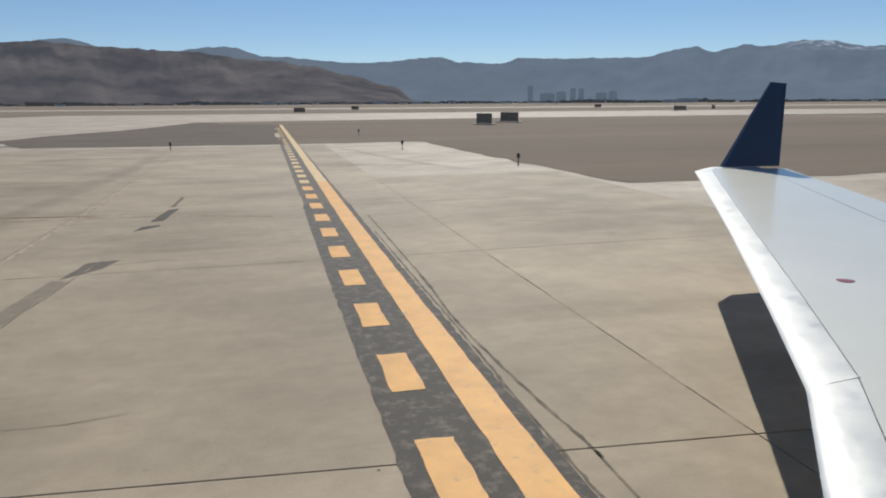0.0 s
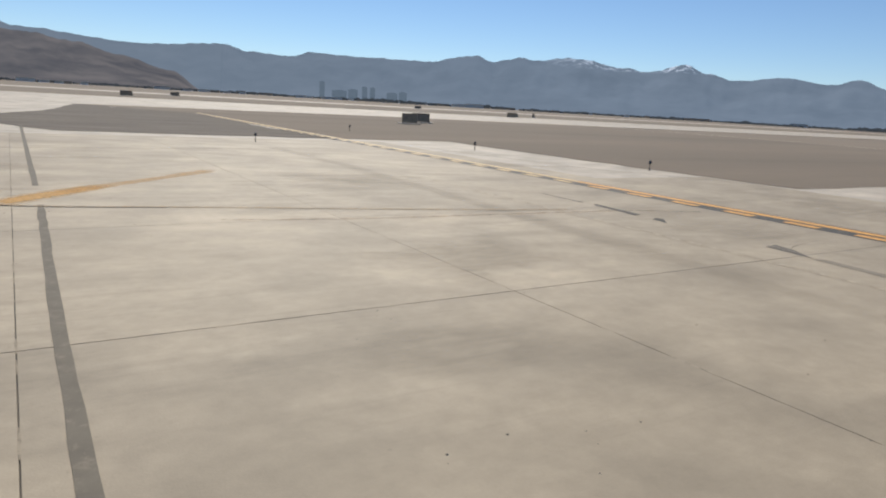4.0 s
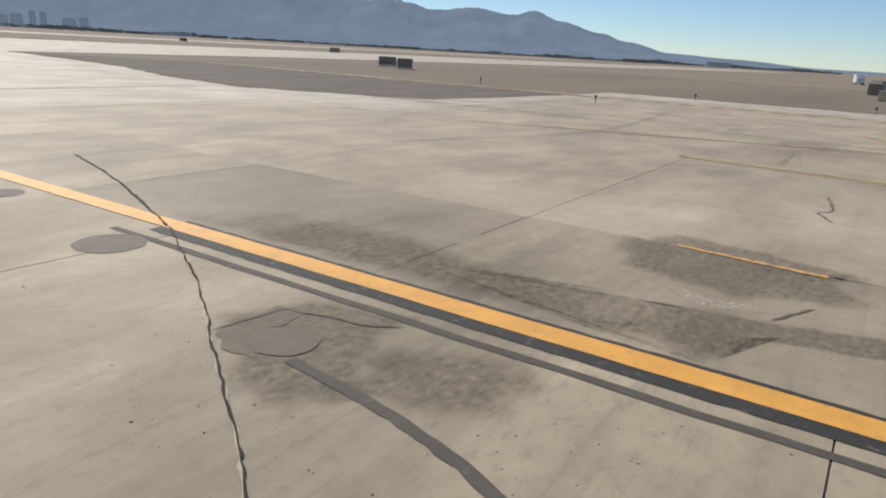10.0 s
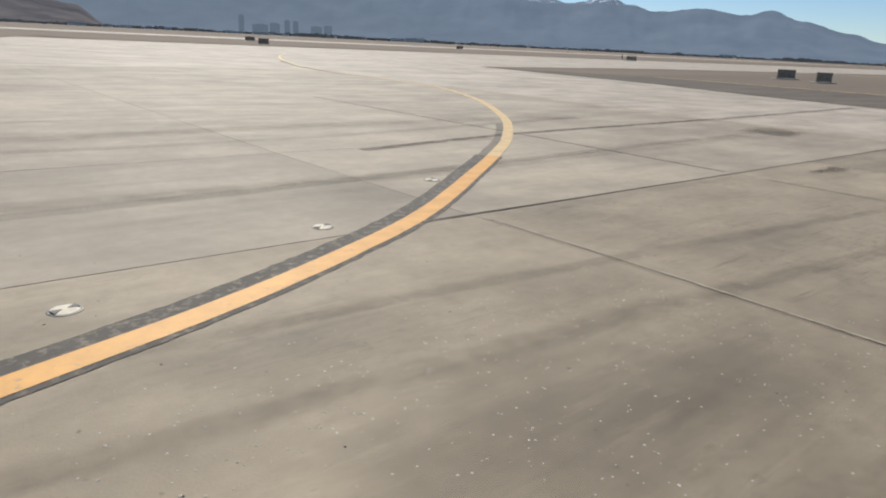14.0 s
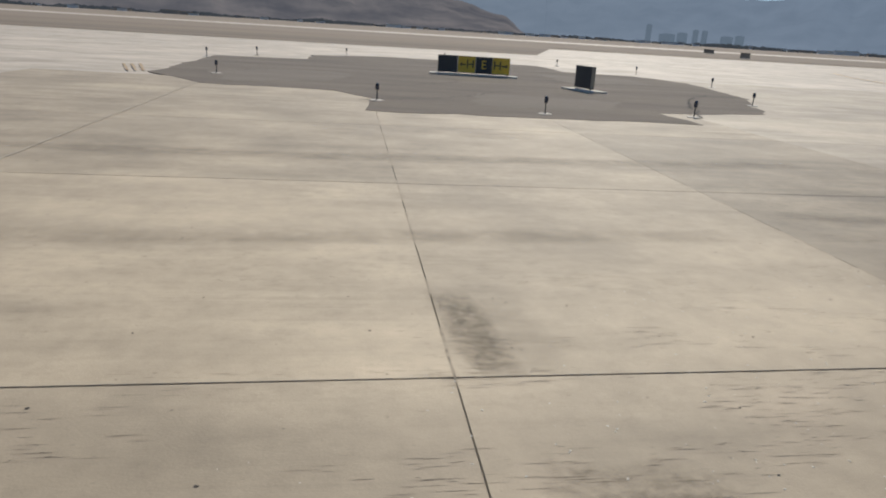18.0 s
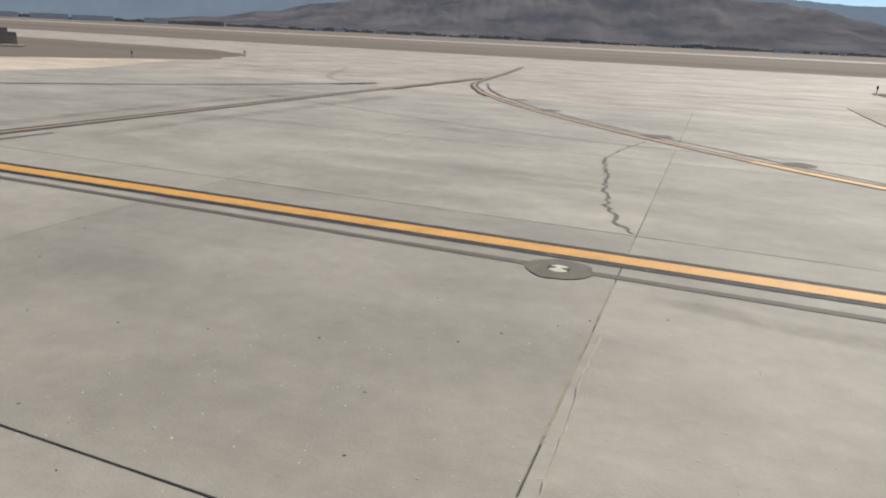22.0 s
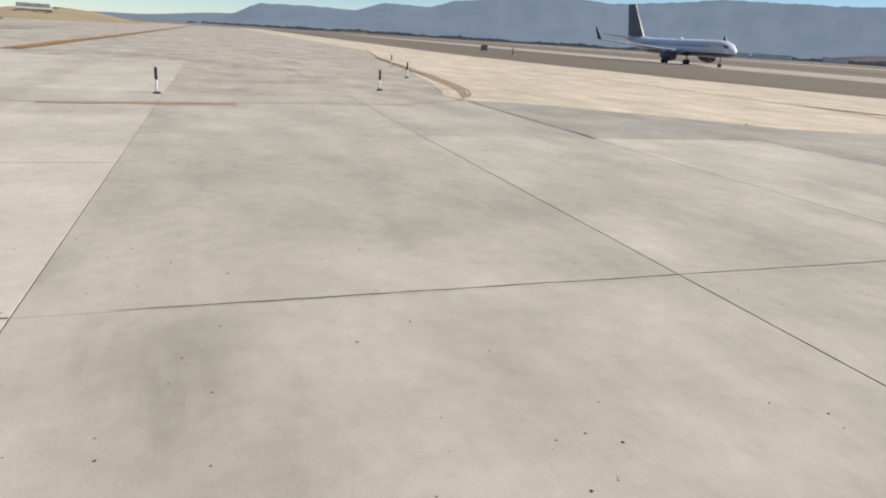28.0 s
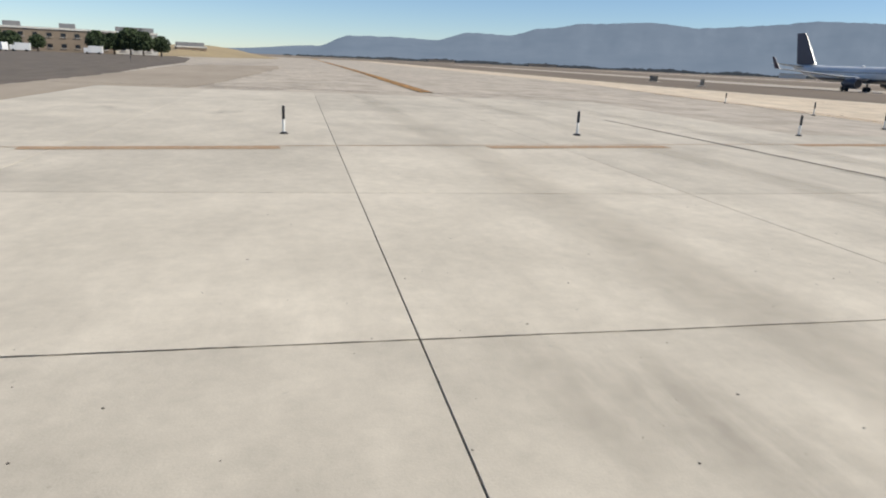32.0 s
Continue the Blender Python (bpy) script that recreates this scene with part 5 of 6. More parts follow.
grime([(-114.6, 27.7), (-115.0, 28.4), (-114.8, 28.8), (-114.3, 28.7)], BLEACHED, 0.15)
grime([(-90.0, 45.9), (-87.4, 46.0), (-87.3, 44.8), (-90.0, 44.6)], STAIN_FILM, 0.3)
lane([(-16.5, 19.8), (-15.7, 20.6), (-14.9, 21.5), (-13.8, 22.6)], 0.9, SPRAY, "sprayed_mark", "dense patch of sprayed orange paint on the concrete")
lane([(-15.2, 21.2), (-14.2, 22.3), (-12.2, 24.2), (-10.4, 26.1)], 0.75, SPRAY_THIN, "sprayed_mark", "patch of sprayed orange paint on the concrete")
for pts, w in (([(-91, 76), (-87, 80), (-82, 79), (-78, 84)], 0.05), ([(-84, 66), (-80, 69), (-77, 73), (-71, 75)], 0.05), ([(-72, 65), (-69, 72), (-66, 76)], 0.06), ([(-88, 90), (-84, 87), (-76, 90), (-70, 94)], 0.06), ([(-83, 72), (-79, 77), (-80, 81)], 0.04)):
    crack_line(pts, w, 0.016, None, "long crack in the island asphalt", 0.12, int(-pts[0][0] * 3))
for pts in ([(-89, 71), (-85, 74), (-84, 79), (-88, 80), (-91, 76)], [(-80, 66), (-75, 66), (-73, 70), (-79, 71)], [(-72, 80), (-66, 82), (-66, 88), (-72, 88)]):
    marking("tar_patch", rough_flat(pts, 0.0145, 0.35, 0.4), ASPHALT_PALE, "paler patch in the island asphalt", "repair patch")
# cable trench wandering along the worn curve, with mortar round its lights
marking("tar_strip", ribbon([(-115.3, 71.5), (-113.9, 67.6), (-112.1, 63.9), (-109.5, 59.8), (-107.6, 57.4), (-105.5, 55.1), (-104.2, 53.9), (-102.5, 52.4), (-101.3, 51.2), (-100.1, 50.2),
                             (-99.4, 49.6), (-98.7, 49.1), (-98.2, 48.8), (-97.6, 48.5), (-97.15, 48.4)], 0.1, Z1, 0.15, 0.08), TAR, "wandering tar strip beside a worn taxiway line", "repair patch")
for a, b in (((-95.3, 78.2), (-93.9, 74.1)), ((-95.0, 78.5), (-93.6, 74.2)), ((-94.7, 78.8), (-93.3, 74.3))):
    marking("old_line", ribbon([a, b], 0.12, Z1, 0.3, 0.03), DULL_YELLOW, "short faded orange line beside the island")
for x, y, r in ((-111.0, 62.6, 0.4), (-108.8, 59.2, 0.4), (-104.6, 54.3, 0.45), (-101.2, 51.4, 0.42), (-97.75, 48.75, 0.5)):
    marking("tar_patch", blob(x, y, r, r * 0.8, Z1 + 0.001, 0.7, 0.25, x), GROUT, "grey mortar collar beside a worn line", "repair patch")
for pts, w in (([(-96.7, 43.35), (-95.82, 43.46), (-95.32, 43.47)], 0.012), ([(-94.8, 43.6), (-94.5, 43.68)], 0.014), ([(-94.3, 43.55), (-93.4, 43.7)], 0.01), ([(-98.23, 46.56), (-97.85, 46.87), (-97.2, 47.33)], 0.02),
               ([(-98.46, 49.58), (-97.1, 49.55)], 0.02), ([(-97.05, 60.43), (-95.1, 60.5)], 0.04), ([(-97.1, 46.56), (-95.9, 46.62)], 0.016), ([(-94.4, 46.45), (-92.6, 46.55)], 0.016),
               ([(-110.73, 37.5), (-110.71, 36.45)], 0.007), ([(-110.7, 35.1), (-110.69, 34.5)], 0.007)):
    crack_line(pts, w, Z1, None, "short dark crack in a slab", 0.02, int(pts[0][1] * 31))
rng = random.Random(11)


def stain(x, y, rx, ry, material, turn=0.0):
    bm = bmesh.new()
    f = bm.faces.new([bm.verts.new((math.cos(2 * math.pi * k / 24), math.sin(2 * math.pi * k / 24), 0)) for k in range(24)])
    ob = setting("stain", bm, material, "weathered stain on the concrete pavement", "stain")
    ob.matrix_world = Matrix.LocRotScale((x, y, STAIN_Z.pop(0)), Euler((0, 0, turn)), (rx, ry, 1))
    return ob


for x, y, rx, ry, mat, tn in ((-36.8, 28.5, 2.2, 3.0, STAIN_SOFT, 0), (-40.3, 51.0, 2.2, 1.4, STAIN_DARK, 0), (-47.2, 46.2, 1.4, 0.5, STAIN_DARK, 0), (-120.8, 33.2, 2.8, 1.5, STAIN_SOFT, 0.9), (-82.9, 47.6, 0.6, 1.5, STAIN_SOFT, 0.1), 
                              (-82.6, 45.0, 1.0, 1.3, STAIN_DARK, 0), (-52.5, 41.0, 3.5, 1.4, STAIN_SOFT, 0.1), (-61.3, 42.4, 4.4, 2.0, STAIN_SOFT, 0.2), (-60.2, 41.6, 3.0, 1.6, STAIN_SOFT, 0.4),
                              (-121, 37.0, 7, 2.2, STAIN_SOFT, 0.5),
                              (-122.0, 27.0, 3.2, 2.6, STAIN_SOFT, 0.5), (-107, 46, 6, 2.4, STAIN_SOFT, 0.2), (-130, 46, 9, 3, STAIN_SOFT, 0.4), (-66.5, 47.6, 4, 2.5, STAIN_SOFT, 0.2), (-57.5, 36.8, 1.4, 0.8, STAIN_DARK, 0.1), (-20, 36, 4, 1.5, STAIN_SOFT, 0.3),
                              (-7.0, 22, 4, 2.5, STAIN_SOFT, 0.2), (-1.5, 14, 2.6, 4, STAIN_SOFT, 0.1), (6, 14, 3.2, 4.4, STAIN_SOFT, 0.3)):
    stain(x, y, rx, ry, mat, tn)
laid = []
for u0, u1, v0, v1, count in ((-36, 3, 5, 32, 10), (-96, -62, 38, 60, 8), (-112, -98, 30, 54, 6), (-150, -119, -26, 6, 8)):
    for _ in range(count):
        s = rng.uniform(0.8, 2.6)
        x, y, long = rng.uniform(u0, u1), rng.uniform(v0, v1), s * rng.uniform(1.0, 1.8)
        if all(math.hypot(x - a, y - c) > long + d for a, c, d in laid):
            laid.append((x, y, long))
            stain(x, y, long, s * rng.uniform(0.5, 0.8), STAIN_SOFT, rng.uniform(-0.3, 0.5))


def broken_joint(along_u, at, lo, hi, share, seed, wide=0.014):
    """Stretches of a joint that are filled level with dust and grout."""
    rg = random.Random(seed)
    bm = bmesh.new()
    t = lo
    while t < hi:
        n = rg.uniform(0.15, 1.6) * share * 2
        k = max(2, int(n / 0.12))
        prev = None
        for i in range(k + 1):
            q, w = t + n * i / k, wide * rg.uniform(0.5, 1.1) * (0.3 if i in (0, k) else 1.0)
            o = at + rg.uniform(-0.003, 0.003)
            pair = [bm.verts.new((q, o - w, 0.001)), bm.verts.new((q, o + w, 0.001))] if along_u else [bm.verts.new((o + w, q, 0.001)), bm.verts.new((o - w, q, 0.001))]
            if prev:
                bm.faces.new((prev[0], pair[0], pair[1], prev[1]))
            prev = pair
        t += n + rg.uniform(0.1, 1.4) * (1 - share) * 2
    return setting("joint_filler", bm, FILLER, "dusty filler in a pavement joint", "joint")


FILLER = paint("dusty_joint_filler", (0.36, 0.30, 0.22), (0.20, 0.165, 0.12), (0.48, 0.62), 0.9)
for k, (v, lo, hi, share) in enumerate(((10.78, -30, 3, 0.12), (16.83, -36, 3, 0.2), (22.98, -38, 0, 0.12), (29.27, -38, -4, 0.25), (35.5, -38, -4, 0.3),
                                       (39.65, -97, -39, 0.1), (32.17, -60, -39, 0.15), (43.2, -130, -98, 0.2), (-2.5, -166, -118, 0.35), (-9.4, -166, -118, 0.35))):
    broken_joint(True, v, lo, hi, share, 60 + k)
for k, (u, lo, hi, share) in enumerate(((3.5, -1, 42, 0.6), (-4.3, -1, 42, 0.7), (-10.1, 3, 42, 0.35), (-16.0, 3, 42, 0.3), (-21.95, 8, 42, 0.35), (-27.8, 8, 42, 0.15), (-34.1, 14, 42, 0.15), (-49.95, 30, 60, 0.6),
                                        (-57.65, 34, 46, 0.6), (-65.0, 36, 60, 0.55), (-72.1, 36, 60, 0.5), (-78.16, 36, 60, 0.55), (-83.55, 36, 62, 0.5), (-97.15, 38, 70, 0.8), (-103.95, 33, 56, 0.72), (-110.7, 26, 56, 0.82))):
    broken_joint(False, u, lo, hi, share, 90 + k)
GROOVE = plain("worn_groove", (0.2, 0.163, 0.118), 0.95, 0, 0.2, 3.0, 0)
groove = bmesh.new()
for k in range(14000):
    x, y, n = rng.uniform(-98, -80), 42.6 + 4.4 * rng.random() ** 1.3, rng.uniform(0.04, 0.34)
    if k > 4000:
        x, y, n = rng.uniform(-78, -72.3), rng.uniform(44.5, 57), rng.uniform(0.1, 0.6)
    if k > 8500:
        x, y, n = rng.uniform(-84, -72), rng.uniform(42.8, 49.5), rng.uniform(0.05, 0.4)
    if k > 12000:
        x, y, n = rng.uniform(-57.5, -46), rng.uniform(41, 46.8), rng.uniform(0.1, 0.8)
    if noise.noise(Vector((x * 0.5, y * 2.2, 3.0))) < 0.0:
        continue
    w = rng.uniform(0.001, 0.003)
    groove.faces.new([groove.verts.new(p) for p in ((x, y - w * 0.4, 0.0015), (x + n * 0.5, y - w, 0.0015), (x + n, y, 0.0015), (x + n * 0.5, y + w, 0.0015))])
tagged(finish("surface_grooves", groove, GROOVE), "short thin dark grooves worn into the concrete", "groove", kind="stuff")
for pts in ([(-36.51, 22.79), (-36.44, 22.62)], [(-36.66, 22.75), (-36.58, 22.56)], [(-36.56, 22.77), (-36.53, 22.66)]):
    crack_line(pts, 0.014, Z1, None, "dark ridge of a small spalled mark", 0.012, 77)
grime([(-36.7, 22.85), (-36.42, 22.7), (-36.4, 22.55), (-36.7, 22.6)], None, 0.05)


def scatter(name, spans, count, sizes, material, label):
    bm = bmesh.new()
    for _ in range(count):
        u0, u1, v0, v1 = rng.choice(spans)
        x, y, s = rng.uniform(u0, u1), rng.uniform(v0, v1), rng.uniform(*sizes)
        k, ph = rng.randint(5, 7), rng.uniform(0, 6.28)
        ring = []
        for i in range(k):
            a, q = ph + 2 * math.pi * i / k, s * rng.uniform(0.6, 1.3)
            ring.append(bm.verts.new((x + q * math.cos(a), y + q * math.sin(a), 0.002)))
        top = bm.verts.new((x, y, 0.002 + s * 0.35))
        for i in range(k):
            bm.faces.new((ring[i], ring[(i + 1) % k], top))
    return tagged(finish(name, bm, material), label, "gravel", kind="stuff")


PEBBLE_DARK = plain("dark_popout", (0.075, 0.065, 0.055), 0.9, 0, 0.2, 3.0, 0)
PEBBLE_PALE = plain("pale_chip", (0.62, 0.57, 0.48), 0.8, 0, 0.2, 3.0, 0)
scatter("dark_popouts", [(-36, 2, 2, 24), (-60, -36, 20, 46), (-98, -60, 38, 52), (-130, -98, 18, 42), (-118, -104, 22, 40), (-140, -118, -26, 18), (-126, -118, -20, 14)], 1900, (0.006, 0.016), PEBBLE_DARK, "small dark popouts and pebbles on the concrete")
scatter("pale_chips", [(-54, -49.8, 33.6, 37.2), (-55, -50, 36, 39.5), (-54, -49.8, 34, 37.2), (-84, -72, 43, 47), (-65, -57, 40, 44.6), (-64, -58, 41, 44), (-82, -76, 44, 49), (-97.5, -92, 41.8, 46), (-97, -93, 42, 44.5), (-52, -48, 33, 38), (-60, -46, 34, 41), (-66, -56, 38, 45), (-90, -66, 39, 46), (-108, -100, 36, 40), (-117, -112, 26, 32), (-128, -112, -24, 10)], 5200, (0.004, 0.012), PEBBLE_PALE, "small pale stone chips on the concrete")
scatter("surface_popouts", [(-54, -49.8, 33.6, 37.2), (-52, -49.6, 34.6, 36.6), (-37.8, -33.2, 23.2, 28.2), (-36.4, -34.2, 21, 23), (-41.5, -38.6, 25.5, 30), (-122.9, -120.4, 12.6, 14.0)], 950, (0.003, 0.011), PEBBLE_DARK, "dark popouts where the surface has broken up")

# ---- guidance signs, marker posts ----
SIGN_BLACK = plain("black_sign_face", (0.018, 0.018, 0.02), 0.4, 0, 0.1, 3.0, 0)
SIGN_YELLOW = plain("yellow_sign_face", (0.72, 0.44, 0.03), 0.4, 0, 0.08, 3.0, 0)
SIGN_BACK = plain("grey_sign_back", (0.31, 0.255, 0.19), 0.6, 0.2, 0.2, 2.0)
PLINTH = plain("pale_sign_plinth", (0.55, 0.51, 0.44), 0.9, 0, 0.12, 2.0)
POST_BLACK = plain("black_post_plastic", (0.02, 0.02, 0.022), 0.5, 0, 0.1, 4.0, 0)
POST_WHITE = plain("white_post_sleeve", (0.75, 0.74, 0.70), 0.5, 0, 0.1, 4.0, 0)
LAMP_BLUE = plain("blue_lamp_glass", (0.012, 0.018, 0.04), 0.2, 0, 0.1, 4.0, 0)


def lettering(parent, text, x, z, size, material, y=-0.125):
    cu = bpy.data.curves.new("lettering", "FONT")
    cu.body, cu.size, cu.extrude, cu.align_x, cu.align_y = text, size, 0.004, "CENTER", "CENTER"
    ob = new("lettering", cu)
    dg = bpy.context.evaluated_depsgraph_get()
    me = bpy.data.meshes.new_from_object(ob.evaluated_get(dg))
    bpy.data.objects.remove(ob)
    me.materials.clear()
    me.materials.append(material)
    o = new("lettering", me)
    o.parent = parent
    o.matrix_basis = pose(x, y, z, 90, 0, 0)
    return o


def arrow(parent, x, z, size, way, material, y=-0.125):
    s = size / 2
    pts = [(-s, 0), (-s * 0.2, s * 0.62), (-s * 0.2, s * 0.2), (s, s * 0.2), (s, -s * 0.2), (-s * 0.2, -s * 0.2), (-s * 0.2, -s * 0.62)]
    bm = bmesh.new()
    f = bm.faces.new([bm.verts.new((x + way * a, y, z + b)) for a, b in pts])
    bmesh.ops.extrude_face_region(bm, geom=[f])
    bmesh.ops.translate(bm, vec=(0, 0.006, 0), verts=bm.verts[-7:])
    return part("arrow", bm, material, parent)


def guidance_sign(x, y, turn, panels, height=0.92, label="", lift=0.14):
    """panels: (width, face material, text, arrow way)."""
    total = sum(p[0] for p in panels)
    e = tagged(empty("guidance_sign", x, y, 0.015, turn), label, "airport sign", group="guidance signs")
    part("plinth", box(0, 0, 0.04, total + 0.9, 1.1, 0.08, 0.01), PLINTH, e, "pale concrete plinth")
    at = -total / 2
    for w, face, text, way in panels:
        cx = at + w / 2
        part("cabinet", box(cx, 0, lift + height / 2, w - 0.02, 0.22, height, 0.012), SIGN_BACK, e)
        fp = part("face", box(cx, -0.113, lift + height / 2, w - 0.06, 0.012, height - 0.06, 0.004), face, e)
        ink = SIGN_YELLOW if face is SIGN_BLACK else SIGN_BLACK
        if text:
            lettering(e, text, cx + (0.0 if not way else -way * w * 0.2), lift + height / 2, height * 0.72, ink)
        if way:
            arrow(e, cx + way * w * 0.22, lift + height / 2, w * 0.36, -way, ink)
        for s in (-1, 1):
            part("leg", box(cx + s * (w / 2 - 0.12), 0, lift / 2 + 0.06, 0.06, 0.06, lift), STEEL, e)
        at += w
    return e


guidance_sign(-77.2, 82.3, -6, [(1.15, SIGN_BLACK, "", 0), (1.05, SIGN_YELLOW, "H", -1), (0.95, SIGN_BLACK, "E", 0), (1.05, SIGN_YELLOW, "H", 1)], 0.95,
              "airport direction sign with black and yellow panels on a pale plinth")
guidance_sign(-73.0, 74.9, -75, [(1.4, SIGN_BLACK, "", 0)], 1.05, "dark airport sign seen edge-on on a pale plinth")
guidance_sign(24.75, 75.7, -40, [(1.9, SIGN_BACK, "", 0)], 1.1, "dark back of an airport guidance sign")
guidance_sign(30.5, 82.9, -40, [(2.4, SIGN_BACK, "", 0)], 1.1, "dark back of an airport guidance sign")
guidance_sign(-172.4, 84.2, 62, [(2.2, SIGN_BACK, "", 0)], 1.1, "dark back of an airport guidance sign on the infield")
guidance_sign(-159.7, 75.0, 62, [(3.0, SIGN_BACK, "", 0)], 1.0, "brown-grey back of an airport guidance sign on the infield")


def edge_marker(x, y, z=0.0, h=0.62, pad=False):
    e = tagged(empty("edge_marker", x, y, z), "small dark taxiway edge marker on a thin stem", "marker post", group="edge markers")
    h *= 0.8
    if pad:
        part("pad", lathe([(0.24, -0.01), (0.24, 0.012), (0.2, 0.016)], 14), PLINTH, e, "pale round concrete pad")
    part("stem", lathe([(0.05, 0.0), (0.05, 0.02), (0.022, 0.03), (0.02, h * 0.62)], 10), POST_BLACK, e)
    part("lamp", lathe([(0.045, h * 0.62), (0.065, h * 0.66), (0.065, h * 0.92), (0.04, h)], 12), LAMP_BLUE, e, "dark blue lamp head")
    return e


for x, y in ((-93.2, 87.7), (-90.3, 74.8), (-90.8, 92.8), (-84.6, 99.6), (-83.4, 66.3), (-76.4, 101), (-66.4, 101.5), (-77.9, 64.4), (-62.0, 94.6), (-72.1, 65.4), (-61.9, 83), (-66.3, 71.2)):
    edge_marker(x, y, 0.01, 0.72, True)
edge_marker(-243.4, -44.9, -0.02, 1.5)
for x, y in ((7.3, 36.8), (9.9, 25.8), (7.3, 54.6), (-5.0, 39.5), (-141.5, 84), (-142, 72)):
    edge_marker(x, y, -0.02, 0.6)


def stake(x, y, h=0.9):
    e = tagged(empty("delineator_post", x, y, 0.0), "black and white delineator post on a round foot", "marker post", group="delineator posts")
    part("foot", lathe([(0.14, 0.0), (0.14, 0.03), (0.07, 0.06), (0.05, 0.07)], 18), POST_BLACK, e)
    part("lower_sleeve", lathe([(0.048, 0.06), (0.048, h * 0.52)], 14), POST_WHITE, e, "white lower sleeve")
    part("upper_sleeve", lathe([(0.05, h * 0.52), (0.05, h * 0.97), (0.03, h)], 14), POST_BLACK, e, "black upper sleeve")
    return e


for x, y in ((-143.5, 4.0), (-148.3, 13.1), (-141.7, -7.15), (-140.1, -17.95), (-158.3, 17.1), (-172.0, 19.5)):
    stake(x, y)

# ---- the wing of the aircraft, standing where the way begins ----
WING_WHITE = plain("white_wing_paint", (0.76, 0.765, 0.68), 0.35, 0, 0.05, 0.8, 0)
gloss = WING_WHITE.node_tree.nodes["Principled BSDF"].inputs
gloss["Coat Weight"].default_value, gloss["Coat Roughness"].default_value = 0.38, 0.04


def worn_metal(name, color):
    """Bare sheet metal with dull and bright patches, scratches and shallow dents."""
    m, n, l, b = base_material(name, 0.4, 0.45)
    p = n.new("ShaderNodeTexCoord").outputs["Object"]
    patch = ramp_of(n, l, noise_of(n, l, p, 2.2, 6, 0.65), 0.35, 0.65)
    l.new(blend(n, l, patch, color, tuple(v * 0.86 for v in color)), b.inputs["Base Color"])
    r = n.new("ShaderNodeMapRange")
    r.inputs["To Min"].default_value, r.inputs["To Max"].default_value = 0.38, 0.55
    l.new(ramp_of(n, l, noise_of(n, l, p, 5.0, 7, 0.7, (1, 1, 2)), 0.36, 0.62), r.inputs["Value"])
    l.new(r.outputs[0], b.inputs["Roughness"])
    dent = n.new("ShaderNodeMath")
    dent.operation = "MULTIPLY_ADD"
    dent.inputs[1].default_value = 0.12
    l.new(noise_of(n, l, p, 26.0, 2, 0.5), dent.inputs[0])
    l.new(noise_of(n, l, p, 4.0, 3, 0.5), dent.inputs[2])
    relief(n, l, b, dent.outputs[0], 0.16, 0.03)
    return m


BARE_METAL = worn_metal("worn_leading_edge_metal", (0.50, 0.52, 0.525))
NAVY = plain("navy_blue_paint", (0.012, 0.028, 0.075), 0.3, 0, 0.08, 1.5, 0.02)
RUBBER = plain("tyre_rubber", (0.02, 0.02, 0.02), 0.8, 0, 0.1, 5.0)
RED = plain("red_ring_paint", (0.26, 0.06, 0.07), 0.4, 0, 0.1, 5.0, 0)
wing = tagged(empty("aircraft_wing", 0, 0, 0.0, 87.37), "white swept aircraft wing with polished leading edge and navy winglet", "aircraft wing")
# local axes: x to the wingtip... y ahead along the aircraft
STATIONS = [(0.5, -0.75, 4.8, 1.06, 0.32), (1.72, -1.67, 3.5, 1.16, 0.28), (2.4, -2.16, 3.05, 1.215, 0.25), (3.4, -2.72, 2.78, 1.26, 0.22), (5.21, -3.7, 2.25, 1.35, 0.17),
            (8.65, -5.51, 1.5, 1.50, 0.10), (8.95, -5.9, 1.18, 1.515, 0.06)]
EDGE = [0.085, 0.085, 0.085, 0.088, 0.095, 0.17, 0.26]


def wing_section(st, lo, hi, n=10):
    """Points round a section from chord fraction lo to hi, above and below."""
    lat, le, chord, z, th = st
    up, down = [], []
    for k in range(n + 1):
        s = lo + (hi - lo) * k / n
        t = th * 2.4 * (0.55 * math.sqrt(max(s, 0)) - 0.35 * s - 0.2 * s * s * s)
        up.append((lat, le - s * chord, z + 0.62 * t))
        down.append((lat, le - s * chord, z - 0.38 * t - 0.0))
    return up + list(reversed(down))


def loft(loops, closed=True):
    bm = bmesh.new()
    rows = [[bm.verts.new(p) for p in lp] for lp in loops]
    n = len(rows[0])
    for a, b in zip(rows, rows[1:]):
        for k in range(n if closed else n - 1):
            j = (k + 1) % n
            bm.faces.new((a[k], b[k], b[j], a[j]))
    bm.faces.new(rows[0])
    bm.faces.new(list(reversed(rows[-1])))
    bmesh.ops.remove_doubles(bm, verts=bm.verts, dist=0.0005)
    bmesh.ops.recalc_face_normals(bm, faces=bm.faces)
    return bm


part("leading_edge", loft([wing_section(s, 0.0, e, 10) for s, e in zip(STATIONS, EDGE)]), BARE_METAL, wing, "polished bare metal leading edge", True)
part("wing_panel", loft([wing_section(s, e + 0.002, 0.70, 12) for s, e in zip(STATIONS, EDGE)]), WING_WHITE, wing, "glossy white upper wing skin", True)
part("aileron", loft([wing_section(s, 0.705, 1.0, 5) for s in STATIONS[4:6]]), WING_WHITE, wing, "white trailing edge flap", True)
part("flap", loft([wing_section(s, 0.705, 1.0, 5) for s in STATIONS[:5]]), WING_WHITE, wing, "white trailing edge flap", True)
wl = bmesh.new()
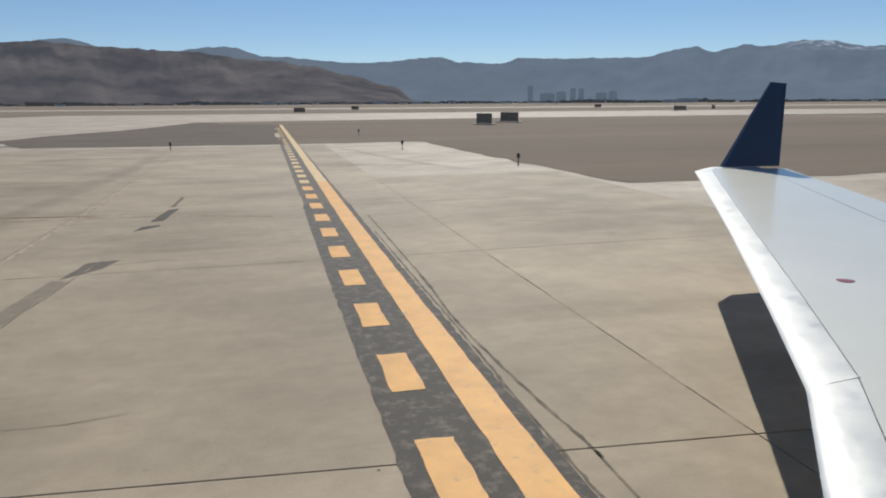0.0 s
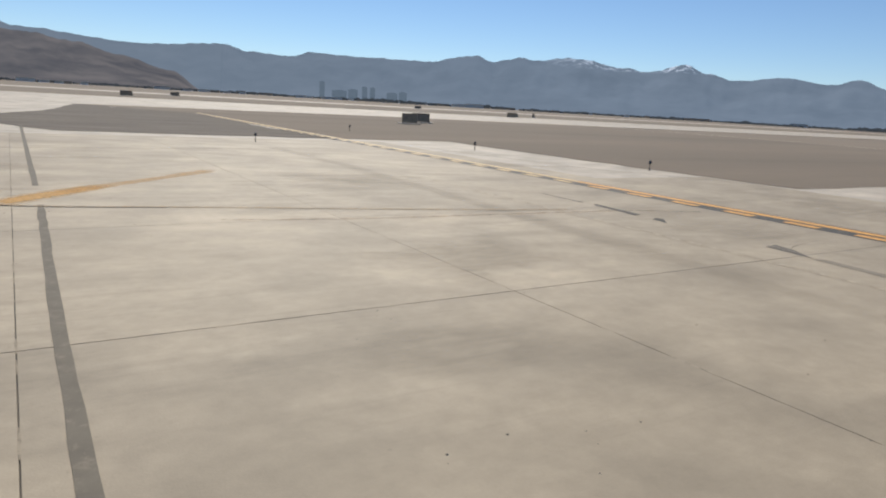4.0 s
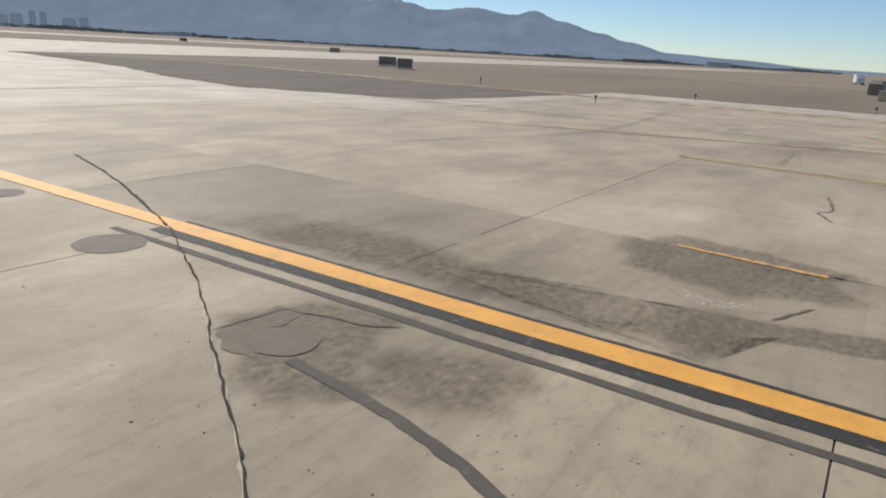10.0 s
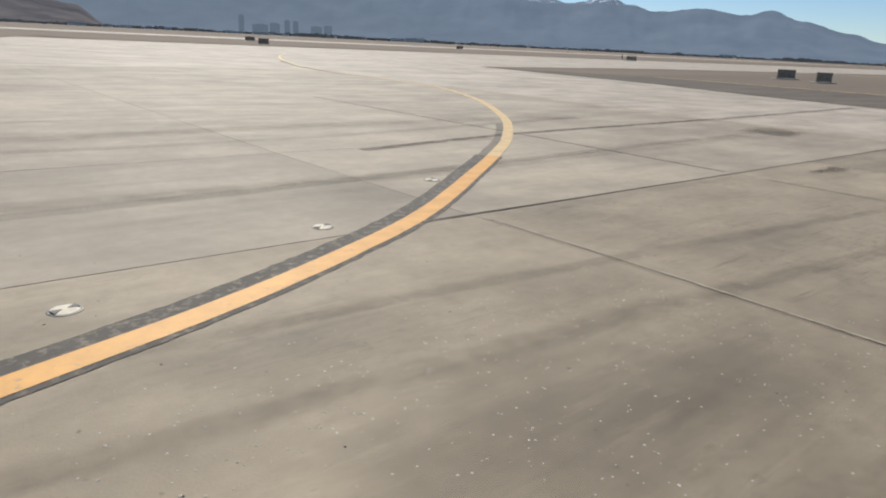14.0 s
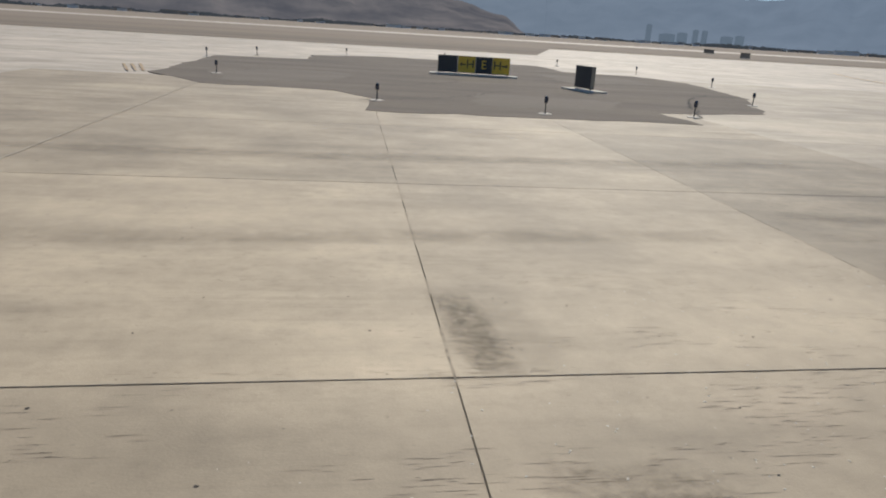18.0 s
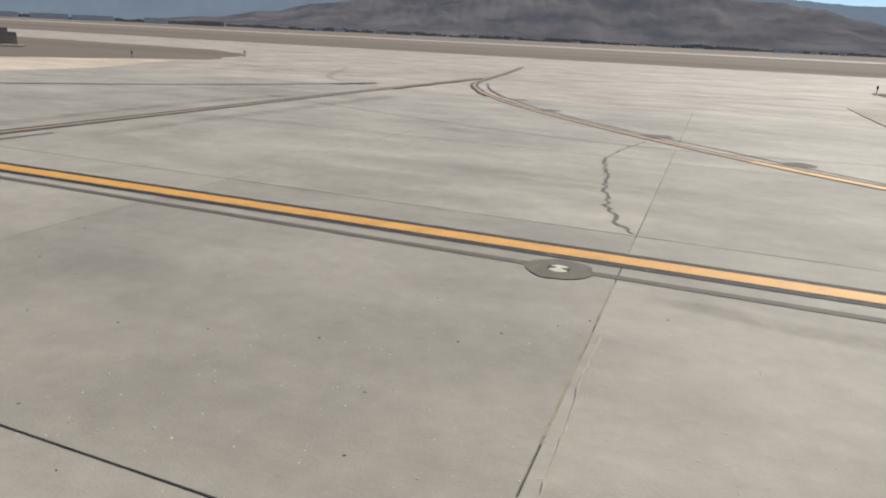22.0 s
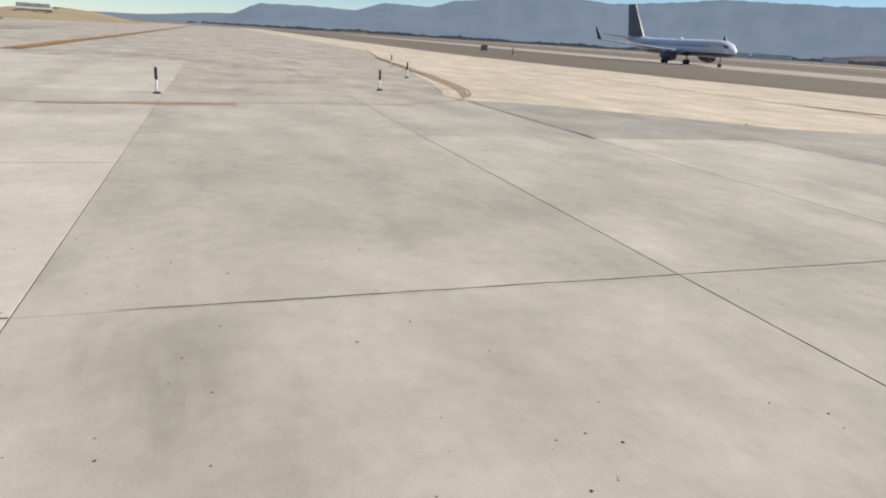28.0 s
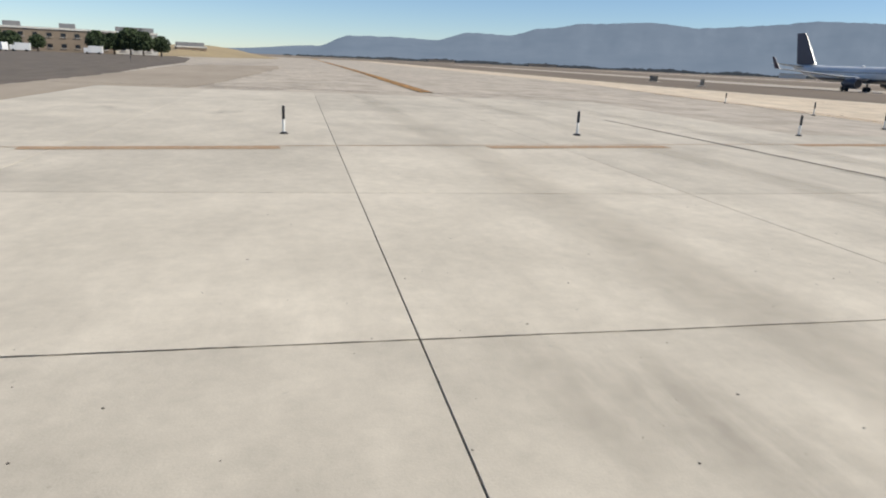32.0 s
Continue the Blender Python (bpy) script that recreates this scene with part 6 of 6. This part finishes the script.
prof = [(8.78, -6.05, 1.54), (8.78, -6.98, 1.53), (8.95, -7.1, 2.73), (8.95, -6.84, 2.75)]
fr = [wl.verts.new((x, y, z)) for x, y, z in prof]
bk = [wl.verts.new((x + (0.09 if z < 2 else 0.03), y, z)) for x, y, z in prof]
wl.faces.new(fr)
wl.faces.new(list(reversed(bk)))
for k in range(4):
    wl.faces.new((fr[k], bk[k], bk[(k + 1) % 4], fr[(k + 1) % 4]))
bmesh.ops.recalc_face_normals(wl, faces=wl.faces)
part("winglet", wl, NAVY, wing, "navy blue upturned winglet")
ring = part("fuel_cap", lathe([(0.055, 0.0), (0.055, 0.003), (0.03, 0.004)], 20), RED, wing, "red ringed fuel cap")
ring.location = (3.62, -3.46, 1.326)
part("flap_fairing", lathe([(0.02, -0.7), (0.10, -0.4), (0.12, 0.1), (0.03, 0.6)], 14, "Y"), WING_WHITE, wing).location = (4.2, -5.4, 1.2)
strut = part("landing_gear_leg", lathe([(0.07, 0.35), (0.07, 1.2)], 14), STEEL, wing)
strut.location = (1.4, -3.6, 0)
wheel = part("wheel", lathe([(0.16, -0.13), (0.33, -0.12), (0.36, -0.06), (0.36, 0.06), (0.33, 0.12), (0.16, 0.13)], 28, "X"), RUBBER, wing)
wheel.location = (1.4, -3.6, 0.36)
mid = list(STATIONS[2])
near = [mid[0] - 0.02] + mid[1:]
part("seam", loft([[(x, y, z + 0.002 if j < 9 else z - 0.002) for j, (x, y, z) in enumerate(wing_section(st, 0.0, 0.086, 8))] for st in (near, mid)]), BARE_METAL, wing, "thin seam across the leading edge")
for s in (-0.16, 0.13):
    part("rim", lathe([(0.17, 0), (0.17, 0.03)], 20, "X"), STEEL, wheel).location = (s, 0, 0)

# ---- the airliner on the far taxiway ----
AIR_WHITE = plain("white_fuselage_paint", (0.66, 0.67, 0.68), 0.25, 0, 0.04, 0.4, 0)
# engine navy; on the belly the same colour stands in for shade
AIR_NAVY_SHADE = plain("navy_and_belly_shade", (0.05, 0.06, 0.085), 0.3, 0, 0.08, 0.4, 0)
AIR_GREY = plain("grey_wing_paint", (0.45, 0.46, 0.47), 0.4, 0, 0.08, 0.4, 0)
GLASS_DARK = plain("dark_window_glass", (0.02, 0.022, 0.028), 0.1, 0, 0.05, 2.0, 0)
MAROON = plain("dark_fin_paint", (0.03, 0.022, 0.06), 0.35, 0, 0.1, 0.4, 0)


def airliner(x, y, turn):
    e = tagged(empty("airliner", x, y, -0.03, turn), "white twin-engine airliner with dark tail fin standing on the far taxiway", "airliner")
    body = [(0.18, 0.05), (0.8, 0.55), (1.35, 1.5), (1.62, 3.0), (1.74, 4.8), (1.74, 28), (1.55, 31.5), (1.0, 35.5), (0.35, 38.8), (0.15, 39.3)]
    bm = lathe([(r, -h) for r, h in reversed(body)], 28, "X")
    for v in bm.verts:
        h = -v.co.x
        if h > 28:
            v.co.z += (h - 28) * 0.12
        if h < 3:
            v.co.z -= (3 - h) * 0.16
    bmesh.ops.translate(bm, vec=(0, 0, 3.6), verts=bm.verts)
    part("fuselage", bm, AIR_WHITE, e, "white fuselage", True)
    # shade under the fuselage, painted as a dark shell below 2.75 m
    belly = lathe([(r * 1.006, -h) for r, h in reversed(body)], 28, "X")
    for v in belly.verts:
        h = -v.co.x
        if h > 28:
            v.co.z += (h - 28) * 0.12
        if h < 3:
            v.co.z -= (3 - h) * 0.16
    bmesh.ops.translate(belly, vec=(0, 0, 3.6), verts=belly.verts)
    bmesh.ops.bisect_plane(belly, geom=belly.verts[:] + belly.edges[:] + belly.faces[:], plane_co=(0, 0, 2.75), plane_no=(0, 0, 1), clear_outer=True)
    part("belly", belly, AIR_NAVY_SHADE, e, "belly darkened blue-grey for shade under the fuselage", True)
    part("antenna_dome", lathe([(0.5, 5.25), (0.42, 5.5), (0.15, 5.68)], 14), AIR_WHITE, e, "", True).location = (-17.5, 0, 0)
    part("cockpit_window", box(-1.9, 0, 4.05, 1.2, 2.66, 0.55, 0.12), GLASS_DARK, e)
    for k in range(34):
        for s in (-1, 1):
            part("cabin_window", box(-6.0 - 0.72 * k, s * 1.722, 4.0, 0.25, 0.05, 0.36, 0.02), GLASS_DARK, e)
    for s in (-1, 1):
        st = [(1.2 * s, -13.2, 6.6, 2.7, 0.85), (5.5 * s, -16.3, 4.2, 3.1, 0.5), (16.6 * s, -22.6, 1.6, 4.2, 0.2)]
        loops = []
        for lat, le, ch, z, th in st:
            loops.append([(le - c * ch, lat, z + hgt * th) for c, hgt in ((0, 0), (0.1, 0.35), (0.35, 0.5), (0.7, 0.3), (1, 0), (0.6, -0.25), (0.2, -0.4))])
        part("main_wing", loft(loops), AIR_GREY, e, "grey swept wing")
        tip = [[(-22.6, 16.6 * s, 4.2), (-24.2, 16.6 * s, 4.2), (-24.2, 16.68 * s, 4.2), (-22.6, 16.68 * s, 4.2)],
               [(-24.2, 17.2 * s, 6.7), (-24.9, 17.2 * s, 6.7), (-24.9, 17.24 * s, 6.7), (-24.2, 17.24 * s, 6.7)]]
        part("wing_tip", loft(tip), MAROON, e, "dark upturned wingtip")
        eng = part("engine", lathe([(0.95, 0), (1.08, -0.5), (1.05, -2.2), (0.75, -3.6), (0.5, -4.2)], 22, "X"), AIR_NAVY_SHADE, e, "round dark blue engine", True)
        eng.location = (-12.6, 5.0 * s, 1.75)
        fan = part("intake", lathe([(0.84, 0), (0.84, 0.02)], 20, "X"), GLASS_DARK, eng)
        fan.location = (0.01, 0, 0)
        part("pylon", box(-15.0, 5.0 * s, 2.75, 3.2, 0.25, 0.7, 0.05), AIR_GREY, e)
        tail = [[(-34.5, 0.5 * s, 5.0), (-38.2, 0.5 * s, 5.0), (-38.2, 0.5 * s, 5.25), (-34.5, 0.5 * s, 5.25)],
                [(-38.0, 6.4 * s, 5.6), (-39.6, 6.4 * s, 5.6), (-39.6, 6.4 * s, 5.68), (-38.0, 6.4 * s, 5.68)]]
        part("tailplane", loft(tail), AIR_GREY, e)
        for dx in (-0.45, 0.45):
            w = part("wheel", lathe([(0.25, -0.18), (0.52, -0.16), (0.55, 0), (0.52, 0.16), (0.25, 0.18)], 20, "Y"), RUBBER, e)
            w.location = (-18.4 + dx * 1.3, 2.86 * s, 0.55)
        part("gear_leg", box(-18.4, 2.86 * s, 1.7, 0.25, 0.25, 2.2, 0.05), STEEL, e)
    nose = part("wheel", lathe([(0.2, -0.25), (0.36, -0.24), (0.38, 0), (0.36, 0.24), (0.2, 0.25)], 18, "Y"), RUBBER, e)
    nose.location = (-4.0, 0, 0.38)
    part("gear_leg", box(-4.0, 0, 1.2, 0.18, 0.18, 1.6, 0.03), STEEL, e)
    fin = [[(-31.4, -0.22, 5.1), (-38.2, -0.1, 5.6), (-38.2, 0.1, 5.6), (-31.4, 0.22, 5.1)], [(-36.9, -0.1, 12.9), (-39.9, -0.05, 12.9), (-39.9, 0.05, 12.9), (-36.9, 0.1, 12.9)]]
    part("tail_fin", loft(fin), MAROON, e, "dark blue tail fin")
    return e


airliner(-230, 103, 0)

# ---- far buildings, trees and the city along the horizon ----
# tower walls glow faintly: distance haze painted as emission
TOWER = far_rock("painted_haze_tower_wall", (0.04, 0.05, 0.06), (0.03, 0.04, 0.05), (0.104, 0.138, 0.178), 0.02)
SHED_WHITE = plain("white_shed_wall", (0.62, 0.62, 0.60), 0.6, 0, 0.08, 0.2, 0)
SHED_TAN = plain("tan_shed_wall", (0.34, 0.29, 0.23), 0.7, 0, 0.1, 0.2, 0)
ROOF_GREY = plain("grey_shed_roof", (0.22, 0.22, 0.22), 0.6, 0.1, 0.1, 0.2, 0)
# far trees likewise carry painted haze in their emission
FAR_LEAF = far_rock("painted_haze_far_foliage", (0.05, 0.05, 0.046), (0.03, 0.032, 0.03), (0.036, 0.042, 0.05), 0.02)


def polar(az, r):
    return CENTRE[0] + r * math.cos(radians(az)), CENTRE[1] + r * math.sin(radians(az))


def tower(az, r, w, h, d=22):
    h *= 0.85
    x, y = polar(az, r)
    e = tagged(empty("city_tower", x, y, -0.1, az + 90), "hazy grey city tower block far away", "building", group="city towers")
    part("wall", box(0, 0, h / 2, w, d, h), TOWER, e)
    part("roof", box(0, 0, h + 1.2, w * 0.55, d * 0.6, 2.4), TOWER, e)
    for k in range(max(2, int(h / 9))):
        part("window_band", box(0, -d / 2, 5 + k * 8, w * 0.9, 0.5, 3), GLASS_DARK, e)


for az, w, h in ((66.7, 22, 82), (65.3, 62, 44), (64.2, 40, 52), (63.25, 22, 68), (62.6, 22, 66), (61.0, 46, 46), (60.1, 34, 52)):
    tower(az, 3000, w, h)


def shed(az, r, w, h, wall, d=18):
    x, y = polar(az, r)
    e = tagged(empty("shed", x, y, -0.1, az + 90 + rng.uniform(-8, 8)), "low distant airport shed with a flat grey roof", "building", group="far sheds")
    part("wall", box(0, 0, h / 2, w, d, h), wall, e)
    part("roof", box(0, 0, h + 0.3, w + 1.5, d + 1.5, 0.6), ROOF_GREY, e)
    for k in range(max(1, int(w / 12))):
        part("door", box(-w / 2 + 6 + 12 * k, -d / 2 - 0.05, h * 0.35, 5, 0.2, h * 0.7), ROOF_GREY, e)


for az, r, w, h, wall in ((58.7, 1750, 22, 6, SHED_WHITE), (57.9, 1750, 34, 6, SHED_WHITE), (56.1, 1700, 40, 5, SHED_TAN), (54.7, 1650, 26, 6, SHED_WHITE), (53.3, 1650, 44, 8, SHED_WHITE),
                          (51.0, 1700, 60, 5, SHED_TAN), (70.4, 1800, 34, 6, SHED_TAN), (74.5, 1700, 40, 5, SHED_TAN), (78.0, 1700, 36, 6, SHED_WHITE), (85.0, 1800, 50, 5, SHED_TAN),
                          (91, 1750, 30, 6, SHED_TAN), (102.8, 1700, 36, 7, SHED_TAN), (107, 1800, 40, 6, SHED_TAN), (117.6, 1700, 30, 6, SHED_WHITE), (121.9, 1700, 34, 6, SHED_TAN),
                          (130.6, 1500, 60, 8, SHED_TAN), (134.3, 1500, 40, 9, SHED_WHITE), (138.4, 1500, 70, 8, SHED_WHITE), (141.1, 1500, 60, 8, SHED_WHITE), (143.8, 1500, 46, 8, SHED_WHITE),
                          (36, 1900, 60, 6, SHED_TAN), (29, 1900, 40, 7, SHED_WHITE), (18, 1500, 50, 6, SHED_TAN), (12, 1400, 40, 8, SHED_WHITE), (162, 1600, 60, 6, SHED_TAN), (170, 1700, 60, 6, SHED_TAN), (46.7, 1700, 20, 5, SHED_TAN),
                          (41.1, 1700, 10, 5, SHED_WHITE), (67.5, 1700, 24, 5, SHED_WHITE), (65.1, 1750, 50, 5, SHED_WHITE), (94.3, 1650, 10, 5, SHED_WHITE), (87.0, 1650, 34, 7, SHED_WHITE),
                          (84.9, 1650, 14, 5, SHED_WHITE), (103.8, 1650, 36, 8, SHED_TAN), (120.8, 1650, 24, 6, SHED_WHITE), (124.4, 1650, 20, 6, SHED_TAN), (110.1, 1650, 20, 6, SHED_WHITE),
                          (74.9, 1650, 26, 5, SHED_WHITE), (72.0, 1650, 14, 5, SHED_WHITE), (59.4, 1720, 14, 5, SHED_WHITE), (48.9, 1720, 18, 4, SHED_TAN), (98.8, 1720, 22, 5, SHED_TAN)):
    shed(az, r, w, h, wall)

for k in range(26):
    shed(40 + 3.3 * k + rng.uniform(-1, 1), rng.uniform(1550, 1850), rng.uniform(6, 22), rng.uniform(3, 6), SHED_WHITE if k % 3 else SHED_TAN, 10)


def treeline():
    """Clumps of far trees and scrub with an uneven outline."""
    bm = bmesh.new()
    for az in np.arange(4, 182, 0.085):
        dens = noise.noise(Vector((az * 0.35, 4.2, 0))) + 0.35 * noise.noise(Vector((az * 1.7, 1.1, 0)))
        if dens < -0.42:
            continue
        r = 1900 + 380 * noise.noise(Vector((az * 0.2, 8.8, 0))) + rng.uniform(-60, 60)
        x, y = polar(az + rng.uniform(-0.04, 0.04), r)
        h = (4.5 + 7 * max(0, dens + 0.2)) * rng.uniform(0.6, 1.2)
        w = rng.uniform(5, 13)
        tx, ty = -math.sin(radians(az)), math.cos(radians(az))
        pts = [(-1, 0), (-0.9, 0.55), (-0.4, 0.85 * rng.uniform(0.8, 1.1)), (0.1, 1.0), (0.55, 0.8 * rng.uniform(0.8, 1.1)), (0.95, 0.45), (1, 0)]
        front = [bm.verts.new((x + tx * w * a, y + ty * w * a, h * c - 0.15)) for a, c in pts]
        ox, oy = math.cos(radians(az)) * w, math.sin(radians(az)) * w
        back = [bm.verts.new((x + ox + tx * w * a * 0.8, y + oy + ty * w * a * 0.8, h * c * 0.9 - 0.15)) for a, c in pts]
        for k in range(6):
            bm.faces.new((front[k], front[k + 1], back[k + 1], back[k]))
        bm.faces.new(front)
    return bm


tagged(finish("far_treeline", treeline(), FAR_LEAF), "dark uneven line of distant trees and scrub", "trees", kind="stuff")

# ---- service side at the end of the taxiway ----
WALL_TAN = plain("tan_plaster_wall", (0.27, 0.21, 0.15), 0.8, 0, 0.08, 0.15, 0)
WALL_PALE = plain("pale_plaster_wall", (0.62, 0.59, 0.53), 0.8, 0, 0.08, 0.15, 0)
VAN_WHITE = plain("white_van_paint", (0.75, 0.75, 0.74), 0.35, 0, 0.05, 0.8, 0)
LEAF = soil("tree_leaves", (0.05, 0.075, 0.03), (0.03, 0.045, 0.02), 0.8, (1, 1, 1), 3.0)
BARK = plain("grey_bark", (0.13, 0.10, 0.08), 0.9, 0, 0.2, 3.0)


def office(x, y, turn, w, d, storeys, wall, label):
    e = tagged(empty("office_building", x, y, -0.1, turn), label, "building")
    h = 3.6 * storeys
    part("wall", box(0, 0, h / 2, w, d, h), wall, e)
    part("roof", box(0, 0, h + 0.35, w + 0.6, d + 0.6, 0.7, 0.1), WALL_PALE, e, "pale parapet roof")
    for k in range(3):
        part("roof_plant", box(-w * 0.3 + k * w * 0.28, 0, h + 1.5, 5, 4, 1.8, 0.1), ROOF_GREY, e)
    n = int(w / 4.2)
    for s in range(storeys):
        for k in range(n):
            wd = part("window", box(-w / 2 + 2.4 + k * 4.2, -d / 2 - 0.02, 2.0 + 3.6 * s, 1.5, 0.16, 1.2), GLASS_DARK, e)
            part("sill", box(-w / 2 + 2.4 + k * 4.2, -d / 2 - 0.12, 1.15 + 3.6 * s, 2.3, 0.3, 0.14), WALL_PALE, wd)
    return e


office(-386, -112, 104, 60, 16, 2, WALL_TAN, "tan plaster office building with rows of dark windows")
office(-397, -76, 104, 14, 12, 2, WALL_PALE, "pale plaster building behind dark trees")
office(-462, -66, 104, 13, 10, 1, WALL_TAN, "low tan building beyond the dry grass")


def tree(x, y, h, seed):
    r = random.Random(seed)
    e = tagged(empty("tree", x, y, -0.1), "dark green broadleaf tree with a dense uneven crown", "tree", group="trees by the offices")
    part("trunk", lathe([(0.32, 0), (0.22, h * 0.25), (0.14, h * 0.5)], 9), BARK, e)
    for k in range(4):
        a = k * 1.6 + r.random()
        lb = part("limb", lathe([(0.1, 0), (0.04, h * 0.35)], 7), BARK, e)
        lb.matrix_basis = pose(0, 0, h * 0.3, 38, 0, math.degrees(a))
    bm = bmesh.new()
    for _ in range(1100):
        a, z = r.uniform(0, 6.28), r.uniform(0.28, 1.0)
        q = h * 0.44 * math.sqrt(max(0.03, 1 - ((z - 0.58) / 0.44) ** 2)) * r.uniform(0.35, 1.1)
        c, s = Vector((q * math.cos(a), q * math.sin(a), h * z)), h * r.uniform(0.05, 0.10)
        t = [c + Vector((r.uniform(-s, s), r.uniform(-s, s), r.uniform(-s, s))) for _ in range(4)]
        v = [bm.verts.new(p) for p in t]
        for i, j, k in ((0, 1, 2), (0, 1, 3), (0, 2, 3), (1, 2, 3)):
            bm.faces.new((v[i], v[j], v[k]))
    part("crown", bm, LEAF, e)


for k, (x, y, h) in enumerate(((-360, -80, 7.0), (-362, -75.5, 6.6), (-362, -70.5, 8.2), (-361, -66.5, 7.4), (-364, -61.5, 6.2), (-350, -101, 5.6), (-352, -106, 6.0), (-356, -96, 5.0))):
    tree(x, y, h, 40 + k)


def van(x, y, turn):
    e = tagged(empty("service_van", x, y, -0.1, turn), "white boxy airport service van", "van", group="service vans")
    part("body", box(0.6, 0, 1.45, 3.9, 2.0, 2.1, 0.08), VAN_WHITE, e)
    part("cab", box(-2.0, 0, 1.1, 1.5, 1.9, 1.5, 0.2), VAN_WHITE, e)
    part("windscreen", box(-2.35, 0, 1.55, 0.75, 1.7, 0.5, 0.05), GLASS_DARK, e)
    for sx in (-1.8, 1.6):
        for sy in (-0.9, 0.9):
            w = part("wheel", lathe([(0.2, -0.12), (0.36, -0.1), (0.36, 0.1), (0.2, 0.12)], 16, "Y"), RUBBER, e)
            w.location = (sx, sy, 0.36)


for x, y, tn in ((-345, -97, 100), (-352, -79, 96), (-340, -101, 60)):
    van(x, y, tn)

# ---- things on the eastern infield ----
BOX_TAN = plain("tan_equipment_box", (0.48, 0.40, 0.30), 0.7, 0, 0.1, 1.0, 0)


def mast(x, y, h):
    e = tagged(empty("mast", x, y, -0.02), "thin dark pole with a short crossarm", "pole")
    part("pole", lathe([(0.06, 0), (0.045, h)], 10), STEEL, e)
    part("crossarm", box(0, 0, h - 0.15, 0.9, 0.07, 0.07), STEEL, e)


def equipment(x, y, turn, w, d, h, label):
    e = tagged(empty("equipment_cabinet", x, y, -0.02, turn), label, "cabinet", group="equipment cabinets")
    part("body", box(0, 0, h / 2 + 0.1, w, d, h, 0.03), BOX_TAN, e)
    part("lid", box(0, 0, h + 0.13, w + 0.08, d + 0.08, 0.06, 0.01), SHED_WHITE, e, "pale lid")
    for s in (-1, 1):
        part("foot", box(s * w * 0.38, 0, 0.06, 0.12, d, 0.14), STEEL, e)


def signal_board(x, y, h):
    e = tagged(empty("signal_board", x, y, -0.02), "white square board on a thin dark pole", "sign")
    part("pole", lathe([(0.05, 0), (0.04, h)], 10), STEEL, e)
    part("board", box(0, 0, h + 0.35, 1.0, 0.06, 0.95, 0.02), POST_WHITE, e, "blank white board").rotation_euler = (0, 0, 1.1)
    part("foot", lathe([(0.2, 0), (0.2, 0.05), (0.08, 0.09)], 14), STEEL, e)


def shelter(x, y, turn):
    e = tagged(empty("instrument_shelter", x, y, -0.02, turn), "dark steel instrument shelter with a sloped roof", "shelter")
    part("body", box(0, 0, 0.75, 1.9, 1.6, 1.4, 0.05), SIGN_BACK, e)
    top = box(0, 0, 1.6, 1.7, 1.5, 0.5, 0.05)
    for v in top.verts:
        if v.co.z > 1.6:
            v.co.x *= 0.65
            v.co.y *= 0.8
    part("roof", top, STEEL, e)
    part("door", box(0, -0.82, 0.7, 0.7, 0.05, 1.1, 0.01), STEEL, e)


mast(31.2, 24.6, 2.9)
equipment(33.2, 23.2, 20, 0.9, 0.8, 0.8, "tan equipment cabinet with a pale lid on the infield")
equipment(39.0, 25.6, -25, 2.0, 1.0, 0.9, "tan equipment cabinet with a pale lid on the infield")
equipment(44.6, 24.4, 20, 1.5, 1.0, 0.7, "tan equipment cabinet beside the infield edge")
signal_board(36.2, 25.4, 1.75)
shelter(60.5, 27.3, -12)
rail = tagged(empty("barrier", 37.6, 24.2, -0.02, -3), "long low dark barrier rail on posts", "barrier")
part("rail", box(0, 0, 0.68, 13.2, 0.1, 0.42, 0.02), STEEL, rail)
part("kerb", box(0, -0.25, 0.1, 13.2, 0.3, 0.2, 0.02), PLINTH, rail, "pale concrete kerb")
for k in range(5):
    part("post", box(3.25 * (k - 2), 0.12, 0.44, 0.12, 0.12, 0.9), STEEL, rail)
van(160, 34, 10)
for x, y in ((10, 200), (34, 262), (110, 165), (138, 189), (150, 290), (-240, 60), (-270, 66)):
    guidance_sign(x, y, rng.uniform(-40, 40), [(3.2, SIGN_BACK, "", 0)], 1.2, "distant dark airport sign board")
